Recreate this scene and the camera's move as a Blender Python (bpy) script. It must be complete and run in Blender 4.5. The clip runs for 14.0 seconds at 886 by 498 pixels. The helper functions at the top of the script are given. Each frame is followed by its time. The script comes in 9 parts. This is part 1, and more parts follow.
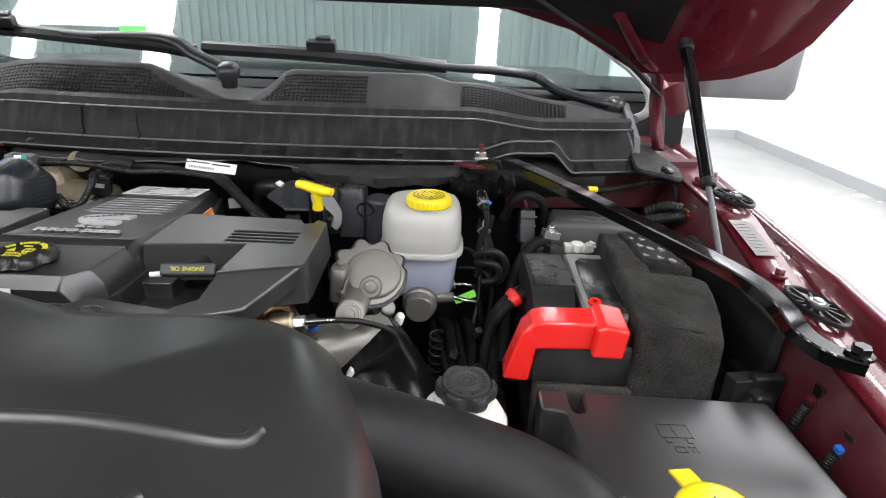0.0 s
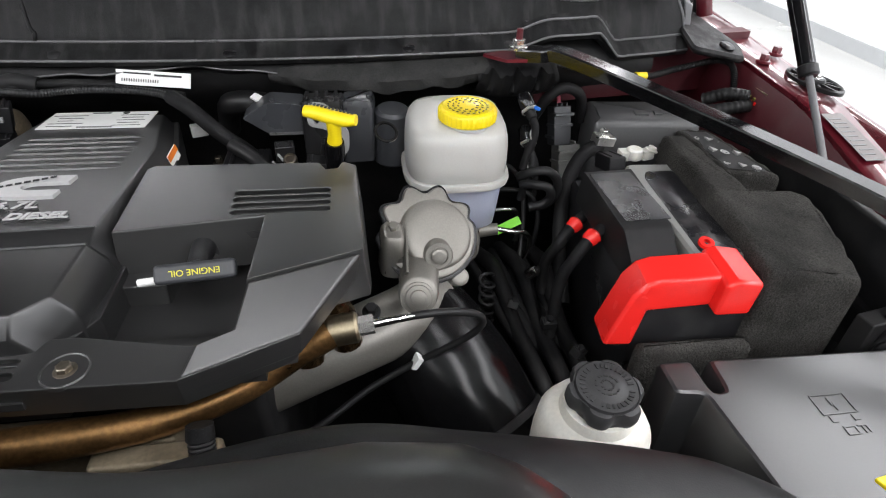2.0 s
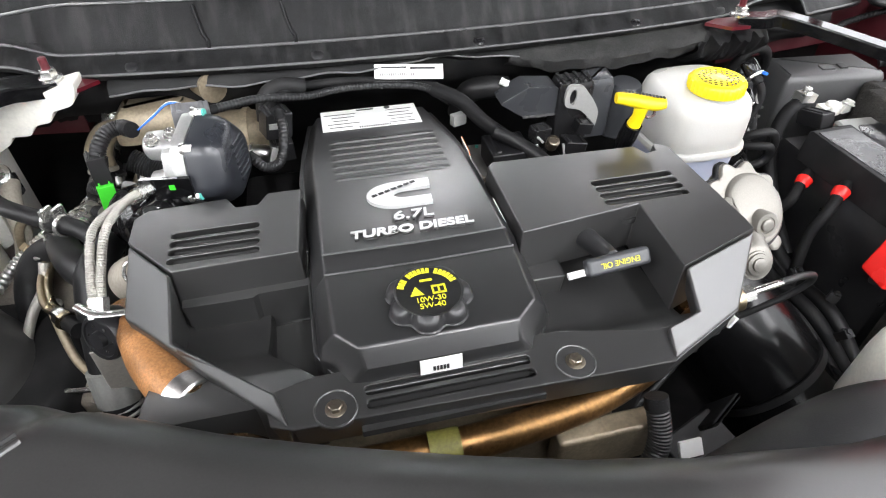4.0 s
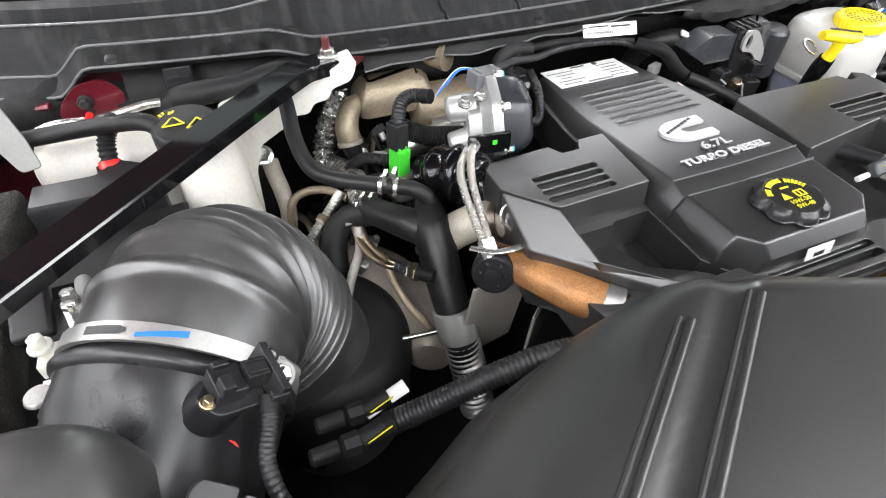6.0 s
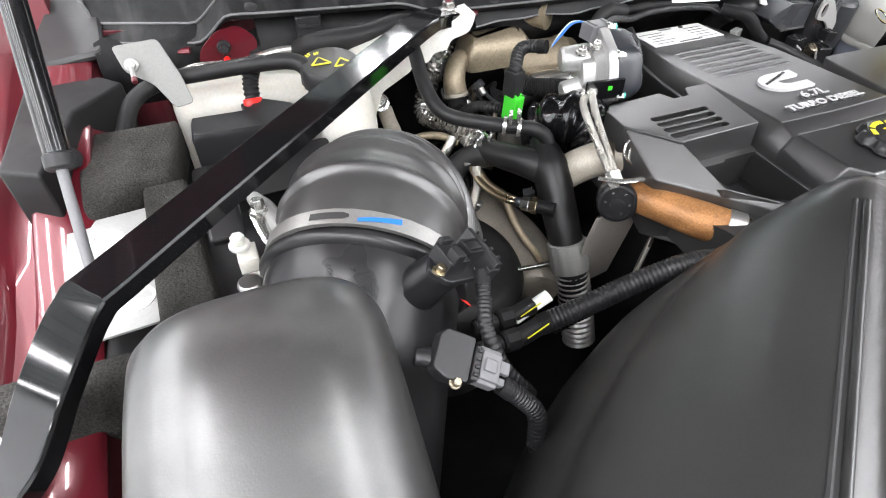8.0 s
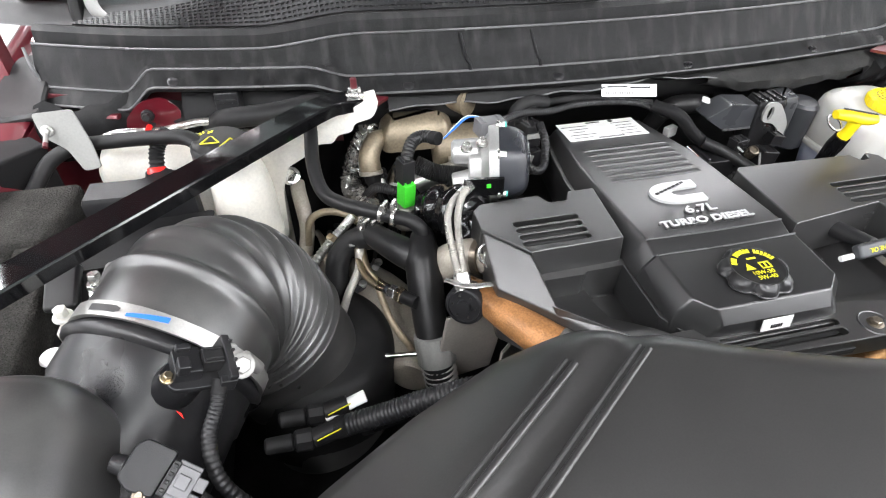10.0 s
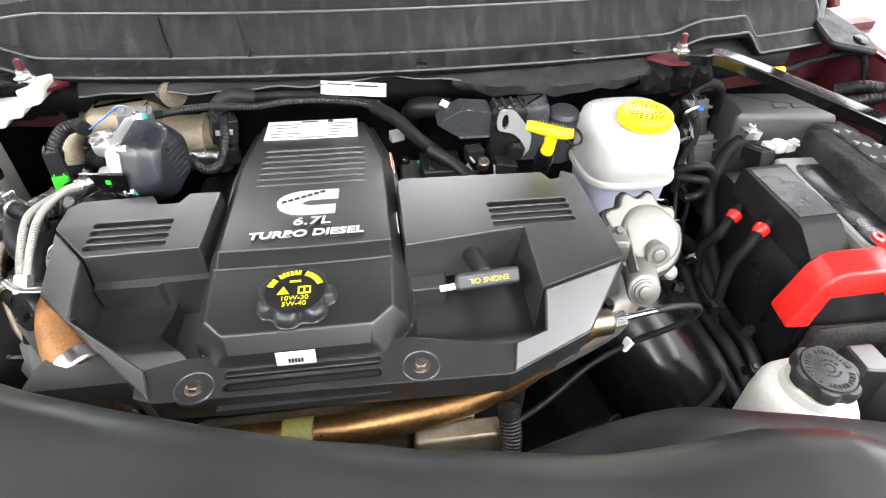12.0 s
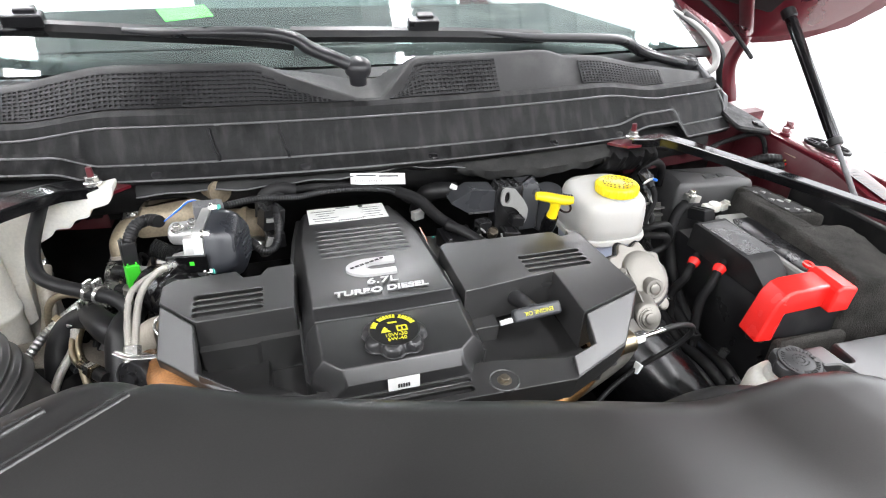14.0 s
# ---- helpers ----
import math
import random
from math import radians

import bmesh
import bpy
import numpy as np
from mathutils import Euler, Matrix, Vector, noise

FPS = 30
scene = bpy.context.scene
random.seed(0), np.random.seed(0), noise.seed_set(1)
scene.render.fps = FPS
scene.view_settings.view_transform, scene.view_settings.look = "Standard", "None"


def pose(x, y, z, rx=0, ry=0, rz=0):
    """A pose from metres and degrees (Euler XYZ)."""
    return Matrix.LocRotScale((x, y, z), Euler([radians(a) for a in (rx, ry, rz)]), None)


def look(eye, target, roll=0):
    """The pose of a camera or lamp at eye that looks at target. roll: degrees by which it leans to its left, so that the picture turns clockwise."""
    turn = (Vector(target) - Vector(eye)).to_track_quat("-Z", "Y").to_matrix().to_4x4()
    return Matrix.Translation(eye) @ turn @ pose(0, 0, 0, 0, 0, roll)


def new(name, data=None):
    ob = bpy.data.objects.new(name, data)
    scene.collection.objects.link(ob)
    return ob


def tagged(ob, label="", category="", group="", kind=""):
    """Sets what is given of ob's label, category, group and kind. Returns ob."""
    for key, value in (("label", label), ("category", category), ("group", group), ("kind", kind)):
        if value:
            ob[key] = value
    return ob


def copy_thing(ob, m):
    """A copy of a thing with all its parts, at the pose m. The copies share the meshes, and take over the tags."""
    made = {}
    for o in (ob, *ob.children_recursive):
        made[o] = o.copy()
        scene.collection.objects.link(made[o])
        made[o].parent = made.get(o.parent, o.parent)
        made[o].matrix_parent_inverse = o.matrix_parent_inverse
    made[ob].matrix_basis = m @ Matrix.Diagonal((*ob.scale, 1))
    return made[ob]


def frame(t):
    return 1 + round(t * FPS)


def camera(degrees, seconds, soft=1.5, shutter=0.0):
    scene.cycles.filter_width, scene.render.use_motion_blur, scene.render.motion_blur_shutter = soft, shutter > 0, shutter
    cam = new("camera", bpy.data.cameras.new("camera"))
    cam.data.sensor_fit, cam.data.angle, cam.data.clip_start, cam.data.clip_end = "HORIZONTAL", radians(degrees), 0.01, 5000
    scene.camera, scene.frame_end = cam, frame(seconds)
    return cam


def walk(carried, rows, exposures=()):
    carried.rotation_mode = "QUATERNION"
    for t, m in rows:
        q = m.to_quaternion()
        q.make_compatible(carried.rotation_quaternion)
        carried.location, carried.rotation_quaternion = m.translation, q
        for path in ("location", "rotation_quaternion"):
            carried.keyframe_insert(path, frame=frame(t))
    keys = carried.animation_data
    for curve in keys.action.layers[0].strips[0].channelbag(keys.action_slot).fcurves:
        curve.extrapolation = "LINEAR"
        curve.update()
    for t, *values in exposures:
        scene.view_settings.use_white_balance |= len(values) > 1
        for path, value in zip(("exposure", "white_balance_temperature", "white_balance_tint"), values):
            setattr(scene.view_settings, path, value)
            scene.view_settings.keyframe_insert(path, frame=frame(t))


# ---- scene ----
cam = camera(75.5, 14.0, soft=1.1)
# seconds, eye, target, roll
PATH = [
    (0, (0.354, -0.892, 1.436), (0.343, 0.964, 0.691), 2.3),
    (0.5, (0.368, -0.8, 1.414), (0.374, 1.055, 0.669), 2.4),
    (1, (0.355, -0.749, 1.425), (0.448, 1.06, 0.578), 2.3),
    (1.5, (0.3, -0.717, 1.438), (0.494, 0.991, 0.416), 2.2),
    (2, (0.206, -0.69, 1.446), (0.468, 0.902, 0.265), 2.3),
    (2.5, (0.12, -0.669, 1.462), (0.411, 0.866, 0.214), 1.9),
    (3, (0.037, -0.644, 1.463), (0.33, 0.855, 0.173), 1.3),
    (3.2, (0.0, -0.643, 1.469), (0.29, 0.849, 0.169), 1.0),
    (5.3, (-0.364, -0.606, 1.509), (0.154, 0.755, 0.138), -0.5),
    (5.5, (-0.406, -0.6, 1.51), (0.133, 0.746, 0.133), -0.3),
    (6, (-0.514, -0.608, 1.513), (0.03, 0.74, 0.139), -0.7),
    (6.5, (-0.582, -0.611, 1.5), (-0.039, 0.728, 0.117), -0.7),
    (7, (-0.659, -0.607, 1.473), (-0.104, 0.704, 0.068), 0.1),
    (7.2, (-0.676, -0.608, 1.472), (-0.123, 0.699, 0.063), 0.4),
    (9.3, (-0.571, -0.686, 1.553), (-0.114, 0.756, 0.245), -0.4),
    (9.5, (-0.544, -0.682, 1.546), (-0.117, 0.773, 0.241), -0.3),
    (10, (-0.446, -0.668, 1.546), (-0.1, 0.818, 0.253), 0.2),
    (10.5, (-0.348, -0.673, 1.542), (-0.099, 0.833, 0.249), 0.1),
    (11, (-0.241, -0.682, 1.544), (-0.029, 0.832, 0.254), 0.4),
    (11.5, (-0.116, -0.68, 1.526), (0.093, 0.826, 0.226), 0.7),
    (12, (-0.013, -0.693, 1.522), (0.212, 0.81, 0.222), 1.0),
    (12.5, (0.049, -0.709, 1.531), (0.361, 0.791, 0.246), 1.1),
    (13, (0.035, -0.728, 1.546), (0.488, 0.803, 0.341), 1.2),
    (13.5, (-0.045, -0.753, 1.542), (0.457, 0.848, 0.454), 1.3),
    (14, (-0.168, -0.788, 1.545), (0.346, 0.863, 0.54), 1.4),
]
EXPOSURES = [(0, -0.72), (0.3, -0.56), (1.2, -0.54), (2.0, -0.7), (3.0, 0.2), (5.5, 0.12), (7.0, 0.18), (9.5, 0.2), (11.0, 0.24), (12.0, 0.45), (12.6, 0.55), (13.3, 0.12), (14.0, 0.0)]
walk(cam, [(t, look(eye, target, roll)) for t, eye, target, roll in PATH], EXPOSURES)

# ---- world and light: a closed showroom bay lit by ceiling strips ----
world = bpy.data.worlds.new("world")
scene.world = world
world.use_nodes = True
world.node_tree.nodes["Background"].inputs[0].default_value = (0.8, 0.87, 1.0, 1)
world.node_tree.nodes["Background"].inputs[1].default_value = 0.3
scene.view_settings.exposure = 0.0


def strip_lamp(x, y, z, sx, sy, watts):
    data = bpy.data.lights.new("strip_light", "AREA")
    data.shape, data.size, data.size_y, data.energy = "RECTANGLE", sx, sy, watts
    data.color = (0.975, 0.97, 1.0)
    ob = new("strip_light", data)
    ob.matrix_world = pose(x, y, z)
    return ob


CEIL = 4.4
LAMP_XS = (-6.6, -4.8, -3.2, -1.9, 0.8, 3.6)
for lx in LAMP_XS:
    strip_lamp(lx, -0.4, CEIL - 0.16, 0.9 if lx > 3 else (0.16 if lx > 0 else 0.24), 13.0, 780 if lx > 3 else (520 if lx > 0 else 390))


# ---- builders ----
def part(name, bm, material, parent=None, label="", smooth=40, bevel=0.0, segments=2, clamp=True):
    mesh = bpy.data.meshes.new(name)
    bmesh.ops.recalc_face_normals(bm, faces=bm.faces)
    for f in bm.faces:
        f.smooth = smooth > 0
    if smooth:
        limit = radians(smooth)
        for e in bm.edges:
            e.smooth = len(e.link_faces) != 2 or e.calc_face_angle(0) < limit
    bm.to_mesh(mesh)
    bm.free()
    mesh.materials.append(material)
    ob = new(name, mesh)
    if parent is not None:
        ob.parent = parent
        ob.matrix_parent_inverse = parent.matrix_world.inverted()
    if bevel:
        mod = ob.modifiers.new("edge", "BEVEL")
        mod.width, mod.segments, mod.limit_method, mod.angle_limit = bevel, segments, "ANGLE", radians(35)
        mod.harden_normals = smooth > 0
        mod.use_clamp_overlap = clamp
    if label:
        tagged(ob, label)
    return ob


def thing(name, label, category, at=(0, 0, 0), group="", kind=""):
    ob = new(name)
    ob.empty_display_size = 0.02
    ob.matrix_world = Matrix.Translation(at)
    return tagged(ob, label, category, group, kind)


def B():
    return bmesh.new()


def basis(axis):
    a = Vector(axis).normalized()
    ref = Vector((0, 0, 1)) if abs(a.z) < 0.95 else Vector((0, 1, 0))
    u = ref.cross(a).normalized()
    return u, a.cross(u).normalized(), a


def box(bm, c, s, rot=(0, 0, 0)):
    m = pose(*c, *rot) @ Matrix.Diagonal((*s, 1))
    bmesh.ops.create_cube(bm, size=1.0, matrix=m)
    return bm


def ring_skin(bm, rings, closed=True, cap0=True, cap1=True):
    """Skins a list of equally long point rings."""
    vs = [[bm.verts.new(p) for p in r] for r in rings]
    n = len(vs[0])
    for a, b in zip(vs, vs[1:]):
        for i in range(n if closed else n - 1):
            j = (i + 1) % n
            bm.faces.new((a[i], a[j], b[j], b[i]))
    if closed and cap0:
        bm.faces.new(list(reversed(vs[0])))
    if closed and cap1:
        bm.faces.new(vs[-1])
    return bm


def revolve(bm, origin, axis, profile, seg=28, cap0=True, cap1=True, lobes=0, lobe=0.0, span=None):
    """profile: (radius, height) along the axis."""
    u, v, a = basis(axis)
    o = Vector(origin)
    rings = []
    for k, (r, h) in enumerate(profile):
        ring = []
        for i in range(seg):
            an = 2 * math.pi * i / seg
            rr = r
            if lobes and (span is None or span[0] <= k <= span[1]):
                rr = r - lobe * (0.5 - 0.5 * math.cos(lobes * an)) ** 2
            ring.append(o + u * (rr * math.cos(an)) + v * (rr * math.sin(an)) + a * h)
        rings.append(ring)
    return ring_skin(bm, rings, True, cap0, cap1)


def cyl(bm, p0, p1, r0, r1=None, seg=18, edge=0.0):
    p0, p1 = Vector(p0), Vector(p1)
    r1 = r0 if r1 is None else r1
    L = (p1 - p0).length
    e = min(edge, L / 3)
    prof = [(r0 - e, 0), (r0, e), (r1, L - e), (r1 - e, L)] if e else [(r0, 0), (r1, L)]
    return revolve(bm, p0, p1 - p0, prof, seg)


def spline(pts, steps):
    P = [Vector(p) for p in pts]
    P = [P[0] * 2 - P[1]] + P + [P[-1] * 2 - P[-2]]
    out = []
    for i in range(1, len(P) - 2):
        a, b, c, d = P[i - 1 : i + 3]
        for k in range(steps):
            t = k / steps
            out.append(0.5 * (2 * b + (c - a) * t + (2 * a - 5 * b + 4 * c - d) * t * t + (3 * b - a - 3 * c + d) * t**3))
    out.append(P[-2])
    return out


def sweep(bm, pts, r, seg=14, steps=8, ribs=0, rib=0.0, flat=1.0, cap=True, power=1.0):
    """A tube along a spline; r: a radius or a list of radii, one a point; ribs: how many rings along it."""
    radii = r if isinstance(r, (list, tuple)) else [r] * len(pts)
    if ribs:
        steps = max(steps, int(ribs * 6 / max(1, len(pts) - 1)) + 1)
    line = spline(pts, steps)
    n = len(line)
    rad = [radii[min(i // steps, len(radii) - 1)] * (1 - (i % steps) / steps) + radii[min(i // steps + 1, len(radii) - 1)] * ((i % steps) / steps) for i in range(n)]
    tangent = (line[1] - line[0]).normalized()
    u = basis(tangent)[0]
    rings = []
    for i, p in enumerate(line):
        t = (line[min(i + 1, n - 1)] - line[max(i - 1, 0)]).normalized()
        u = (u - t * u.dot(t)).normalized()
        v = t.cross(u)
        rr = rad[i]
        if ribs:
            wave = 0.5 + 0.5 * math.cos(2 * math.pi * ribs * i / (n - 1))
            rr += rib * (wave**power * 2 - 1)
        rings.append([p + u * (rr * math.cos(2 * math.pi * k / seg)) + v * (rr * flat * math.sin(2 * math.pi * k / seg)) for k in range(seg)])
    return ring_skin(bm, rings, True, cap, cap)


def prism(bm, poly, z0, z1, top_inset=0.0, zfun=None):
    """An upright prism over a plan polygon, its top shrunk towards the middle."""
    c = sum((Vector((x, y)) for x, y in poly), Vector((0, 0))) / len(poly)
    low = [Vector((x, y, z0)) for x, y in poly]
    high = []
    for x, y in poly:
        d = Vector((x, y)) - c
        q = c + d * (1 - top_inset / max(d.length, 1e-6))
        high.append(Vector((q.x, q.y, zfun(x, y) if zfun else z1)))
    return ring_skin(bm, [low, high])


def inset_loop(loop, d):
    """A plan loop moved inwards by d (loop runs counterclockwise)."""
    out, n = [], len(loop)
    for i in range(n):
        p, q, r = Vector(loop[i - 1]), Vector(loop[i]), Vector(loop[(i + 1) % n])
        e0, e1 = (q - p).normalized(), (r - q).normalized()
        n0, n1 = Vector((-e0.y, e0.x)), Vector((-e1.y, e1.x))
        m = (n0 + n1)
        m = m / max(0.35, m.length_squared / 2)
        out.append(q + m * d)
    return out


def round_loop(poly, r, k=4):
    """Rounds a plan polygon's corners."""
    out, n = [], len(poly)
    for i in range(n):
        p, q, s = Vector(poly[i - 1]), Vector(poly[i]), Vector(poly[(i + 1) % n])
        d = min(r, (p - q).length * 0.45, (s - q).length * 0.45)
        a, b = q + (p - q).normalized() * d, q + (s - q).normalized() * d
        for j in range(k + 1):
            t = j / k
            out.append((a * (1 - t) ** 2 + q * 2 * t * (1 - t) + b * t * t)[:])
    return out


def molded(bm, poly, levels, zfun=None):
    """Rings of a plan loop, each moved in by d at height z: levels of (d, z)."""
    rings = []
    for d, z in levels:
        rings.append([Vector((p[0], p[1], z + (zfun(p[0], p[1]) if zfun else 0))) for p in inset_loop(poly, d)])
    return ring_skin(bm, rings)


def plate(bm, outline, ztop, pockets=(), skirt=0.05, flare=0.004):
    """A cover: a top with pockets let into it and a skirt round it. ztop: a function of x, y; pockets: (loop, floor function)."""
    edges, loops = [], []
    for loop in [outline] + [p for p, _ in pockets]:
        vs = [bm.verts.new((x, y, ztop(x, y))) for x, y in loop]
        loops.append(vs)
        edges += [bm.edges.new((vs[i], vs[(i + 1) % len(vs)])) for i in range(len(vs))]
    bmesh.ops.triangle_fill(bm, use_beauty=True, use_dissolve=False, edges=edges)
    def inside(p, loop):
        hit = False
        for (ax, ay), (bx, by) in zip(loop, loop[1:] + loop[:1]):
            if (ay > p.y) != (by > p.y) and p.x < (bx - ax) * (p.y - ay) / (by - ay) + ax:
                hit = not hit
        return hit

    bad = [f for f in bm.faces if any(inside(f.calc_center_median(), [q[:2] for q in loop]) for loop, _ in pockets)]
    bmesh.ops.delete(bm, geom=bad, context="FACES_ONLY")
    low = [bm.verts.new((p.x, p.y, v.co.z - skirt)) for v, p in zip(loops[0], inset_loop([v.co.xy for v in loops[0]], -flare))]
    n = len(low)
    for i in range(n):
        j = (i + 1) % n
        bm.faces.new((loops[0][i], loops[0][j], low[j], low[i]))
    for vs, (loop, floor) in zip(loops[1:], pockets):
        ins = inset_loop([v.co.xy for v in vs], -0.0040)
        deep = [bm.verts.new((p.x, p.y, floor(p.x, p.y))) for p in ins]
        n = len(vs)
        for i in range(n):
            j = (i + 1) % n
            bm.faces.new((vs[i], vs[j], deep[j], deep[i]))
    return bm


def lettering(name, body, size, m, material, parent, depth=0.0008, label="", bold=0.0, slant=0.0):
    cu = bpy.data.curves.new(name, "FONT")
    cu.body, cu.size, cu.extrude, cu.align_x, cu.align_y = body, size, depth, "CENTER", "CENTER"
    cu.offset, cu.shear = bold, slant
    tmp = new("tmp_text", cu)
    mesh = bpy.data.meshes.new_from_object(tmp.evaluated_get(bpy.context.evaluated_depsgraph_get()))
    bpy.data.objects.remove(tmp)
    mesh.materials.clear()
    mesh.materials.append(material)
    mesh.transform(m)
    ob = new(name, mesh)
    if parent is not None:
        ob.parent = parent
        ob.matrix_parent_inverse = parent.matrix_world.inverted()
    if label:
        tagged(ob, label)
    return ob


def hexbolt(bm, at, axis, r, h, washer=1.45):
    u, v, a = basis(axis)
    revolve(bm, at, a, [(r * washer, 0), (r * washer, h * 0.25), (r * washer * 0.9, h * 0.32)], 18)
    revolve(bm, Vector(at) + a * h * 0.3, a, [(r, 0), (r, h * 0.6), (r * 0.85, h * 0.7)], 6)
    return bm


# ---- materials ----
def material(name, color, rough=0.5, metal=0.0, vary=0.25, grain=400.0, bump=0.05, stain=6.0, rough_vary=0.15, coat=0.0, spec=0.5, dust=0.0, sss=0.0, trans=0.0, bump_scale=None, streak=0.0, bump_far=0.001, speck=None, dust_tone=0.22):
    mat = bpy.data.materials.new(name)
    mat.use_nodes = True
    nt = mat.node_tree
    b = nt.nodes["Principled BSDF"]
    co = nt.nodes.new("ShaderNodeNewGeometry").outputs["Position"]
    fine = nt.nodes.new("ShaderNodeTexNoise")
    fine.inputs["Scale"].default_value, fine.inputs["Detail"].default_value = grain, 3
    wide = nt.nodes.new("ShaderNodeTexNoise")
    wide.inputs["Scale"].default_value, wide.inputs["Detail"].default_value = stain, 5
    for n in (fine, wide):
        nt.links.new(co, n.inputs["Vector"])

    def mapped(src, lo, hi, a=0.3, c=0.7):
        n = nt.nodes.new("ShaderNodeMapRange")
        n.inputs["From Min"].default_value, n.inputs["From Max"].default_value = a, c
        n.inputs["To Min"].default_value, n.inputs["To Max"].default_value = lo, hi
        nt.links.new(src, n.inputs["Value"])
        return n.outputs["Result"]

    def times(x, y):
        n = nt.nodes.new("ShaderNodeMath")
        n.operation = "MULTIPLY"
        nt.links.new(x, n.inputs[0])
        nt.links.new(y, n.inputs[1])
        return n.outputs[0]

    tone = times(mapped(wide.outputs["Fac"], 1 - vary, 1 + vary), mapped(fine.outputs["Fac"], 1 - (vary * 0.5 if speck is None else speck), 1 + (vary * 0.5 if speck is None else speck)))
    mix = nt.nodes.new("ShaderNodeVectorMath")
    mix.operation = "SCALE"
    mix.inputs[0].default_value = color[:3]
    nt.links.new(tone, mix.inputs["Scale"])
    base = mix.outputs[0]
    if dust or streak:
        m2 = nt.nodes.new("ShaderNodeMix")
        m2.data_type = "RGBA"
        m2.inputs["B"].default_value = (dust_tone, dust_tone * 0.98, dust_tone * 0.94, 1)
        spots = nt.nodes.new("ShaderNodeTexNoise")
        spots.inputs["Scale"].default_value, spots.inputs["Detail"].default_value = 22, 6
        if streak:
            sc = nt.nodes.new("ShaderNodeVectorMath")
            sc.operation = "MULTIPLY"
            sc.inputs[1].default_value = (1.0, 0.35, 0.16)
            nt.links.new(co, sc.inputs[0])
            nt.links.new(sc.outputs[0], spots.inputs["Vector"])
            spots.inputs["Scale"].default_value = 60
        else:
            nt.links.new(co, spots.inputs["Vector"])
        nt.links.new(mapped(spots.outputs["Fac"], 0, dust + streak, 0.48, 0.75), m2.inputs["Factor"])
        nt.links.new(base, m2.inputs["A"])
        base = m2.outputs["Result"]
    nt.links.new(base, b.inputs["Base Color"])
    nt.links.new(mapped(wide.outputs["Fac"], max(0.02, rough - rough_vary), min(1, rough + rough_vary)), b.inputs["Roughness"])
    b.inputs["Metallic"].default_value = metal
    b.inputs["Specular IOR Level"].default_value = spec
    if coat:
        b.inputs["Coat Weight"].default_value, b.inputs["Coat Roughness"].default_value = coat, 0.05
    if sss:
        b.inputs["Subsurface Weight"].default_value, b.inputs["Subsurface Scale"].default_value = sss, 0.02
        b.inputs["Subsurface Radius"].default_value = (1, 0.9, 0.8)
    if trans:
        b.inputs["Transmission Weight"].default_value = trans
    if bump:
        bp = nt.nodes.new("ShaderNodeBump")
        bp.inputs["Strength"].default_value, bp.inputs["Distance"].default_value = bump, bump_far
        src = fine
        if bump_scale:
            src = nt.nodes.new("ShaderNodeTexNoise")
            src.inputs["Scale"].default_value, src.inputs["Detail"].default_value = bump_scale, 4
            nt.links.new(co, src.inputs["Vector"])
        nt.links.new(src.outputs["Fac"], bp.inputs["Height"])
        nt.links.new(bp.outputs["Normal"], b.inputs["Normal"])
    return mat


M_COVER = material("satin_black_cover", (0.027, 0.0268, 0.0266), 0.33, spec=0.95, bump=0.12, grain=1500, vary=0.08, rough_vary=0.025)
M_VALVE = material("black_valve_cover", (0.019, 0.019, 0.0193), 0.33, spec=0.95, bump=0.1, grain=1500, vary=0.08, rough_vary=0.015)
M_PLASTIC = material("black_plastic", (0.012, 0.012, 0.013), 0.36, bump=0.1, grain=1200, dust=0.06, spec=0.35)
M_DARK = material("dark_plastic", (0.010, 0.010, 0.0105), 0.55, bump=0.1, grain=900, dust=0.06, spec=0.22)
M_COWL = material("weathered_cowl_plastic", (0.0085, 0.0085, 0.009), 0.5, bump=0.25, grain=1000, streak=0.11, speck=0.5, stain=55, spec=0.2, vary=0.6)
M_UPPER = material("grey_cowl_plastic", (0.020, 0.020, 0.0205), 0.5, bump=0.25, grain=1000, dust=0.10, speck=0.3, stain=14, spec=0.4, vary=0.3)
# pale grey that paints edge highlights along with some wear
M_EDGE = material("worn_highlit_edge", (0.085, 0.085, 0.086), 0.35, bump=0.1, grain=900)
M_GRILLE = material("grille_plastic", (0.024, 0.024, 0.025), 0.4, bump=0.1, grain=900)
M_GLOSS = material("gloss_black_paint", (0.005, 0.005, 0.0055), 0.1, coat=0.3, spec=0.3, bump=0.02, grain=700, rough_vary=0.06)
M_DUCT = material("black_duct_plastic", (0.024, 0.0235, 0.023), 0.33, spec=0.8, bump=0.03, grain=900, dust=0.0, rough_vary=0.05)
M_LID = material("smooth_black_lid", (0.018, 0.018, 0.019), 0.36, spec=1.0, bump=0.02, grain=900, rough_vary=0.05)
M_CHARGE = material("satin_black_pipe", (0.004, 0.004, 0.0043), 0.2, spec=0.22, bump=0.03, grain=700, rough_vary=0.08)
M_INTAKE = material("black_intake_plastic", (0.036, 0.0355, 0.035), 0.33, bump=0.06, grain=900, dust=0.2, rough_vary=0.08, spec=0.9)
M_RUBBER = material("black_rubber", (0.010, 0.010, 0.0105), 0.48, spec=0.28, bump=0.12, grain=700, dust=0.05)
M_LOOM = material("wrapped_loom", (0.009, 0.009, 0.0095), 0.6, bump=0.4, grain=500, dust=0.08, spec=0.15)
M_FELT = material("grey_felt", (0.038, 0.0365, 0.034), 0.98, bump=1.0, grain=650, vary=0.4, speck=0.5, spec=0.08, bump_scale=420, bump_far=0.0022, stain=26)
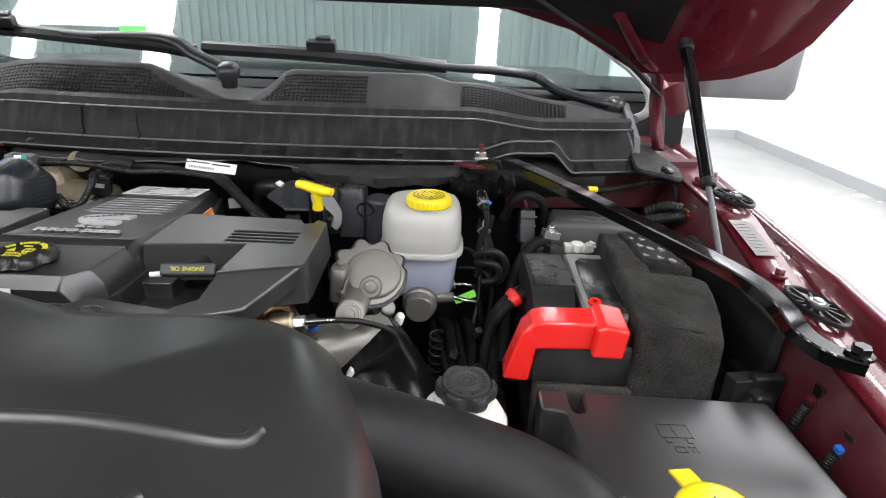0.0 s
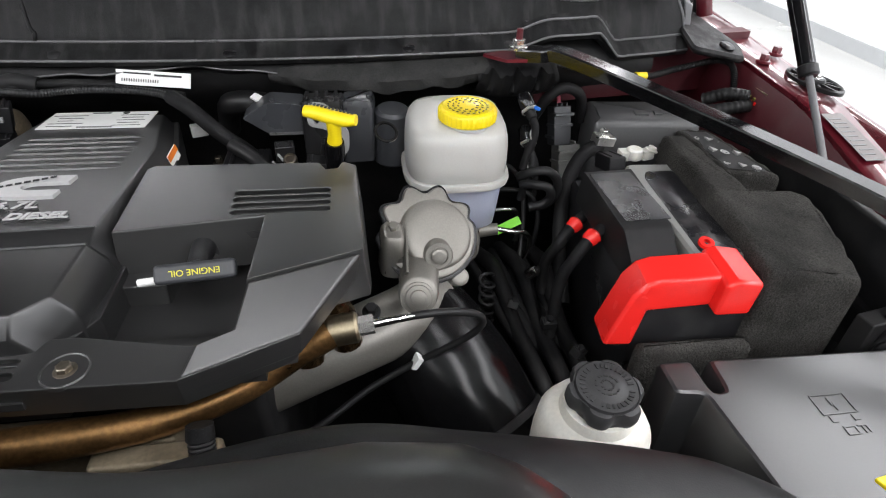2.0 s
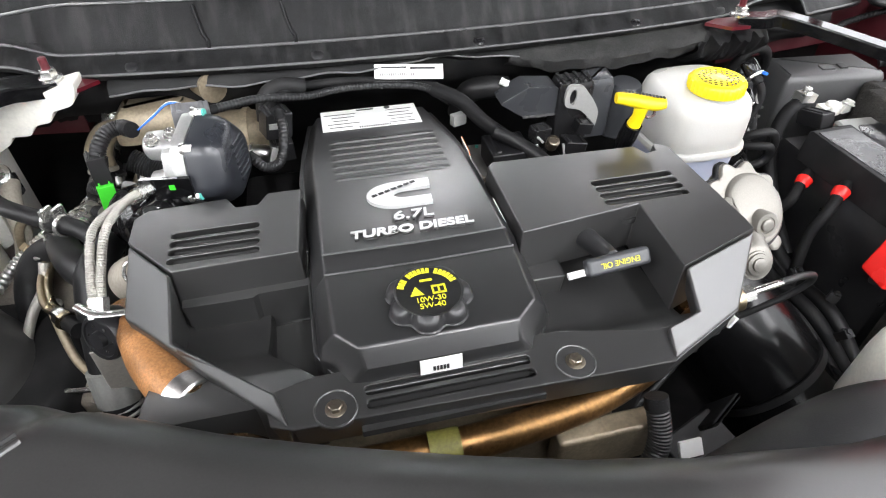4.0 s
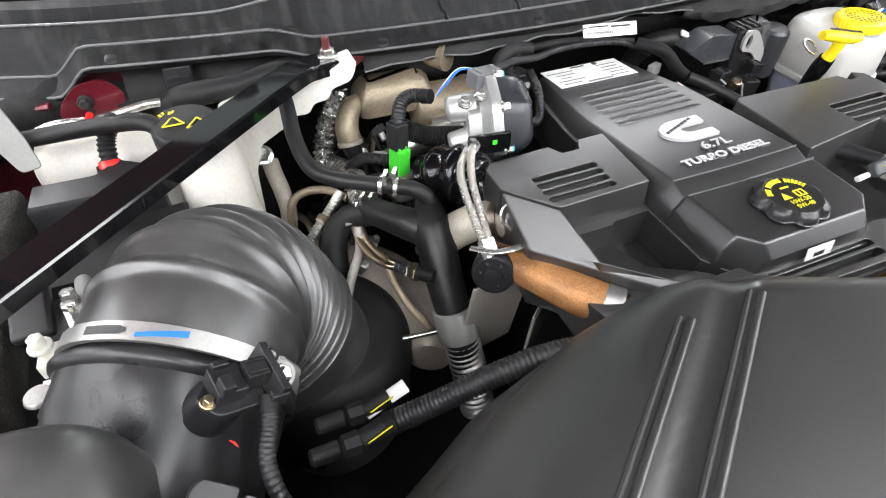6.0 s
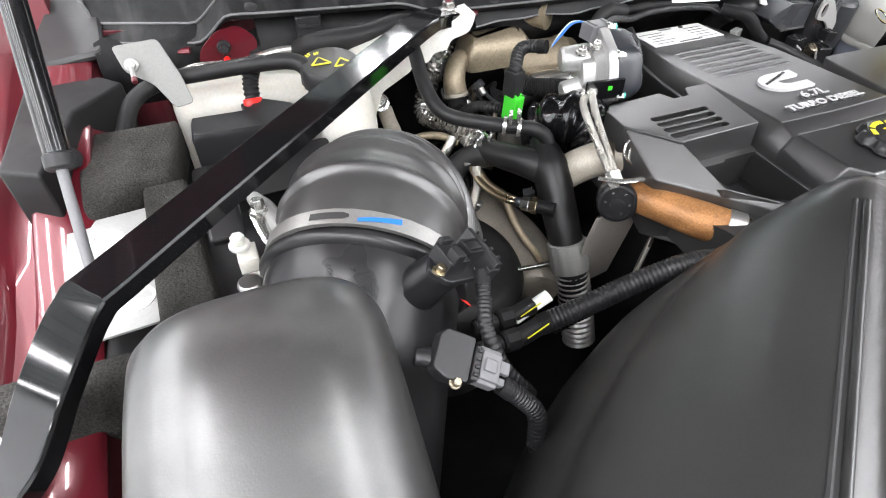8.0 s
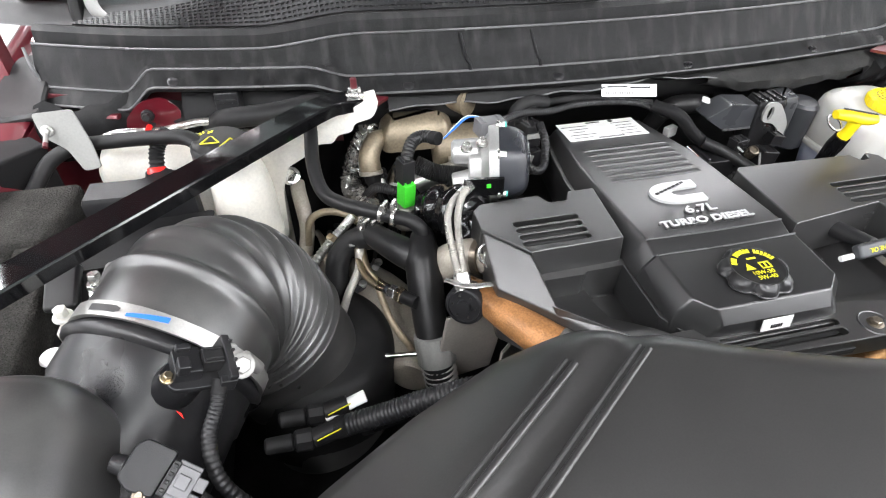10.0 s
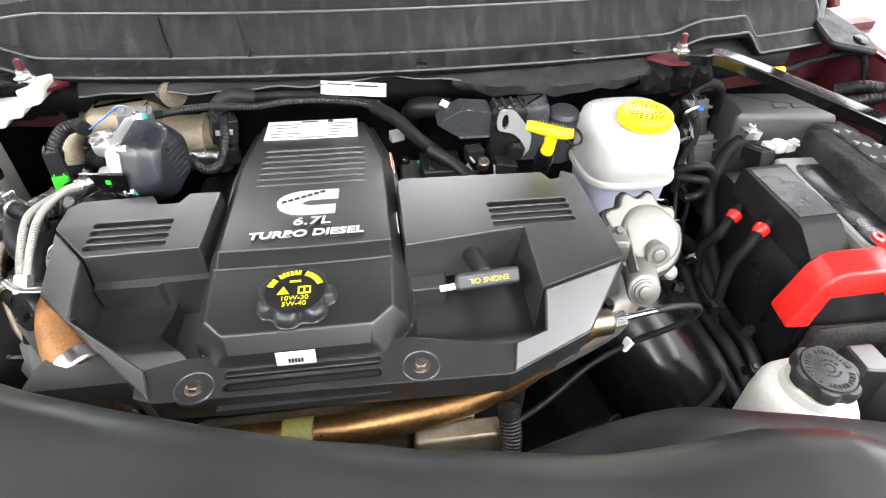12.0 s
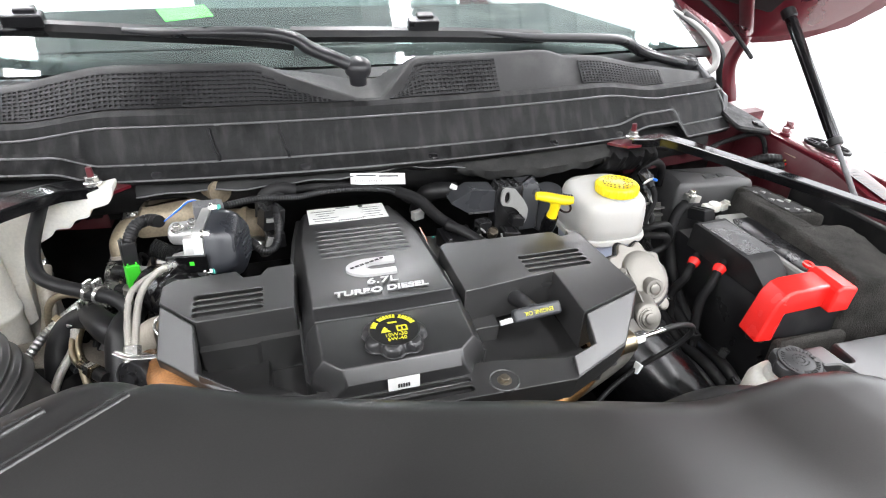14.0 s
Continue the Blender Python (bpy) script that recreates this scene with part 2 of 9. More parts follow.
M_RED_PAINT = material("maroon_paint", (0.105, 0.006, 0.013), 0.3, metal=0.25, coat=1.0, bump=0.02, grain=2500, vary=0.1, rough_vary=0.05)
# darker copy of the dusty maroon, with shade put into its colour
M_INNER = material("shaded_dusty_maroon", (0.060, 0.006, 0.010), 0.5, bump=0.1, grain=600, dust=0.1)
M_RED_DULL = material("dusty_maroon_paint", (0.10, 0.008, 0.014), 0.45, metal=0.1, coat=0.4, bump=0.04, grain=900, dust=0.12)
M_WHITE_PL = material("translucent_white_plastic", (0.46, 0.455, 0.43), 0.35, vary=0.05, bump=0.05, grain=500, sss=0.5)
M_FLUID = material("fluid_filled_white_plastic", (0.36, 0.385, 0.47), 0.35, vary=0.05, bump=0.05, grain=500, sss=0.5)
M_TANK = material("aged_white_plastic", (0.70, 0.68, 0.62), 0.4, vary=0.12, bump=0.05, grain=300, sss=0.4, stain=12)
M_YELLOW = material("yellow_plastic", (0.86, 0.66, 0.01), 0.35, vary=0.05, bump=0.05, grain=900)
M_YELLOW_INK = material("yellow_print", (0.62, 0.58, 0.025), 0.5, vary=0.05, bump=0.0)
M_OLIVE = material("worn_olive_tape", (0.14, 0.13, 0.03), 0.55, vary=0.4, bump=0.1)
M_RED_PL = material("red_plastic", (0.78, 0.022, 0.018), 0.24, vary=0.06, bump=0.06, grain=800)
M_GREEN = material("green_plastic", (0.05, 0.55, 0.03), 0.4, vary=0.1, bump=0.05)
M_ALU = material("cast_aluminium", (0.20, 0.190, 0.170), 0.42, metal=0.5, vary=0.15, bump=0.12, grain=700, stain=18)
M_OLDCAST = material("dull_cast_housing", (0.15, 0.145, 0.135), 0.5, metal=0.3, vary=0.3, bump=0.3, grain=600, stain=22)
M_TURBO = material("brown_grey_casting", (0.24, 0.215, 0.18), 0.5, metal=0.3, vary=0.3, bump=0.4, grain=600, stain=22)
M_SHEET = material("bare_sheet_steel", (0.46, 0.43, 0.39), 0.38, metal=0.5, vary=0.15, bump=0.1, grain=400, stain=18)
M_STEEL = material("plain_steel", (0.6, 0.59, 0.57), 0.28, metal=1.0, vary=0.15, bump=0.15, grain=500)
M_BRIGHT = material("bright_zinc", (0.72, 0.71, 0.68), 0.25, metal=0.9, vary=0.1, bump=0.1, grain=500)
M_CHROME = material("silver_lettering", (0.50, 0.50, 0.50), 0.35, metal=0.15, vary=0.05, bump=0.02)
M_BRASS = material("brass", (0.40, 0.335, 0.23), 0.34, metal=1.0, vary=0.2, bump=0.1)
M_RUST = material("rusted_manifold", (0.33, 0.155, 0.058), 0.42, metal=0.3, vary=0.5, bump=0.5, grain=500, stain=26)
M_BRONZE = material("heat_tinted_pipe", (0.21, 0.115, 0.045), 0.36, metal=0.9, vary=0.5, bump=0.1, grain=300, stain=22)
M_BURNT = material("burnt_bronze", (0.085, 0.050, 0.022), 0.3, metal=0.8, vary=0.4, bump=0.15, grain=300, stain=22)
M_SHIELD = material("heat_shield_metal", (0.26, 0.215, 0.15), 0.42, metal=0.4, vary=0.3, bump=0.4, grain=300, stain=25)
M_PALE = material("pale_tan_pipe", (0.34, 0.31, 0.26), 0.45, metal=0.2, vary=0.25, bump=0.15, grain=400, stain=22)
M_FOIL = material("crinkled_black_foil", (0.50, 0.49, 0.46), 0.2, metal=0.85, vary=0.5, bump=0.25, grain=160, bump_scale=210, coat=1.0, bump_far=0.006)
M_CLAMP = material("satin_clamp_steel", (0.38, 0.375, 0.36), 0.42, metal=0.75, vary=0.12, bump=0.15, grain=500)
M_BRAID = material("braided_steel", (0.50, 0.48, 0.44), 0.35, metal=0.8, vary=0.4, bump=1.0, grain=1300)
M_SLATE = material("slate_plastic", (0.040, 0.042, 0.046), 0.36, vary=0.1, bump=0.08)
M_MODULE = material("dusty_module_plastic", (0.060, 0.060, 0.061), 0.45, vary=0.15, bump=0.1, spec=0.7)
M_ACT = material("blue_grey_cover", (0.022, 0.024, 0.029), 0.34, vary=0.12, bump=0.1, grain=700, spec=0.7)
M_CAST = material("bright_cast_alloy", (0.55, 0.55, 0.54), 0.36, metal=0.75, vary=0.15, bump=0.3, grain=600)
M_TEAL = material("teal_paint_dab", (0.08, 0.42, 0.36), 0.4, vary=0.1, bump=0.0)
M_BOLT = material("dull_bolt_steel", (0.22, 0.19, 0.15), 0.35, metal=0.9, vary=0.3, bump=0.2)
M_GREY_PL = material("grey_plastic", (0.12, 0.12, 0.125), 0.45, vary=0.1, bump=0.08)
M_LGREY_PL = material("light_grey_plastic", (0.30, 0.30, 0.29), 0.45, vary=0.1, bump=0.08)
M_MIDGREY = material("mid_grey_plastic", (0.20, 0.20, 0.19), 0.5, vary=0.12, bump=0.1)
M_STICKER = material("faded_grey_sticker", (0.11, 0.09, 0.085), 0.4, vary=0.2, bump=0.0)
M_PAPER = material("white_label_paper", (0.78, 0.78, 0.76), 0.5, vary=0.04, bump=0.0)
# print black, also used to paint shade into slots and recesses
M_INK_SHADE = material("black_print_and_shade", (0.02, 0.02, 0.02), 0.6, vary=0.05, bump=0.0)
M_BLUE = material("blue_paint_mark", (0.012, 0.13, 0.55), 0.5, vary=0.05, bump=0.0)
M_ORANGE = material("orange_print", (0.8, 0.2, 0.02), 0.5, vary=0.05, bump=0.0)
M_WALL = material("white_wall_paint", (0.82, 0.83, 0.84), 0.6, vary=0.02, bump=0.05, grain=120, stain=1.0)
M_BASE = material("grey_skirting", (0.42, 0.43, 0.44), 0.5, vary=0.05, bump=0.05)
M_FLOOR = material("grey_epoxy_floor", (0.41, 0.41, 0.395), 0.22, vary=0.06, bump=0.03, grain=60, stain=1.2, rough_vary=0.08)
M_STEEL_WALL = material("galvanised_wall_sheet", (0.20, 0.235, 0.235), 0.45, metal=0.0, vary=0.1, bump=0.03, grain=30, stain=1.5)
M_CEIL = material("ribbed_metal_ceiling", (0.62, 0.66, 0.66), 0.4, metal=0.2, vary=0.06, bump=0.03, grain=30, stain=1.0)
M_WIPER = material("wiper_black", (0.02, 0.02, 0.022), 0.3, bump=0.05, grain=900)
M_BATT_TOP = material("dusty_battery_top", (0.012, 0.012, 0.014), 0.24, bump=0.15, grain=900, dust=0.1, stain=10, dust_tone=0.6, spec=0.4)
M_PAD = material("dusty_fibre_pad", (0.030, 0.030, 0.0295), 0.9, bump=0.5, grain=500, spec=0.1, vary=0.3, dust=0.15, stain=20)
M_MIRROR = material("grey_mirror_housing", (0.16, 0.16, 0.165), 0.5, bump=0.2, grain=600)
M_CORK = material("wheel_tyre_rubber", (0.03, 0.03, 0.03), 0.8, bump=0.3)


def glass_material():
    mat = bpy.data.materials.new("windscreen_glass")
    mat.use_nodes = True
    b = mat.node_tree.nodes["Principled BSDF"]
    b.inputs["Base Color"].default_value = (0.62, 0.75, 0.72, 1)
    b.inputs["Roughness"].default_value = 0.03
    b.inputs["Transmission Weight"].default_value = 1.0
    b.inputs["IOR"].default_value = 1.52
    return mat


M_GLASS = glass_material()


# ---- the bay of the garage ----
RX0, RX1, RY0, RY1 = -7.5, 4.45, -8.5, 7.45
tagged(part("floor", box(B(), ((RX0 + RX1) / 2, (RY0 + RY1) / 2, -0.1), (RX1 - RX0 + 0.4, RY1 - RY0 + 0.4, 0.2)), M_FLOOR, smooth=0), "light grey glossy epoxy garage floor", "floor", kind="structure")
for nm, c, s in (("wall_east", (RX1 + 0.1, (RY0 + RY1) / 2, CEIL / 2), (0.2, RY1 - RY0, CEIL)), ("wall_west", (RX0 - 0.1, (RY0 + RY1) / 2, CEIL / 2), (0.2, RY1 - RY0, CEIL)),
                 ("wall_north", ((RX0 + RX1) / 2, RY1 + 0.1, CEIL / 2), (RX1 - RX0 + 0.4, 0.2, CEIL)), ("wall_south", ((RX0 + RX1) / 2, RY0 - 0.1, CEIL / 2), (RX1 - RX0 + 0.4, 0.2, CEIL))):
    tagged(part(nm, box(B(), c, s), M_WALL, smooth=0), "bright white painted garage wall", "wall", kind="structure")
# added ribbed panels, seen through the windscreen in place of its reflected ribs
door = thing("reflection_panels", "grey ribbed panels added on the far wall for the windscreen's reflection", "wall panel", (-2.2, RY1 - 0.05, 0), kind="structure")
bm = B()
box(bm, (-2.45, RY1 - 0.02, 2.0), (9.9, 0.03, 3.9))
x = -7.3
while x < 2.4:
    box(bm, (x, RY1 - 0.05, 2.0), (0.05, 0.035, 3.9))
    x += 0.13
part("sheet", bm, M_STEEL_WALL, door, smooth=0)
bm = B()
box(bm, (RX1 - 0.01, (RY0 + RY1) / 2, 0.06), (0.02, RY1 - RY0, 0.12))
box(bm, ((RX0 + RX1) / 2, RY1 - 0.01, 0.06), (RX1 - RX0 - 0.04, 0.02, 0.12))
tagged(part("baseboard", bm, M_BASE, smooth=0), "grey skirting along the foot of the white walls", "baseboard", kind="structure")
bm = B()
box(bm, ((RX0 + RX1) / 2, (RY0 + RY1) / 2, CEIL + 0.1), (RX1 - RX0 + 0.4, RY1 - RY0 + 0.4, 0.2))
x = RX0 + 0.15
while x < RX1:
    box(bm, (x, (RY0 + RY1) / 2, CEIL - 0.02), (0.05, RY1 - RY0, 0.04))
    x += 0.3
tagged(part("ceiling", bm, M_CEIL, smooth=0), "ribbed pale metal panel ceiling", "ceiling", kind="structure")
for lx in LAMP_XS:
    for y0, ln in ((-0.4, 13.0),):
        lamp = thing("ceiling_light", "long white fluorescent strip light under the ceiling", "ceiling light", (lx, y0, CEIL - 0.05), group="strip lights on the ceiling")
        part("housing", box(B(), (lx, y0, CEIL - 0.09), (0.6, ln + 0.1, 0.1)), M_WALL, lamp, smooth=0)

# ---- truck body ----
truck = thing("pickup_truck", "maroon pickup truck with its hood raised, seen into the engine bay", "truck", (0, 0, 0))


def fender_z(y):
    if y > -0.08:
        return 1.19 + 0.02 * min(1, (y + 0.08) / 0.3)
    if y > -0.25:
        return 1.145 + 0.045 * (y + 0.25) / 0.17
    return 1.145 - 0.1 * (-0.25 - y) - 0.12 * (-0.25 - y) ** 2


def ridge_z(y):
    return 1.158 + 0.05 * (y + 0.23) if y > -0.23 else fender_z(y) + 0.011


def fender(side):
    off = 0.055 if side < 0 else 0
    rings, walls = [], []
    for i in range(53 if side > 0 else 65):
        y = (0.42 if side > 0 else 0.78) - i * 0.03
        z, r = fender_z(y), ridge_z(y)
        low = min(z, r) - 0.014
        e = 0.05 * (y + 0.23) if y > -0.23 else 0.0
        prof = [(0.751, z - 0.016), (0.752, z - 0.003), (0.756, z), (0.796 + e * 0.3, z + 0.001), (0.801 + e * 0.4, z - 0.003), (0.805 + e * 0.5, low), (0.820 + e * 0.6, low - 0.001), (0.826 + e, low + 0.004), (0.831 + e, r - 0.003), (0.836 + e, r), (0.845 + e, r + 0.001),
                (0.852 + e, r - 0.003), (0.872 + e, r - 0.03), (0.90, r - 0.08), (0.925, r - 0.15), (0.935, r - 0.3), (0.93, r - 0.55)]
        rings.append([(side * a - off, y, b) for a, b in prof])
        walls.append([(side * a - off, y, b) for a, b in ((0.752, z - 0.008), (0.742, z - 0.03), (0.735, z - 0.06), (0.728, z - 0.32))])
    bm = B()
    ring_skin(bm, rings, closed=False)
    ob = part("fender", bm, M_RED_PAINT, truck, smooth=40)
    mod = ob.modifiers.new("thick", "SOLIDIFY")
    mod.thickness, mod.offset = 0.003, -1
    bm = B()
    ring_skin(bm, walls, closed=False)
    # the right wall's shade comes from its darker maroon
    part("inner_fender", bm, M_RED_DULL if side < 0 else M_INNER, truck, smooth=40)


fender(1)
fender(-1)
# bay floor, front support and lower shell
part("bay_floor", box(B(), (0, -0.35, 0.62), (1.96, 1.5, 0.04)), M_DARK, truck, smooth=0)
part("front_support", box(B(), (0, -1.04, 0.9), (1.96, 0.08, 0.5)), M_DARK, truck, smooth=0)
for s in (1, -1):
    part("inner_wheelhouse", box(B(), (s * 0.70, -0.3, 0.85 if s < 0 else 0.78), (0.05, 1.2, 0.44 if s < 0 else 0.30)), M_DARK, truck, smooth=0)
# firewall: a dark board with soft pads
bm = B()
box(bm, (0, 0.20, 0.95), (1.46, 0.06, 0.56))
part("firewall", bm, M_DARK, truck, smooth=0)
part("cab_wall", box(B(), (0, 0.5, 0.9), (1.8, 0.04, 0.8)), M_DARK, truck, smooth=0)
bm = B()
rings = []
for i in range(49):
    x = -0.62 + 1.24 * i / 48
    yo = 0.10 * x * x
    w = 0.006 * math.sin(x * 31) + 0.005 * math.sin(x * 57 + 1)
    rings.append([(x, 0.055 + yo, 1.222), (x, 0.036 + yo + w, 1.205), (x, 0.03 + yo + w, 1.185), (x, 0.04 + yo, 1.165 + w), (x, 0.10 + yo, 1.13), (x, 0.16, 1.05), (x, 0.168, 0.7)])
ring_skin(bm, rings, closed=False)
part("firewall_pad", bm, M_DARK, truck, smooth=60)
# maroon sheet metal under the cowl at both sides, in the shade-darkened maroon
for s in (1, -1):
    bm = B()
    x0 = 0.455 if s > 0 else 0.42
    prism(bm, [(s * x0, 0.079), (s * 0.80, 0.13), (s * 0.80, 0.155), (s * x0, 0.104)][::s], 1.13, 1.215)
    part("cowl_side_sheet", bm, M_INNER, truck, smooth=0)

bm = B()
prism(bm, [(-1.00, 0.22), (-0.845, 0.175), (-0.845, 0.205), (-1.00, 0.25)], 1.12, 1.40)
part("cowl_corner_sheet", bm, M_RED_DULL, truck, smooth=0)

# hood, hinged at the cowl and raised over the bay
HOOD_Y, HOOD_Z, HOOD_T = 0.13, 1.445, radians(46)


def hood_sag(x):
    a = abs(x)
    t = max(0.0, min(1.0, (a - 0.38) / 0.5))
    return -0.125 * t * t * (3 - 2 * t)


def hood_point(x, u, lift):
    """u: metres forward along the hood from its rear edge; lift: off its underside, towards its top."""
    return (x, HOOD_Y - u * math.cos(HOOD_T) + lift * math.sin(HOOD_T), HOOD_Z + hood_sag(x) + u * math.sin(HOOD_T) + lift * math.cos(HOOD_T))


def hood_half(u):
    if u < 0.14:
        return 0.72 + 0.17 * math.sin(math.pi / 2 * u / 0.14)
    return 0.89 + 0.05 * min(1, (u - 0.14) / 0.5)


bm = B()
rings = []
for u in (0.0, 0.02, 0.05, 0.09, 0.14, 0.22, 0.4, 0.6, 0.8, 1.0, 1.2):
    w = hood_half(u)
    row = [(w, 0.0), (w + 0.012, 0.02), (w, 0.045)]
    row += [(w * (1 - k / 8), 0.045 + 0.03 * math.sin(math.pi * k / 16)) for k in range(1, 16)]
    row += [(-w, 0.045), (-w - 0.012, 0.02), (-w, 0.0), (-w + 0.035, 0.012), (-w + 0.06, -0.010)]
    row += [(-0.66 + 1.32 * k / 12, (-0.008, 0.022)[0 < k < 12]) for k in range(13)]
    row += [(w - 0.06, -0.010), (w - 0.035, 0.012)]
    rings.append([hood_point(a, u, b) for a, b in row])
ring_skin(bm, rings)
hood = part("hood", bm, M_RED_PAINT, truck, "raised maroon hood seen from below", smooth=35)
bm = B()
rows = []
for i in range(25):
    x = -0.68 + 1.36 * i / 24
    back = 0.02 + 0.05 * max(0, abs(x) - 0.4) / 0.28
    if -0.50 < x < -0.36:
        back -= 0.012
    rows.append([hood_point(x, back, 0.022), hood_point(x, back, -0.004), hood_point(x, back + 0.012, -0.012), hood_point(x, 0.30, -0.016), hood_point(x, 0.7, -0.018), hood_point(x, 1.10, -0.014), hood_point(x, 1.12, 0.022)])
ring_skin(bm, rows)
part("insulation_pad", bm, M_DARK, hood, "black fibre pad under the hood", smooth=40)
bm = B()
sweep(bm, [hood_point(0.60, 0.10, -0.02), hood_point(0.66, 0.04, -0.015), (0.70, 0.13, 1.36), (0.72, 0.17, 1.30), (0.735, 0.16, 1.23)], 0.012, seg=8, flat=0.5)
part("hinge_arm", bm, M_RED_PAINT, hood)
bm = B()
sweep(bm, [hood_point(0.42, 0.10, -0.02), hood_point(0.52, 0.06, -0.025), hood_point(0.62, 0.03, -0.02), (0.70, 0.10, 1.33)], 0.004, seg=8)
part("washer_tube", bm, M_PLASTIC, hood)

# windscreen with its frame and the dark cabin behind it
WS = radians(33)


def ws_point(x, u, lift=0.0):
    y = 0.20 + 0.12 * x * x + u * math.cos(WS) - lift * math.sin(WS)
    return (x, y, 1.325 + u * math.sin(WS) + lift * math.cos(WS) - 0.01 * x * x)


def ws_sheet(name, mat, w0, w1, u0, u1, lift, thick, parent, label=""):
    bm = B()
    lo, hi = [], []
    rows = []
    for j in range(5):
        u = u0 + (u1 - u0) * j / 4
        w = w0 + (w1 - w0) * j / 4
        rows.append([ws_point(-w + 2 * w * i / 16, u, lift) for i in range(17)] + [ws_point(w - 2 * w * i / 16, u, lift - thick) for i in range(17)])
    ring_skin(bm, rows)
    return part(name, bm, mat, parent, label, smooth=50)


glass = ws_sheet("windscreen", M_GLASS, 0.74, 0.62, 0.0, 0.85, 0.0, 0.005, truck, "clear windscreen reflecting the ceiling strips")
glass.visible_shadow = False
ws_sheet("windscreen_frit", M_PLASTIC, 0.745, 0.74, -0.02, 0.05, -0.008, 0.004, truck)
part("dashboard", box(B(), (0, 0.80, 1.24), (1.5, 0.6, 0.12)), M_DARK, truck, smooth=0)
part("cab_rear_wall", box(B(), (0, 2.3, 0.82), (1.7, 0.06, 0.6)), M_DARK, truck, smooth=0)
part("cab_floor", box(B(), (0, 1.4, 0.55), (1.8, 1.8, 0.06)), M_DARK, truck, smooth=0)
for s in (1, -1):
    part("door_panel", box(B(), (s * 0.88, 1.4, 0.85), (0.06, 1.8, 0.72)), M_RED_PAINT, truck, smooth=0)
    whl = part("wheel", revolve(B(), (s * 0.80, -0.45, 0.41), (s, 0, 0), [(0.20, 0), (0.24, 0.02), (0.24, 0.10), (0.15, 0.11)], 36), M_STEEL, truck)
    part("tyre", revolve(B(), (s * 0.78, -0.45, 0.41), (s, 0, 0), [(0.24, 0), (0.39, 0.01), (0.41, 0.04), (0.41, 0.20), (0.39, 0.23), (0.24, 0.24)], 48, cap0=False, cap1=False), M_CORK, whl)
for s in (1, -1):
    bm = B()
    sweep(bm, [ws_point(s * 0.79, -0.02), ws_point(s * 0.76, 0.3, 0.01), ws_point(s * 0.69, 0.85, 0.02)], 0.045, seg=10)
    part("pillar", bm, M_RED_PAINT, truck)
    bm = B()
    molded(bm, round_loop([(s * 1.10 - 0.12, 0.62), (s * 1.10 + 0.13, 0.62), (s * 1.10 + 0.13, 0.74), (s * 1.10 - 0.12, 0.74)], 0.03), [(0.015, 1.275), (0.0, 1.30), (0.0, 1.42), (0.02, 1.45)])
    part("side_mirror", bm, M_MIRROR, truck, "grey plastic side mirror housing")


# ---- cowl ----
cowl = thing("windscreen_cowl", "weathered black plastic cowl panel below the windscreen", "cowl", (0, 0.1, 1.25))


def cowl_y(x):
    return 0.165 * x * x + 0.25 * max(0, abs(x) - 0.62) ** 1.5


def smooth_step(a, b, v):
    t = max(0.0, min(1.0, (v - a) / (b - a)))
    return t * t * (3 - 2 * t)


def cowl_dip(x):
    return -0.016 * smooth_step(0.38, 0.52, abs(x))


def cowl_lip(x):
    a = abs(x)
    up = 0.014 * smooth_step(0.40, 0.46, a)
    down = -0.032 * smooth_step(0.525, 0.56, a) if x > 0 else -0.032 * smooth_step(0.645, 0.69, a)
    return 1.222 + up + down


bm = B()
rings = []
for i in range(161):
    x = -0.802 + 1.477 * i / 160
    y0, d, lip = cowl_y(x), cowl_dip(x), cowl_lip(x)
    lap = 0.0025 if -0.245 < x < -0.150 else 0.0
    prof = [(0.03, lip - 0.012), (0.004, lip - 0.006), (0.0, lip), (0.004, lip + 0.004), (0.021, lip + 0.015), (0.026, lip + 0.022), (0.031 - lap, 1.252 + d * 0.5), (0.046 - lap, 1.280 + d), (0.05, 1.285 + d),
            (0.053, 1.275 + d), (0.061, 1.276 + d), (0.067, 1.294 + d), (0.078, 1.299 + d), (0.088, 1.296 + d), (0.092, 1.284 + d), (0.096, 1.280 + d), (0.10, 1.286 + d)]
    rings.append([(x, y0 + a, b) for a, b in prof])
ring_skin(bm, rings, closed=False)
part("front_board", bm, M_COWL, cowl, "streaked black plastic board", smooth=40)
# pale beads draw the board's edge highlights, partly wear
for off, zf in ((0.0475, lambda x: 1.2838 + cowl_dip(x)), (0.0220, lambda x: cowl_lip(x) + 0.0165), (0.0012, lambda x: cowl_lip(x) + 0.0008)):
    bm = B()
    sweep(bm, [(x, cowl_y(x) + off, zf(x)) for x in [-0.800 + 1.473 * i / 90 for i in range(91)]], 0.0017, seg=8, steps=2)
    part("edge_bead", bm, M_EDGE, cowl, "pale bead for wear and highlight on the board's edge")


for x in (-0.801, -0.2465, -0.1515, 0.6735):
    bm = B()
    d, lip, y0 = cowl_dip(x), cowl_lip(x), cowl_y(x)
    sweep(bm, [(x, y0 + 0.021, lip + 0.017), (x, y0 + 0.0275, lip + 0.024), (x - 0.004, y0 + 0.0295, 1.252 + d * 0.5), (x - 0.010, y0 + 0.0445, 1.280 + d)], 0.0022, seg=8, steps=4)
    part("board_joint", bm, M_EDGE if abs(x) > 0.6 else M_COWL, cowl, "raised joint of the board", smooth=50)
bm = B()
plan = round_loop([(0.664, 0.048), (0.742, 0.040), (0.752, 0.075), (0.716, 0.150), (0.672, 0.165)], 0.010, 3)
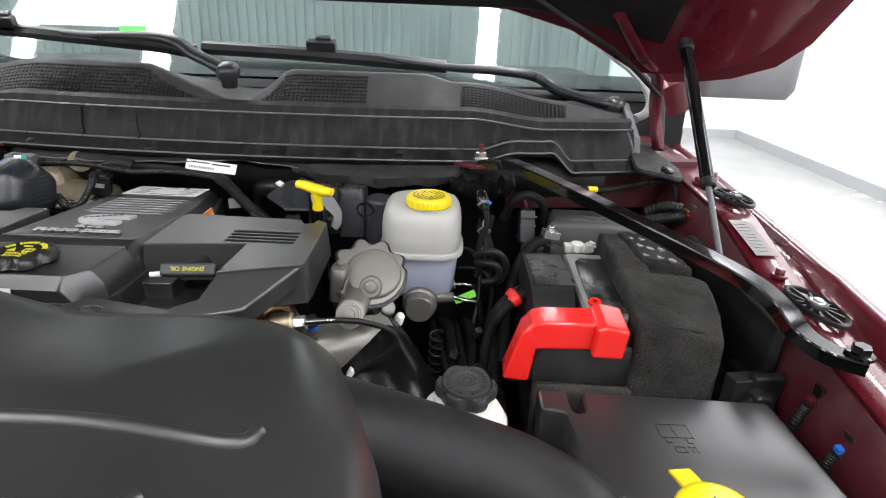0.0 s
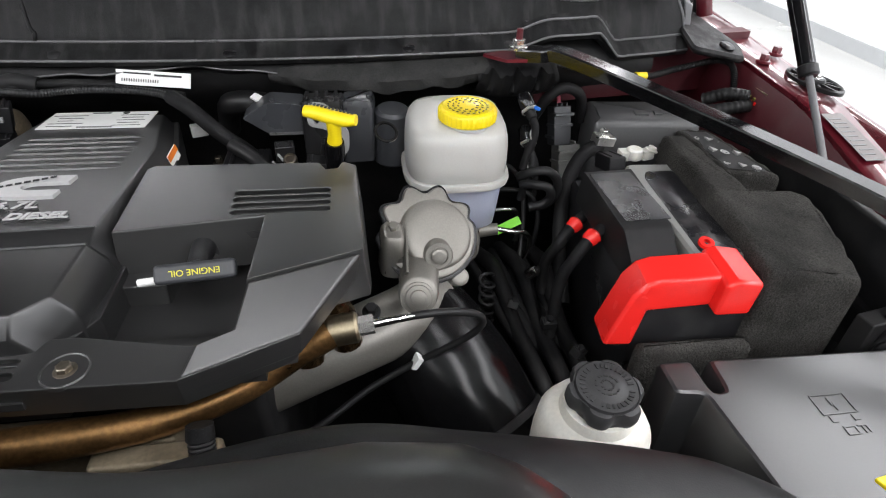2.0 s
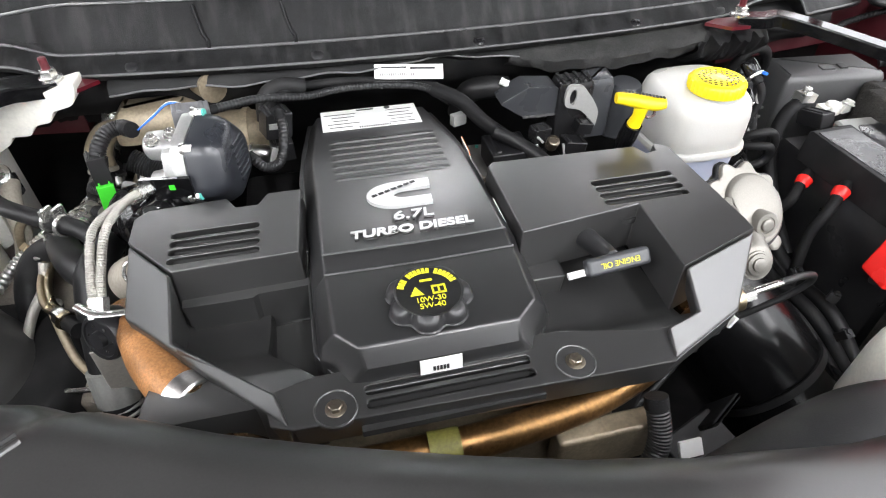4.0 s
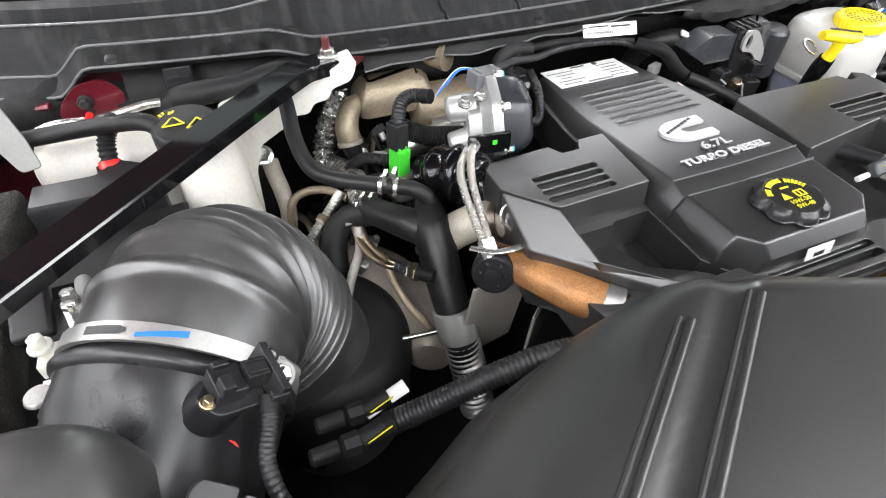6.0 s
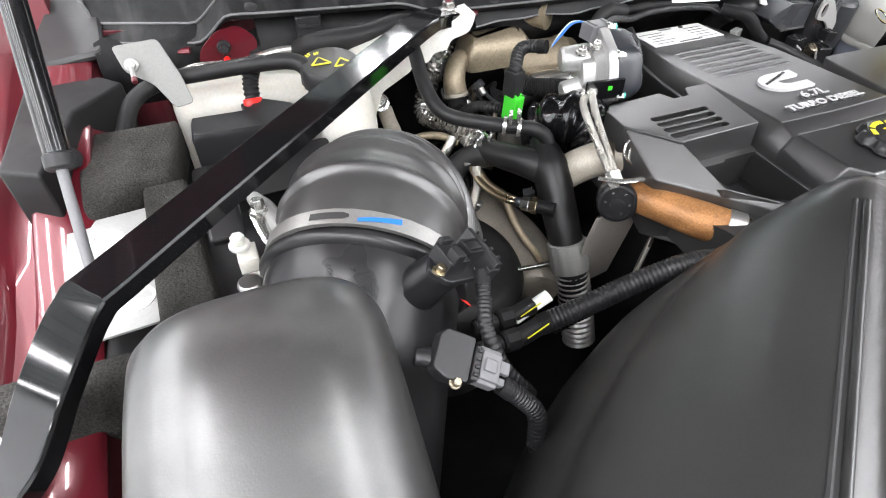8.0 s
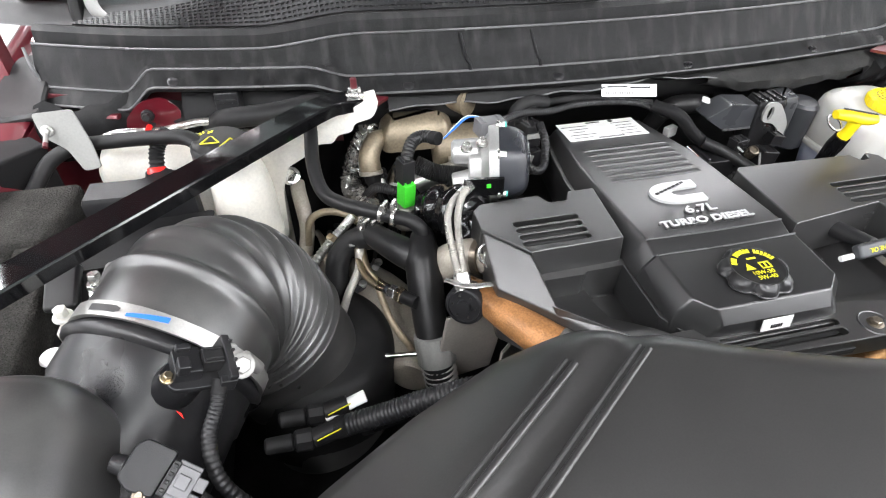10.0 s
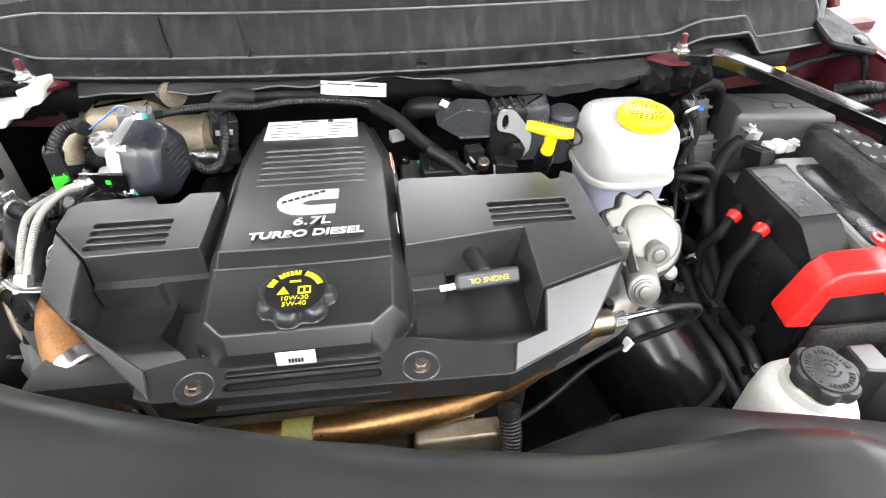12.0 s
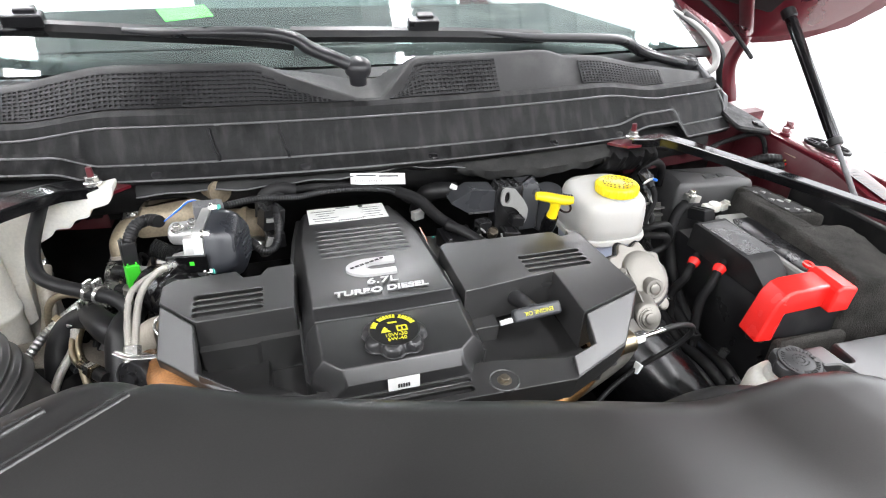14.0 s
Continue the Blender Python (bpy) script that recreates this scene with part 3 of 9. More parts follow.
molded(bm, plan, [(0.003, 1.205), (0.0, 1.209), (0.0, 1.212), (0.003, 1.2155)], lambda x, y: -0.15 * (x - 0.70) + 0.25 * (y - 0.06))
part("end_plate", bm, M_COWL, cowl, "flat black end plate of the cowl", smooth=35)
bm = B()
plan = round_loop([(-0.790, 0.085), (-0.792, 0.215), (-0.842, 0.215), (-0.872, 0.120), (-0.866, 0.088)], 0.010, 3)
molded(bm, plan, [(0.003, 1.200), (0.0, 1.204), (0.0, 1.208), (0.003, 1.2115)], lambda x, y: 0.12 * (x + 0.82) + 0.25 * (y - 0.10))
part("end_plate", bm, M_UPPER, cowl, "flat weathered end plate of the cowl", smooth=35)
bm = B()
revolve(bm, (0.722, 0.062, 1.213), (0.15, -0.25, 1), [(0.011, 0), (0.011, 0.002), (0.008, 0.004), (0.003, 0.0045)], 22)
part("push_clip", bm, M_PLASTIC, cowl)
bm = B()
rings = []
for k in range(9):
    f = k / 8
    rings.append([(0.6745 + 0.004 * f, 0.075 + cowl_y(0.67) * 0.4 + 0.12 * f, 1.212 + 0.03 * f), (0.688 + 0.010 * f, 0.075 + 0.12 * f + 0.03, 1.212 + 0.03 * f), (0.686 + 0.006 * f, 0.085 + 0.12 * f + 0.03, 1.255 + 0.045 * f), (0.6725 + 0.002 * f, 0.085 + 0.12 * f + 0.03, 1.262 + 0.045 * f)])
ring_skin(bm, rings)
part("end_cap", bm, M_GREY_PL, cowl, "pale weathered end cap of the cowl", smooth=40, bevel=0.003)


# upper grille panel: its top edge dips round the wiper pivot
def grille_top(x):
    v = 1.345
    d = -0.03 - x if x < -0.03 else max(0.0, x - 0.005)
    v -= 0.052 * max(0.0, 1 - d / (0.155 if x < -0.03 else 0.062))
    v += 1.2 * cowl_dip(x)
    return v - 0.012 * smooth_step(0.30, 0.36, x) - 0.03 * smooth_step(0.45, 0.72, abs(x))


bm = B()
rings = []
for i in range(161):
    x = -0.87 + 1.57 * i / 160
    y0, d, tz = cowl_y(x), cowl_dip(x), grille_top(x)
    k = (tz - 1.289 - d) / 0.056
    rings.append([(x, y0 + 0.098, 1.288 + d), (x, y0 + 0.104, 1.290 + d), (x, y0 + 0.104 + 0.042 * k, tz - 0.003), (x, y0 + 0.110 + 0.044 * k, tz), (x, y0 + 0.125 + 0.05 * k, tz - 0.004), (x, y0 + 0.23, 1.318 + d)])
ring_skin(bm, rings, closed=False)
part("upper_board", bm, M_UPPER, cowl, "grey black upper cowl board", smooth=40)


def grille(x0, x1, cut0=0.0, cut1=0.0):
    """A lattice of square holes on the slanted board; cut: how far its ends lean."""
    bm = B()
    pitch = 0.0072
    n = int((x1 - x0) / pitch)

    def at(x, f, lift):
        d, tz = cowl_dip(x), grille_top(x)
        k = max(0.02, (tz - 1.289 - d) / 0.056)
        return (x, cowl_y(x) + 0.105 + 0.042 * k * f - 0.0012 - lift, 1.2915 + d + (tz - 0.006 - 1.2915 - d) * f + lift * 0.7)

    for i in range(n + 1):
        x = x0 + i * pitch
        f1 = min(1.0, (x - x0 + 0.004) / cut0 if cut0 else 1.0, (x1 - x + 0.004) / cut1 if cut1 else 1.0)
        f0 = 0.05
        if f1 < 0.12:
            continue
        a, b, c, e = at(x - 0.0015, f0, 0.002), at(x + 0.0015, f0, 0.002), at(x + 0.0015, 0.93 * f1, 0.002), at(x - 0.0015, 0.93 * f1, 0.002)
        v = [bm.verts.new(p) for p in (a, b, c, e)]
        bm.faces.new(v)
    for j in range(9):
        f = 0.05 + 0.88 * j / 8
        a0 = x0 + (cut0 * f if cut0 else 0)
        a1 = x1 - (cut1 * f if cut1 else 0)
        if a1 - a0 < 0.01:
            continue
        m = max(2, int((a1 - a0) / 0.02))
        lo = [bm.verts.new(at(a0 + (a1 - a0) * q / m, f - 0.028, 0.0022)) for q in range(m + 1)]
        hi = [bm.verts.new(at(a0 + (a1 - a0) * q / m, f + 0.028, 0.0022)) for q in range(m + 1)]
        for q in range(m):
            bm.faces.new((lo[q], lo[q + 1], hi[q + 1], hi[q]))
    ob = part("grille", bm, M_GRILLE, cowl, "square-hole air intake lattice", smooth=0)
    mod = ob.modifiers.new("thick", "SOLIDIFY")
    mod.thickness, mod.offset = 0.0024, 0.0
    back = B()
    m = 40
    lo = [back.verts.new(at(x0 + (x1 - x0) * q / m, 0.04, 0.0002)) for q in range(m + 1)]
    hi = []
    for q in range(m + 1):
        x = x0 + (x1 - x0) * q / m
        f1 = min(1.0, (x - x0 + 0.004) / cut0 if cut0 else 1.0, (x1 - x + 0.004) / cut1 if cut1 else 1.0)
        hi.append(back.verts.new(at(x, max(0.05, 0.94 * f1), 0.0002)))
    for q in range(m):
        back.faces.new((lo[q], lo[q + 1], hi[q + 1], hi[q]))
    part("grille_backing", back, M_INK_SHADE, cowl, smooth=0)


grille(-0.76, -0.035, 0.06, 0.15)
grille(0.012, 0.205, 0.055, 0.0)
grille(0.37, 0.56, 0.0, 0.0)


# ---- engine cover ----
cover = thing("engine_cover", "satin dark grey plastic engine cover with slots and pockets", "engine cover", (-0.05, -0.3, 1.1))


def slot_loop(cx, cy, w, h):
    return round_loop([(cx - w / 2, cy - h / 2), (cx + w / 2, cy - h / 2), (cx + w / 2, cy + h / 2), (cx - w / 2, cy + h / 2)], h * 0.4, 2)


def solid(bm, top, drop):
    """A block from a loop of top points (x, y, z) down by drop, its foot slightly wider."""
    low = inset_loop([(p[0], p[1]) for p in top], 0.004)
    return ring_skin(bm, [[(q.x, q.y, p[2] - drop) for q, p in zip(low, top)], top])


DECK = 1.163
OUT = [(-0.185, -0.424), (0.083, -0.431), (0.158, -0.397), (0.158, -0.388), (0.115, -0.396), (0.085, -0.400), (0.010, -0.384), (-0.172, -0.384), (-0.205, -0.392), (-0.200, -0.418)]
FRONT_SLOTS = [(slot_loop(-0.077, -0.4045 - 0.0115 * k, 0.118, 0.0068), lambda x, y: DECK - 0.010) for k in range(2)]
part("front_deck", plate(B(), OUT, lambda x, y: DECK, FRONT_SLOTS, skirt=0.03, flare=-0.006), M_COVER, cover, smooth=0, bevel=0.0014, segments=3, clamp=False)
# raised blocks with air slots at both sides
RIGHT = [(0.012, -0.298), (0.125, -0.284), (0.121, -0.366), (0.203, -0.337), (0.204, -0.325), (0.200, -0.203), (0.190, -0.195), (0.187, -0.195), (0.183, -0.207), (0.172, -0.209), (0.166, -0.195), (0.018, -0.190), (0.012, -0.196)]
RIGHT_SLOTS = [(slot_loop(0.137, -0.246 - 0.0102 * k, 0.080, 0.0068), lambda x, y: 1.178) for k in range(4)]
part("right_block", plate(B(), RIGHT, lambda x, y: 1.189, RIGHT_SLOTS, skirt=0.044), M_COVER, cover, smooth=0, bevel=0.0014, segments=3, clamp=False)
LEFT = [(-0.306, -0.236), (-0.268, -0.281), (-0.171, -0.279), (-0.165, -0.192), (-0.195, -0.192), (-0.203, -0.207), (-0.222, -0.207), (-0.230, -0.192), (-0.296, -0.195), (-0.306, -0.205)]
LEFT_SLOTS = [(slot_loop(-0.237, -0.236 - 0.0108 * k, 0.070, 0.0070), lambda x, y: 1.178) for k in range(4)]
part("left_block", plate(B(), LEFT, lambda x, y: 1.189, LEFT_SLOTS, skirt=0.085), M_COVER, cover, smooth=0, bevel=0.0014, segments=3, clamp=False)
# black blocks under the slots stand in for the shade inside them
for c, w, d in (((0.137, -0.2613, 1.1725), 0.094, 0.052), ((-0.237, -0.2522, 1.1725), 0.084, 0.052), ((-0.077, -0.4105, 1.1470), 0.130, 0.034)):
    part("slot_shade", box(B(), c, (w, d, 0.006)), M_INK_SHADE, cover, "black block painting the shade under the air slots", smooth=0)
# sloping rims that run from the blocks down to the deck
bm = B()
solid(bm, [(0.1215, -0.367, 1.1885), (0.115, -0.400, 1.176), (0.090, -0.404, 1.168), (0.083, -0.4305, 1.1635), (0.1575, -0.397, 1.1635), (0.2025, -0.339, 1.1885)], 0.024)
part("right_rim", bm, M_COVER, cover, smooth=25, bevel=0.0028, segments=3)
bm = B()
solid(bm, [(-0.306, -0.238, 1.1885), (-0.307, -0.298, 1.166), (-0.186, -0.4245, 1.1635), (-0.195, -0.396, 1.168), (-0.264, -0.342, 1.176), (-0.2685, -0.2835, 1.1885)], 0.075)
part("left_rim", bm, M_COVER, cover, smooth=25, bevel=0.0028, segments=3)
# pocket floors with a shallow step
bm = B()
rings = [[(x, y, z) for x in (0.008, 0.130)] for y, z in ((-0.27, 1.128), (-0.352, 1.130), (-0.372, 1.136), (-0.388, 1.158), (-0.402, 1.1605))]
ring_skin(bm, [[r[0], r[1], (r[1][0], r[1][1], 1.124), (r[0][0], r[0][1], 1.124)] for r in rings])
part("right_pocket_floor", bm, M_COVER, cover, smooth=50)
bm = B()
rings = []
for k in range(23):
    y = -0.268 - 0.006 * k
    xr = -0.203 if y > -0.340 else -0.203 + 0.035 * min(1.0, (-0.340 - y) / 0.040)
    z = 1.128 + 0.0325 * smooth_step(-0.285, -0.402, y)
    rings.append([(-0.285, y, z), (xr - 0.0015, y, z), (xr, y, z - 0.002), (xr, y, 1.10), (-0.285, y, 1.10)])
ring_skin(bm, rings)
part("left_pocket_floor", bm, M_COVER, cover, smooth=50)
part("left_recess_floor", box(B(), (-0.186, -0.335, 1.108), (0.046, 0.130, 0.006)), M_COVER, cover, smooth=0)
bm = B()
solid(bm, [(-0.268, -0.2905, 1.1575), (-0.213, -0.2910, 1.1575), (-0.209, -0.2875, 1.1575), (-0.166, -0.2865, 1.1575), (-0.166, -0.2790, 1.1590), (-0.268, -0.2800, 1.1590)], 0.045)
part("left_ledge", bm, M_COVER, cover, smooth=30, bevel=0.0015)
bm = B()
solid(bm, [(0.010, -0.318, 1.150), (0.048, -0.318, 1.150), (0.050, -0.285, 1.150), (0.010, -0.288, 1.150)], 0.05)
part("right_pocket_step", bm, M_COVER, cover, smooth=30, bevel=0.002)
for cx, cy in ((-0.157, -0.414), (0.013, -0.4145)):
    bm = B()
    revolve(bm, (cx, cy, DECK - 0.003), (0, 0, 1), [(0.0150, 0), (0.0150, 0.0034), (0.0142, 0.0042), (0.0134, 0.0036), (0.0130, 0.0014)], 32, cap1=False)
    part("bolt_recess", bm, M_COVER, cover)
    # black disc paints the recess's shade round the bolt
    part("bolt_shade", cyl(B(), (cx, cy, DECK - 0.002), (cx, cy, DECK + 0.0004), 0.0134, seg=28), M_INK_SHADE, cover, "black disc painting the shade round the bolt")
    part("bolt", hexbolt(B(), (cx, cy, DECK - 0.001), (0, 0, 1), 0.0050, 0.006), M_BOLT, cover, "dull metal cover bolt")

# ---- valve cover ----
valve = thing("valve_cover", "black ribbed valve cover with raised silver lettering", "valve cover", (-0.08, -0.2, 1.1))


def vz(x, y):
    return 1.168 + 0.076 * min(-y, 0.29)


bm = B()
rings = []
for y, zt, xl, xr in ((-0.014, 1.140, -0.140, -0.020), (-0.018, 1.158, -0.142, -0.018), (-0.026, 1.1700, -0.146, -0.014), (-0.08, 1.1741, -0.152, -0.005), (-0.13, 1.1779, -0.157, 0.004), (-0.20, 1.1832, -0.157, 0.004), (-0.288, 1.1900, -0.157, 0.003),
                      (-0.291, 1.1898, -0.157, 0.003), (-0.3085, 1.1838, -0.157, 0.003), (-0.311, 1.1885, -0.157, 0.003), (-0.371, 1.1885, -0.1555, 0.000), (-0.387, 1.1880, -0.141, -0.017), (-0.3965, 1.1760, -0.139, -0.018), (-0.3995, 1.150, -0.139, -0.018)):
    rings.append([(xl - 0.009, y, 1.10), (xl - 0.009, y, zt - 0.026), (xl - 0.0055, y, zt - 0.0135), (xl + 0.0045, y, zt), (xr - 0.0045, y, zt), (xr + 0.0055, y, zt - 0.0135), (xr + 0.009, y, zt - 0.026), (xr + 0.009, y, 1.10)])
ring_skin(bm, rings)
part("valve_cover_shell", bm, M_VALVE, valve, smooth=30, bevel=0.0026, segments=3)
bm = B()
rings = []
for y, xl, xr in ((-0.02, -0.154, -0.006), (-0.08, -0.164, 0.008), (-0.13, -0.169, 0.016), (-0.36, -0.169, 0.015), (-0.395, -0.150, -0.006), (-0.4025, -0.148, -0.008)):
    rings.append([(xl, y, 1.12), (xl, y, 1.158), (xr, y, 1.158), (xr, y, 1.12)])
ring_skin(bm, rings)
part("gasket_flange", bm, M_VALVE, valve, smooth=20, bevel=0.0015)
# thin pale beads paint a highlight along both step edges
for y0, y1, z0 in ((-0.2895, -0.2895, 1.1900), (-0.3118, -0.3118, 1.1888)):
    bm = B()
    sweep(bm, [(-0.153, y0, z0), (-0.115, y0 - 0.001, z0), (-0.077, y0 - 0.0015, z0), (-0.04, y0 - 0.001, z0), (-0.001, y1, z0)], 0.0010, seg=8)
    part("step_bead", bm, M_EDGE, valve, "pale bead painting the highlight on the step's edge")
for k in range(7):
    y = -0.0945 - 0.0131 * k
    bm = B()
    rows = []
    for i in range(25):
        x = -0.140 + 0.126 * i / 24
        f = min(1.0, min(i, 24 - i) / 3.0)
        yy = y - 0.001 * (1 - ((x + 0.077) / 0.063) ** 2)
        z = vz(x, yy)
        rows.append([(x, yy - 0.0056, z - 0.001), (x, yy - 0.0040, z + 0.0026 * f - 0.0006), (x, yy + 0.0030, z + 0.0008 * f - 0.0006), (x, yy + 0.0045, z - 0.001)])
    ring_skin(bm, rows)
    part("rib", bm, M_VALVE, valve, smooth=30)
# label and lettering on top
LT = pose(-0.082, -0.043, 1.1722, -4.4, 0, -0.5)
lab = part("label", box(B(), (0, 0, 0), (0.111, 0.053, 0.0008)), M_PAPER, valve, "white printed emission label", smooth=0)
lab.matrix_world = LT
bm = B()
for k in range(5):
    box(bm, (-0.034 + 0.003 * (k % 2), 0.014 - 0.0085 * k, 0.0007), (0.036 - 0.010 * (k % 3), 0.0007, 0.0004))
    box(bm, (0.034, 0.014 - 0.0085 * k, 0.0007), (0.030 - 0.007 * (k % 2), 0.0007, 0.0004))
box(bm, (-0.004, 0.022, 0.0007), (0.020, 0.0028, 0.0004))
for k in range(14):
    box(bm, (-0.014 + 0.0026 * k, -0.024, 0.0007), (0.0014, 0.0034, 0.0004))
revolve(bm, (0.022, 0.022, 0.0004), (0, 0, 1), [(0.0036, 0), (0.0036, 0.0006)], 20)
pr = part("print", bm, M_INK_SHADE, lab, smooth=0)
pr.matrix_parent_inverse = Matrix.Identity(4)
n = 28
outer = [(-0.048, -0.194)] + [(-0.083 + 0.031 * math.cos(math.pi / 2 + math.pi * i / n), -0.2165 + 0.0225 * math.sin(math.pi / 2 + math.pi * i / n)) for i in range(n + 1)] + [(-0.0525, -0.239)]
inner = [(-0.0495, -0.2095)] + [(-0.076 + 0.012 * math.cos(math.pi / 2 + math.pi * i / n), -0.2175 + 0.0080 * math.sin(math.pi / 2 + math.pi * i / n)) for i in range(n + 1)] + [(-0.0515, -0.2255)]
outer, inner = ([(-0.076 + 0.92 * (x + 0.079), -0.2185 + 0.92 * (y + 0.217)) for x, y in c] for c in (outer, inner))
bm = B()
ring_skin(bm, [[(ox, oy, 1.180), (ox, oy, vz(ox, oy) + 0.0034), (ix, iy, vz(ix, iy) + 0.0034), (ix, iy, 1.180)] for (ox, oy), (ix, iy) in zip(outer, inner)])
part("emblem", bm, M_CHROME, valve, "raised silver open-ring emblem", smooth=30)
bm = B()
for k in range(7):
    box(bm, (-0.101 + 0.0062 * k, -0.2180 + 0.0024 * k, 1.1884), (0.0048, 0.0030, 0.0006), (-4.4, 0, 20))
part("emblem_mark", bm, M_INK_SHADE, valve, "dark diagonal marks across the emblem", smooth=0)
lettering("letter_base", "6.7L", 0.0200, pose(-0.073, -0.2545, 1.1860, -4.4) @ Matrix.Diagonal((1.05, 0.88, 1, 1)), M_VALVE, valve, 0.0024, bold=0.0002, slant=0.12)
lettering("letter_base", "TURBO DIESEL", 0.0150, pose(-0.077, -0.2740, 1.1875, -4.4) @ Matrix.Diagonal((1.06, 0.95, 1, 1)), M_VALVE, valve, 0.0024, bold=0.0006, slant=0.12)
lettering("displacement_text", "6.7L", 0.0200, pose(-0.073, -0.2545, 1.1908, -4.4) @ Matrix.Diagonal((1.05, 0.88, 1, 1)), M_CHROME, valve, 0.0004, bold=0.0002, slant=0.12)
lettering("fuel_text", "TURBO DIESEL", 0.0150, pose(-0.077, -0.2740, 1.1921, -4.4) @ Matrix.Diagonal((1.06, 0.95, 1, 1)), M_CHROME, valve, 0.0004, bold=0.0005, slant=0.12)
tag = part("code_sticker", box(B(), (-0.082, -0.4012, 1.1715), (0.030, 0.0008, 0.013), (-8, 0, 0)), M_PAPER, valve, "small white code sticker", smooth=0)
bm = B()
for k in range(5):
    box(bm, (-0.087 + 0.0024 * k, -0.4019, 1.1715 + 0.002 * ((k * 3) % 3 - 1)), (0.0018, 0.0006, 0.004), (-8, 0, 0))
part("print", bm, M_INK_SHADE, tag, smooth=0)
part("orange_sticker", box(B(), (0.0118, -0.119, 1.1625), (0.0008, 0.030, 0.014), (0, -16, 0)), M_PAPER, valve, "orange and white warning sticker", smooth=0)
part("orange_stripe", box(B(), (0.0114, -0.119, 1.1660), (0.0010, 0.030, 0.006), (0, -16, 0)), M_ORANGE, valve, "orange warning stripe", smooth=0)
part("side_sticker", box(B(), (0.0098, -0.248, 1.169), (0.0008, 0.036, 0.014), (0, -16, 0)), M_PAPER, valve, "white side sticker", smooth=0)

oil_cap = thing("oil_filler_cap", "black lobed oil filler cap with yellow print", "filler cap", (-0.080, -0.357, 1.19))
OC = Vector((-0.081, -0.357, 1.1875))
bm = B()
revolve(bm, OC, (0, 0, 1), [(0.024, 0), (0.025, 0.0015), (0.0325, 0.0022), (0.0330, 0.0034), (0.0318, 0.0042), (0.0312, 0.0085), (0.0285, 0.0118), (0.0250, 0.0132), (0.0238, 0.0126)], 98, lobes=7, lobe=0.0046, span=(2, 6))
part("cap_body", bm, M_GRILLE, oil_cap, smooth=45)
part("cap_face", cyl(B(), OC + Vector((0, 0, 0.0100)), OC + Vector((0, 0, 0.0128)), 0.0234, 0.0234, 40), M_DARK, oil_cap, "black printed face")
ZC = OC.z + 0.0130
bm = B()
for i in range(17):
    a = radians(20 + 140 * i / 16)
    if i in (6, 13):
        continue
    box(bm, (OC.x + 0.0205 * math.cos(a), OC.y + 0.0205 * math.sin(a), ZC), (0.0024, 0.0050, 0.0008), (0, 0, math.degrees(a) - 90))
box(bm, (OC.x + 0.0075, OC.y + 0.0035, ZC), (0.010, 0.0015, 0.0008))
box(bm, (OC.x + 0.0075, OC.y - 0.0035, ZC), (0.010, 0.0015, 0.0008))
for dx in (0.003, 0.0075, 0.012):
    box(bm, (OC.x + dx, OC.y, ZC), (0.0014, 0.008, 0.0008))
box(bm, (OC.x, OC.y + 0.0105, ZC), (0.009, 0.002, 0.0008))
bm.faces.new([bm.verts.new((OC.x + dx, OC.y + dy, ZC + 0.0005)) for dx, dy in ((-0.014, -0.004), (-0.004, -0.004), (-0.009, 0.005))])
part("cap_print", bm, M_YELLOW_INK, oil_cap, "yellow warning print", smooth=0)
for i, tx in enumerate(("10W-30", "5W-40")):
    lettering("cap_text", tx, 0.0066, Matrix.Translation((OC.x, OC.y - 0.0085 - 0.0062 * i, ZC)), M_YELLOW_INK, oil_cap, 0.0004)

# ---- oil level dipstick in the pocket ----
oil_stick = thing("oil_dipstick", "dark grey oil dipstick handle with yellow lettering", "dipstick", (0.075, -0.31, 1.13))
HT = pose(0.080, -0.338, 1.177, -40, 0, 5)
handle = part("handle", box(B(), (0, 0, 0), (0.058, 0.011, 0.0150)), M_SLATE, oil_stick, bevel=0.0035)
handle.matrix_world = HT
part("stem", cyl(B(), (0.079, -0.334, 1.176), (0.074, -0.285, 1.164), 0.0075, 0.010, 16, 0.002), M_PLASTIC, oil_stick)
revolve_hole = B()
revolve(revolve_hole, (0.073, -0.2905, 1.160), (0, -1, 0.05), [(0.0125, 0), (0.0125, 0.0012), (0.010, 0.0014)], 24)
part("hole_rim", revolve_hole, M_INK_SHADE, oil_stick)
lettering("handle_text", "ENGINE OIL", 0.0066, HT @ pose(0, -0.0057, 0, 90, 0, 0) @ pose(0, 0, 0, 0, 0, 180), M_YELLOW_INK, oil_stick, 0.0004)
part("stick", cyl(B(), (0.038, -0.339, 1.170), (0.056, -0.339, 1.172), 0.0030), M_PAPER, oil_stick, "white end of the stick")

# ---- transmission dipstick ----
tee = thing("transmission_dipstick", "yellow T-handled transmission fluid dipstick in a black tube", "dipstick", (0.18, -0.15, 1.1))
bm = B()
sweep(bm, [(0.1540, -0.1628, 1.2272), (0.166, -0.1657, 1.2262), (0.180, -0.170, 1.2235), (0.193, -0.1733, 1.2215), (0.2025, -0.1760, 1.2220)], [0.0065, 0.0085, 0.009, 0.0085, 0.0065], seg=14, flat=0.8)
part("handle", bm, M_YELLOW, tee)
bm = B()
for k in range(12):
    f = k / 11
    box(bm, (0.161 + 0.038 * f, -0.1660 - 0.0105 * f, 1.2345 - 0.0045 * f + 0.0008 * math.cos(3 * f)), (0.0022, 0.0040, 0.0008), (0, 6, -15))
part("handle_print", bm, M_INK_SHADE, tee, "black printed marks", smooth=0)
bm = B()
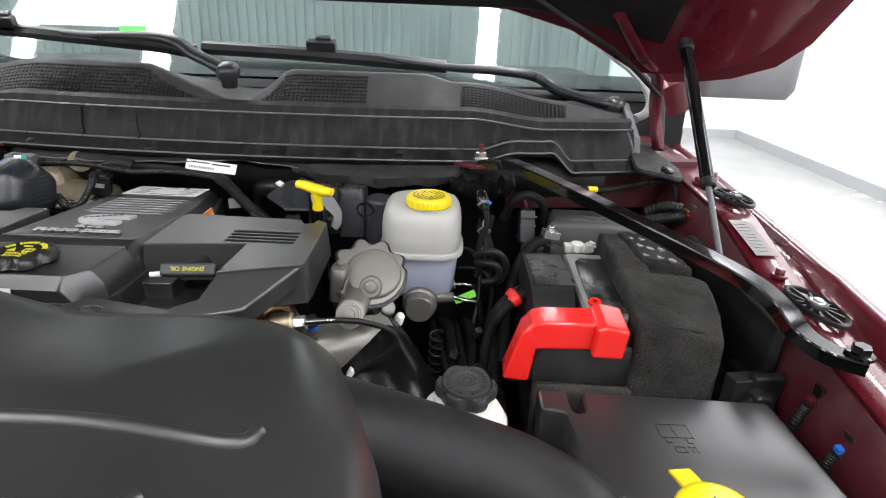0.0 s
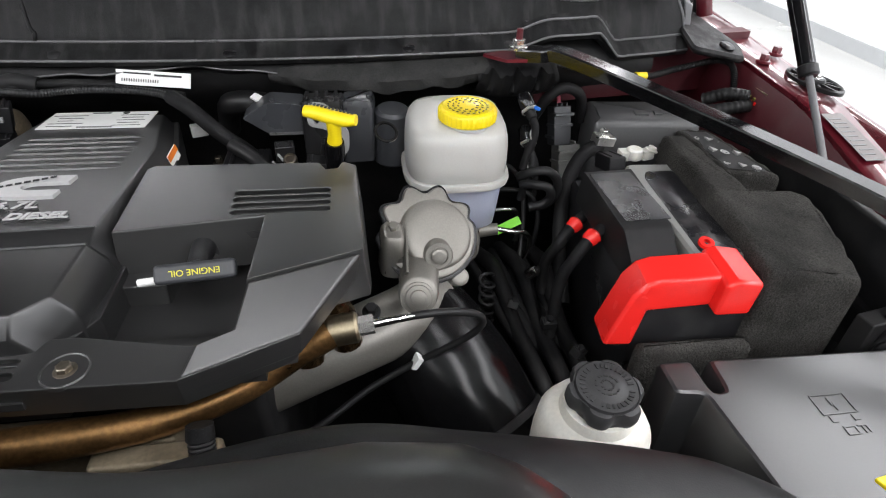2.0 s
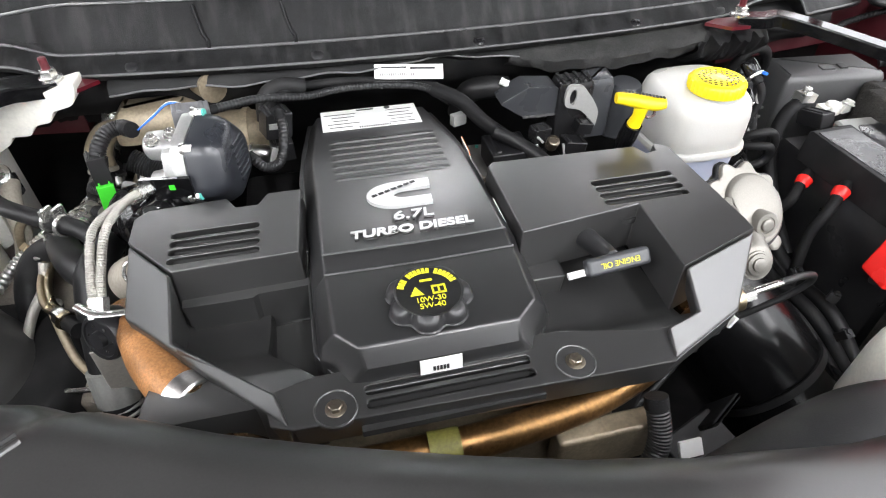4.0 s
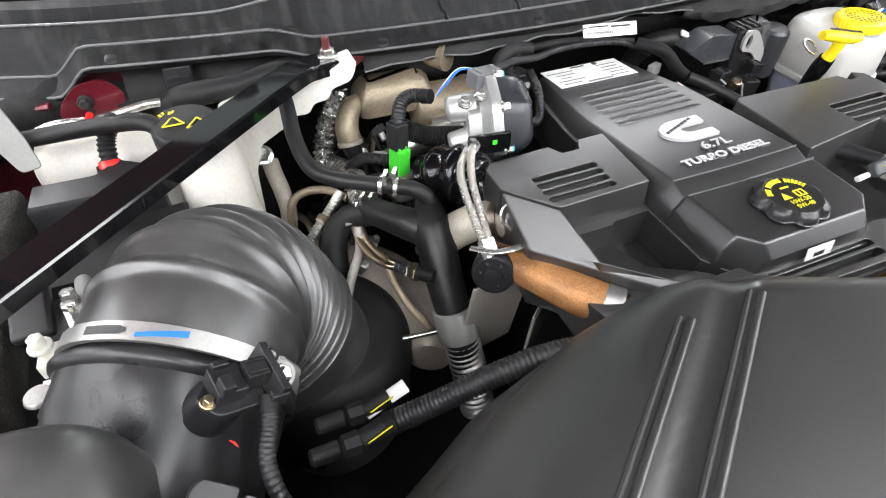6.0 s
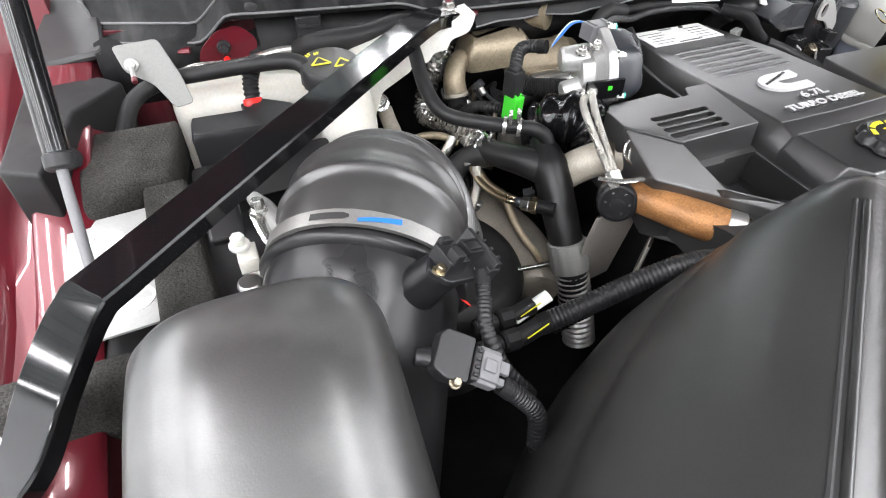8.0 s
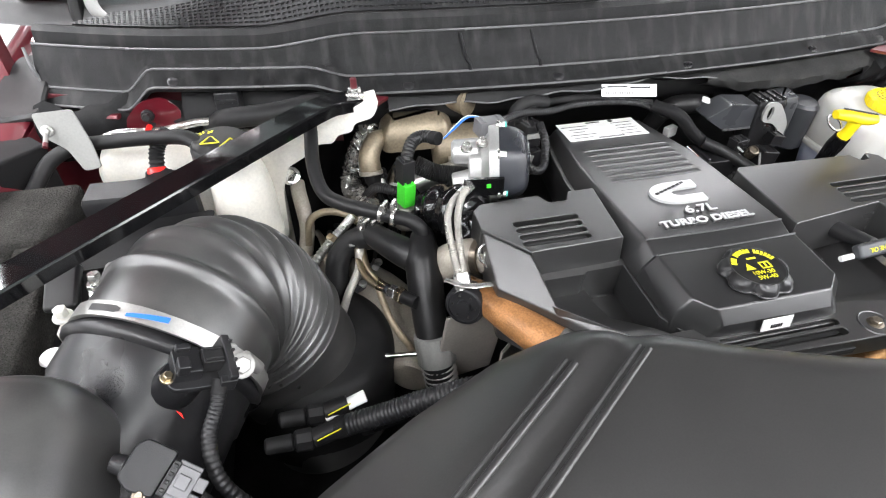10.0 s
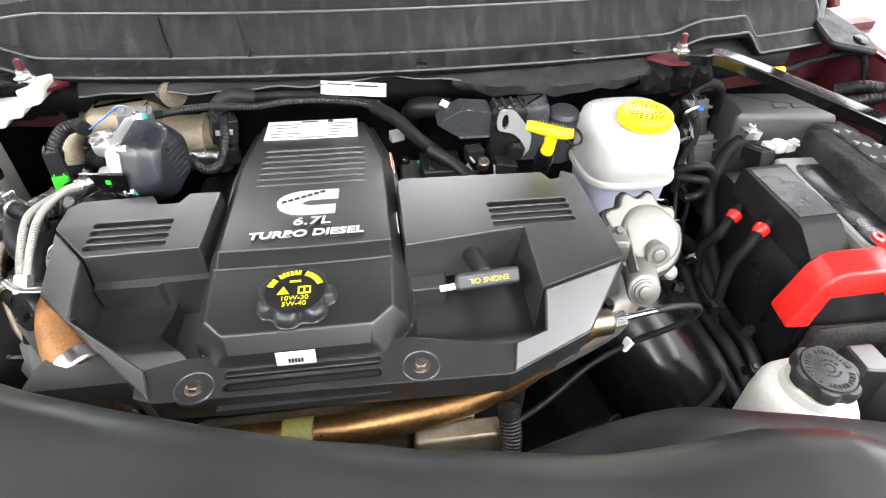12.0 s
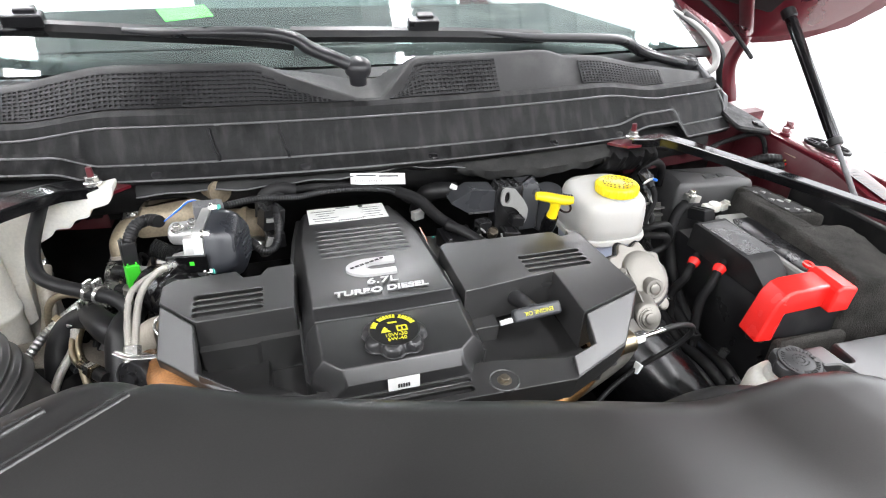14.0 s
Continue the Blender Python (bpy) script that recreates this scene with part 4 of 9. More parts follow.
sweep(bm, [(0.181, -0.170, 1.220), (0.181, -0.167, 1.205), (0.180, -0.163, 1.192)], [0.0075, 0.0065, 0.0078])
part("grip_stem", bm, M_YELLOW, tee)
bm = B()
sweep(bm, [(0.180, -0.164, 1.195), (0.179, -0.160, 1.180), (0.178, -0.154, 1.155), (0.18, -0.14, 1.10), (0.2, -0.1, 0.95)], [0.0095, 0.0105, 0.0085, 0.008, 0.008])
part("tube", bm, M_GLOSS, tee)

# ---- brake fluid reservoir ----
res = thing("brake_reservoir", "translucent white brake fluid reservoir with a yellow cap", "reservoir", (0.315, -0.08, 1.0))
P_RES = []
for k in range(44):
    a = 2 * math.pi * k / 44
    ca, sa = math.cos(a), math.sin(a)
    P_RES.append((0.3165 + 0.0590 * math.copysign(abs(ca) ** 0.58, ca), -0.0745 + 0.0575 * math.copysign(abs(sa) ** 0.58, sa)))
bm = B()
RES_MID = (0.318, -0.075)
ring_skin(bm, [[(RES_MID[0] + (p[0] - RES_MID[0]) * s, RES_MID[1] + (p[1] - RES_MID[1]) * s, z + 0.06 * (p[1] + 0.075) * (1 if z > 1.15 else 0)) for p in P_RES]
               for s, z in ((0.96, 1.119), (1.0, 1.122), (1.0, 1.140), (0.995, 1.158), (0.975, 1.168), (0.935, 1.1765), (0.87, 1.1815), (0.75, 1.1845), (0.55, 1.186), (0.35, 1.1865))])
part("upper_shell", bm, M_WHITE_PL, res, smooth=60)
bm = B()
revolve(bm, (0.326, -0.092, 1.176), (0, 0, 1), [(0.031, 0), (0.030, 0.008), (0.029, 0.010)], 40)
part("neck", bm, M_WHITE_PL, res)
bm = B()
molded(bm, P_RES, [(0.001, 1.111), (-0.0035, 1.1125), (-0.0045, 1.116), (-0.0035, 1.1205), (0.001, 1.122)])
part("seam_flange", bm, M_WHITE_PL, res, smooth=50)
bm = B()
molded(bm, P_RES, [(0.022, 1.043), (0.014, 1.046), (0.009, 1.054), (0.006, 1.08), (0.003, 1.113)])
part("lower_shell", bm, M_FLUID, res, "translucent shell showing fluid", smooth=50)
bm = B()
revolve(bm, (0.326, -0.092, 1.183), (0, 0, 1), [(0.030, 0), (0.033, 0.002), (0.0335, 0.012), (0.031, 0.0155), (0.028, 0.0165), (0.026, 0.0155)], 72, lobes=36, lobe=0.0012, span=(1, 3))
cap = part("cap", bm, M_YELLOW, res, "yellow screw cap with black print", smooth=40)
bm = B()
for r, n in ((0.022, 22), (0.0165, 16), (0.011, 10)):
    for i in range(n):
        a = 2 * math.pi * i / n
        box(bm, (0.326 + r * math.cos(a), -0.092 + r * math.sin(a), 1.1993), (0.0012, 0.0030, 0.0006), (0, 0, math.degrees(a) + (15 if i % 3 else 70)))
part("print", bm, M_INK_SHADE, cap, smooth=0)
bm = B()
cyl(bm, (0.318, -0.135, 1.040), (0.315, -0.02, 1.045), 0.026, 0.026, 24, 0.003)
cyl(bm, (0.318, -0.150, 1.040), (0.318, -0.135, 1.040), 0.021, 0.024, 24, 0.002)
cyl(bm, (0.345, -0.115, 1.045), (0.368, -0.118, 1.048), 0.009, 0.007, 12)
cyl(bm, (0.345, -0.075, 1.045), (0.370, -0.078, 1.050), 0.009, 0.007, 12)
part("master_cylinder", bm, M_ALU, res, "cast aluminium master cylinder", smooth=40)

# ---- cast housing at the engine's side ----
vac = thing("cast_pump_housing", "bare cast aluminium pump housing with a scalloped plate", "pump", (0.26, -0.26, 1.0))
n_ax = Vector((0.12, -0.62, 0.78)).normalized()
vc = Vector((0.262, -0.264, 1.150))
p_right = Vector((1, 0, 0)) - n_ax * n_ax.x
p_right.normalize()
p_up = n_ax.cross(p_right)


def on_plate(a, r, h, dx=0.0, dy=0.0):
    return vc + p_right * (r * math.cos(a) + dx) + p_up * (r * math.sin(a) + dy) + n_ax * h


def plate_edge(a, base):
    """The plate's radius: scalloped round its upper half, plain below."""
    d = math.degrees(a) % 360
    f = smooth_step(8, 24, d) * (1 - smooth_step(176, 196, d))
    return base - 0.0085 * f * (0.5 - 0.5 * math.cos(2 * math.pi * (d - 32) / 39)) + 0.0025 * f


def plate_stack(levels, dx=0.0, dy=0.0, seg=180):
    bm = B()
    ring_skin(bm, [[on_plate(2 * math.pi * i / seg, plate_edge(2 * math.pi * i / seg, r) if lobed else r, h, dx, dy) for i in range(seg)] for r, h, lobed in levels])
    return bm


part("gasket", plate_stack([(0.0455, -0.010, 1), (0.0470, -0.008, 1), (0.0470, -0.003, 1), (0.0455, -0.002, 1)]), M_PLASTIC, vac, "black gasket edge", smooth=50)
part("cover_plate", plate_stack([(0.036, -0.030, 0), (0.0435, -0.006, 1), (0.0440, -0.0015, 1), (0.0432, 0.0006, 1), (0.0415, 0.0016, 1), (0.037, 0.0018, 0), (0.030, 0.0020, 0)]), M_ALU, vac, smooth=28)
bm = B()
ring_skin(bm, [[on_plate(2 * math.pi * i / 90, r * (1 + 0.10 * math.sin(2 * math.pi * i / 90 + 0.6)), h, 0.004, -0.005) for i in range(90)] for r, h in ((0.0335, 0.001), (0.0325, 0.0045), (0.0310, 0.0062), (0.0285, 0.0072), (0.020, 0.0080), (0.006, 0.0084))])
part("face_step", bm, M_ALU, vac, "raised S-edged dome of the plate", smooth=35)
bm = B()
tip, d_ = Vector((0.268, -0.2925, 1.1435)), Vector((0.03, -0.93, 0.36)).normalized()
revolve(bm, tip - d_ * 0.034, d_, [(0.0165, 0), (0.0140, 0.008), (0.0132, 0.022), (0.0130, 0.0325), (0.0118, 0.034), (0.0085, 0.034), (0.0080, 0.0330)], 36)
part("boss", bm, M_ALU, vac, smooth=40)
part("boss_plug", revolve(B(), tip - d_ * 0.0012, d_, [(0.0066, 0), (0.0066, 0.0022), (0.0055, 0.0030), (0.0036, 0.0032)], 28), M_ALU, vac)
tip, d_ = Vector((0.247, -0.3235, 1.1230)), Vector((-0.08, -0.86, 0.46)).normalized()
s_u, s_v, s_a = basis(d_)
bm = B()
root = Vector((0.2535, -0.268, 1.132))
rings = []
for f, r in ((0, 0.0200), (0.25, 0.0188), (0.5, 0.0180), (0.75, 0.0176), (0.90, 0.0176), (0.97, 0.0170), (1.0, 0.0158)):
    c = root.lerp(tip - d_ * 0.006, f)
    rings.append([c + s_u * (r * math.cos(2 * math.pi * k / 48)) + s_v * (r * math.sin(2 * math.pi * k / 48)) for k in range(48)])
ring_skin(bm, rings)
part("lower_snout", bm, M_ALU, vac, smooth=40)
part("snout_plug", revolve(B(), tip - d_ * 0.0065, d_, [(0.0135, 0), (0.0132, 0.0016), (0.0112, 0.0020), (0.0108, 0.0036), (0.0085, 0.0040), (0.0072, 0.0042), (0.0068, 0.0062), (0.0050, 0.0068), (0.0018, 0.0070)], 40), M_ALU, vac, smooth=35)
for p0, p1, w in (((0.2415, -0.262, 1.1600), (0.2385, -0.309, 1.1400), 0.0032),):
    p0, p1 = Vector(p0), Vector(p1)
    side_ = (p1 - p0).cross(n_ax).normalized() * w / 2
    bm = B()
    ring_skin(bm, [[p + side_, p + side_ * 0.6 + n_ax * 0.003, p - side_ * 0.6 + n_ax * 0.003, p - side_, p - side_ - n_ax * 0.022, p + side_ - n_ax * 0.022] for p in (p0, p0.lerp(p1, 0.5), p1)])
    part("web", bm, M_ALU, vac, "cast stiffening web", smooth=40)
bm = B()
molded(bm, round_loop([(0.219, -0.286), (0.238, -0.290), (0.242, -0.262), (0.226, -0.252), (0.217, -0.262)], 0.007, 4), [(-0.002, 1.120), (0, 1.150), (0.001, 1.1580), (0.003, 1.1600)])
part("flange_ear", bm, M_ALU, vac, smooth=40)
part("ear_bolt", hexbolt(B(), (0.230, -0.270, 1.1595), (0.0, -0.4, 0.9), 0.0046, 0.007), M_ALU, vac)
part("rib_bolt", hexbolt(B(), (0.2310, -0.2785, 1.1380), n_ax, 0.0056, 0.009), M_ALU, vac)
part("side_lug", revolve(B(), (0.287, -0.280, 1.108), (0.1, -0.7, 0.6), [(0.0085, 0), (0.0085, 0.014), (0.0070, 0.0155), (0.0040, 0.0158)], 20), M_ALU, vac)

# ---- power steering reservoir ----
ps = thing("power_steering_reservoir", "off-white power steering reservoir with a black ribbed cap", "reservoir", (0.39, -0.42, 0.95))
bm = B()
revolve(bm, (0.377, -0.424, 0.948), (0, 0, 1), [(0.046, 0), (0.048, 0.005), (0.047, 0.10), (0.045, 0.120), (0.038, 0.132), (0.030, 0.136), (0.028, 0.145)], 36)
part("bottle", bm, M_TANK, ps, smooth=50)
bm = B()
revolve(bm, (0.379, -0.423, 1.090), (0.02, -0.06, 1), [(0.025, 0.004), (0.0294, 0.006), (0.0304, 0.009), (0.0301, 0.0165), (0.0284, 0.0195), (0.0252, 0.0200), (0.0246, 0.0188), (0.0240, 0.0188), (0.0234, 0.0215), (0.012, 0.0222), (0.011, 0.0228)], 96, lobes=6, lobe=0.0056, span=(1, 4))
pcap = part("cap", bm, M_GRILLE, ps, "black lobed cap with dark print", smooth=40)
bm = B()
for i in range(30):
    a = 2 * math.pi * i / 30
    if i % 10 != 9:
        box(bm, (0.3794 + 0.0186 * math.cos(a), -0.4243 + 0.0186 * math.sin(a), 1.1122 + 0.0186 * math.sin(a) * 0.06), (0.0014 if i % 3 else 0.0024, 0.0042, 0.0008), (3.4, 0, math.degrees(a) - 90))
for r, g in ((0.0088, 0), (0.0045, 180)):
    for i in range(11):
        a = radians(g + 20 + 30 * i)
        box(bm, (0.3794 + r * math.cos(a), -0.4243 + r * math.sin(a), 1.1128 + r * math.sin(a) * 0.06), (0.0016, 0.0030 if r > 0.006 else 0.0016, 0.0008), (3.4, 0, math.degrees(a)))
part("print", bm, M_INK_SHADE, pcap, smooth=0)

# ---- radiator top duct ----
duct = thing("radiator_duct", "black moulded plastic radiator top duct with a few stains", "air duct", (0, -0.8, 1.0))
D_EDGE = [(-0.78, -1.04), (-0.72, -0.86), (-0.67, -0.72), (-0.62, -0.62), (-0.58, -0.56), (-0.53, -0.515), (-0.48, -0.482), (-0.42, -0.452), (-0.36, -0.434), (-0.31, -0.436), (-0.26, -0.455), (-0.20, -0.482), (-0.15, -0.500), (-0.10, -0.516), (-0.05, -0.530), (0.0, -0.537), (0.10, -0.535), (0.20, -0.528), (0.245, -0.534), (0.270, -0.548), (0.288, -0.566), (0.303, -0.60), (0.325, -0.66), (0.338, -0.72), (0.350, -0.80), (0.358, -1.04)]


def edge_gap(x, y):
    """The distance from a plan point to the duct's rear and side edge."""
    best = 9.0
    for (ax, ay), (bx, by) in zip(D_EDGE, D_EDGE[1:]):
        vx, vy = bx - ax, by - ay
        t = max(0.0, min(1.0, ((x - ax) * vx + (y - ay) * vy) / (vx * vx + vy * vy)))
        best = min(best, math.hypot(x - ax - t * vx, y - ay - t * vy))
    return best


def duct_z(x, y):
    z = 1.282 - 0.032 * smooth_step(-0.06, 0.13, x)
    a = (x + 0.263) * -0.617 + (y + 0.470) * 0.787
    b = (x + 0.311) * -0.614 + (y + 0.471) * 0.789
    if a > 0:
        z -= 0.007 * smooth_step(0.0, 0.018, a) - 0.005 * smooth_step(-0.020, 0.0, b)
    if b > 0:
        z -= 1.05 * b * b / (b + 0.055)
    r = 0.030 + 0.016 * smooth_step(0.0, 0.16, x)
    g = edge_gap(x, y)
    z += 0.018 * smooth_step(0.015, 0.15, g) * smooth_step(-0.22, -0.02, x)
    if g < r:
        z -= r - math.sqrt(max(0.0, r * r - (r - g) ** 2))
    return z


bm = B()
xs = [-0.775 + 0.005 * i for i in range(206)] + [0.253 + 0.005 * i for i in range(10)] + [0.303 + 0.004 * i for i in range(14)]
ex, ey = [p[0] for p in D_EDGE], [p[1] for p in D_EDGE]
cols = []
for x in xs:
    yb = float(np.interp(x, ex, ey))
    fl, zt = smooth_step(-0.27, -0.42, x) if x < -0.27 else 0.0, duct_z(x, yb)
    col = [(x, yb + 0.056 * fl, 0.92), (x, yb + 0.001 + 0.046 * fl, min(1.10, zt - 0.09))]
    col += [(x, yb + 0.001 + d * fl, zt - h) for h, d in ((0.060, 0.034), (0.040, 0.026), (0.024, 0.018), (0.012, 0.010), (0.004, 0.004))]
    for k in range(84):
        f = k / 83
        y = yb + (-1.04 - yb) * (0.55 * f + 0.45 * f**2.4)
        col.append((x, y, duct_z(x, y)))
    cols.append(col)
ring_skin(bm, cols, closed=False)
part("duct_shell", bm, M_DUCT, duct, smooth=75)
bm = B()
box(bm, (-0.2, -1.03, 1.0), (1.12, 0.02, 0.3))
part("front_wall", bm, M_DUCT, duct, smooth=0)
for (ax_, ay_), lift in (((-0.2645, -0.4715), -0.0012), ((-0.3115, -0.4715), 0.0004)):
    bm = B()
    sweep(bm, [(ax_ + 0.012 - 0.786 * s, ay_ + 0.010 - 0.617 * s, duct_z(ax_ + 0.012 - 0.786 * s + 0.002, ay_ + 0.010 - 0.617 * s - 0.0025) + lift) for s in [0.03 + 0.022 * k for k in range(20)]], 0.0024, seg=10, steps=3)
    part("edge_ridge", bm, M_DUCT, duct)
    bm = B()
    sweep(bm, [(ax_ + 0.0085 - 0.786 * s, ay_ + 0.0145 - 0.617 * s, duct_z(ax_ + 0.0085 - 0.786 * s, ay_ + 0.0145 - 0.617 * s) - 0.0006) for s in [0.03 + 0.022 * k for k in range(20)]], 0.0017, seg=8, steps=3)
    part("seam_gap", bm, M_INK_SHADE, duct, "dark gap beside the raised seam")
for k in range(2):
    bm = B()
    sweep(bm, [(x, y - 0.05 * k, duct_z(x, y - 0.05 * k) - 0.001) for x, y in ((-0.12, -0.695), (0.0, -0.693), (0.10, -0.692), (0.20, -0.690), (0.260 - 0.03 * k, -0.688), (0.270 - 0.03 * k, -0.676))], 0.0045, seg=10)
    part("rib", bm, M_DUCT, duct)

hose = thing("upper_radiator_hose", "thick black rubber hose behind the duct", "hose", (0.2, -0.52, 1.1))
bm = B()
sweep(bm, [(0.05, -0.545, 1.150), (0.13, -0.525, 1.150), (0.19, -0.515, 1.146), (0.25, -0.513, 1.128), (0.33, -0.513, 1.104), (0.38, -0.515, 1.089), (0.425, -0.522, 1.076), (0.468, -0.547, 1.062), (0.495, -0.60, 1.035), (0.50, -0.70, 0.98)], 0.042, seg=32, steps=10)
part("hose_body", bm, M_RUBBER, hose, smooth=60)
part("hose_end", cyl(B(), (0.052, -0.545, 1.150), (0.060, -0.543, 1.150), 0.044, seg=32, edge=0.002), M_STEEL, hose, "bright hose end band")


# ---- driver's side: battery, felt jacket, fuse box ----
bat = thing("battery", "black car battery with a dusty top in a felt jacket", "battery", (0.53, -0.2, 0.9), group="batteries")
bm = B()
molded(bm, round_loop([(0.462, -0.312), (0.610, -0.318), (0.615, -0.080), (0.470, -0.075)], 0.006, 2), [(0, 0.92), (0, 1.085), (0.004, 1.09)])
part("case", bm, M_PLASTIC, bat)
bm = B()
rings = []
for y, z in ((-0.118, 1.09), (-0.120, 1.124), (-0.125, 1.127), (-0.242, 1.127), (-0.248, 1.125), (-0.281, 1.103), (-0.284, 1.09)):
    sh = 0.055 * (y + 0.12)
    rings.append([(0.464 + sh * 0.1, y, z), (0.524 + sh, y + 0.004, z), (0.526 + sh, y + 0.004, 1.085), (0.462 + sh * 0.1, y, 1.085)])
ring_skin(bm, rings)
part("lid_step", bm, M_DARK, bat, "dusty raised lid", smooth=30, bevel=0.0015)
bm = B()
box(bm, (0.4945, -0.180, 1.1272), (0.050, 0.100, 0.0012), (0, 0, 2))
part("dusty_top", bm, M_BATT_TOP, bat, "white dust on the lid", smooth=0)
bm = B()
molded(bm, round_loop([(0.524, -0.285), (0.578, -0.288), (0.604, -0.092), (0.530, -0.088)], 0.010, 3), [(0, 1.08), (0, 1.113), (0.003, 1.116)])
part("lid", bm, M_MIDGREY, bat, "light grey lid rim", smooth=24)
bm = B()
molded(bm, round_loop([(0.533, -0.276), (0.580, -0.279), (0.600, -0.112), (0.549, -0.110), (0.541, -0.125)], 0.006, 3), [(0, 1.112), (0, 1.1165), (0.001, 1.1172)])
part("lid_panel", bm, M_BATT_TOP, bat, "scuffed black lid panel", smooth=40)

felt = thing("battery_jacket", "grey felt insulating jacket round the battery", "battery jacket", (0.62, -0.2, 0.9))


def felt_z(x, y):
    return 1.141 - 0.11 * (x - 0.60) - 0.12 * max(0.0, -0.20 - y) + 0.0012 * math.sin(x * 260 + y * 90) + 0.001 * math.sin(y * 240)


def felt_block(name, loop, z0, lower=0.0, label=""):
    bm = B()
    fine = []
    for i, p in enumerate(loop):
        q = loop[(i + 1) % len(loop)]
        m = max(1, int(math.hypot(q[0] - p[0], q[1] - p[1]) / 0.010))
        fine += [(p[0] + (q[0] - p[0]) * k / m, p[1] + (q[1] - p[1]) * k / m) for k in range(m)]
    levels = [(0, z0 - 1.13), (0, -0.014), (0.001, -0.005), (0.003, -0.0015), (0.006, 0.0), (0.009, 0.0)]
    molded(bm, fine, levels, lambda x, y: felt_z(x, y) - lower)
    return part(name, bm, M_FELT, felt, label, smooth=60)


felt_block("side_strip", round_loop([(0.578, -0.200), (0.628, -0.200), (0.624, -0.12), (0.620, -0.060), (0.587, -0.058), (0.582, -0.13)], 0.006, 2), 0.95)
felt_block("side_wrap", round_loop([(0.574, -0.324), (0.668, -0.338), (0.690, -0.270), (0.702, -0.205), (0.690, -0.188), (0.579, -0.188)], 0.008, 2), 0.93, 0.001)
bm = B()
molded(bm, round_loop([(0.462, -0.336), (0.578, -0.340), (0.578, -0.324), (0.462, -0.320)], 0.004, 2), [(0, 0.92), (0, 1.040), (0.003, 1.046), (0.006, 1.048)])
part("front_wrap", bm, M_FELT, felt, smooth=50)
flap = felt_block("rear_flap", round_loop([(0.628, -0.148), (0.703, -0.152), (0.700, -0.128), (0.672, -0.022), (0.624, -0.026)], 0.006, 2), 1.09, 0.004)
bm = B()
rows = [[(a, -0.142, felt_z(a, -0.142) - 0.0035), (b, -0.034, felt_z(b, -0.034) - 0.0035)] for a, b in ((0.634, 0.632), (0.690, 0.666))]
bm.faces.new([bm.verts.new(p) for p in (rows[0][0], rows[1][0], rows[1][1], rows[0][1])])
bmesh.ops.solidify(bm, geom=bm.faces[:], thickness=0.001)
pl = part("warning_label", bm, M_INK_SHADE, flap, "black warning label with white symbols", smooth=0)
for j in range(3):
    for i in range(3):
        cx, cy = 0.642 + (0.0175 - 0.0025 * j) * i, -0.128 + 0.036 * j - 0.003 * i
        bm = B()
        if (i + j) % 2:
            revolve(bm, (cx, cy, felt_z(cx, cy) - 0.0062), (0.17, 0, 1), [(0.0062, 0), (0.0062, 0.0036)], 3)
        else:
            revolve(bm, (cx, cy, felt_z(cx, cy) - 0.0062), (0.17, 0, 1), [(0.0036, 0), (0.0036, 0.0036), (0.0058, 0.0036), (0.0058, 0)], 20, cap0=False, cap1=False)
            box(bm, (cx, cy, felt_z(cx, cy) - 0.0027), (0.007, 0.003, 0.001), (0, 10, 30 * j))
        part("symbol", bm, M_LGREY_PL, felt, smooth=0)

red = thing("terminal_cover", "red plastic positive terminal cover", "terminal cover", (0.5, -0.31, 1.1))
bm = B()
side = [(0.428, 1.050), (0.459, 1.047), (0.465, 1.091), (0.528, 1.093), (0.531, 1.128), (0.470, 1.1275), (0.457, 1.1235), (0.446, 1.110)]
ring_skin(bm, [[(x - 0.003, -0.326, z - 0.002) for x, z in side], [(x, -0.288, z) for x, z in side]])
side = [(0.524, 1.091), (0.560, 1.090), (0.564, 1.127), (0.537, 1.132), (0.526, 1.128)]
ring_skin(bm, [[(x - 0.002, -0.338, z - 0.003) for x, z in side], [(x, -0.283, z) for x, z in side]])
part("cover", bm, M_RED_PL, red, smooth=30, bevel=0.0045, segments=4)
part("boot", cyl(B(), (0.446, -0.306, 1.060), (0.440, -0.312, 1.040), 0.0125, 0.0120, 22, 0.002), M_RUBBER, red, "black cable below the cover")
part("pin", revolve(B(), (0.534, -0.277, 1.127), (0, -0.2, 1), [(0.0035, 0), (0.0075, 0), (0.0080, 0.002), (0.0075, 0.004), (0.0035, 0.004)], 20, cap0=False, cap1=False), M_RED_PL, red)

fuse = thing("fuse_box", "black power distribution box with a smooth lid", "fuse box", (0.6, -0.5, 0.9))


def fz(x, y):
    return 1.067 - 0.01 * (-0.37 - y) + 0.01 * (x - 0.59)


bm = B()
molded(bm, round_loop([(0.496, -0.520), (0.712, -0.520), (0.706, -0.376), (0.506, -0.368), (0.504, -0.404), (0.493, -0.404), (0.491, -0.367), (0.459, -0.366), (0.459, -0.402), (0.484, -0.406)], 0.005, 2), [(0.0, -0.16), (0, -0.006), (0.0015, -0.0015), (0.004, 0.0)], fz)
lid = part("lid", bm, M_LID, fuse, smooth=24)
bm = B()
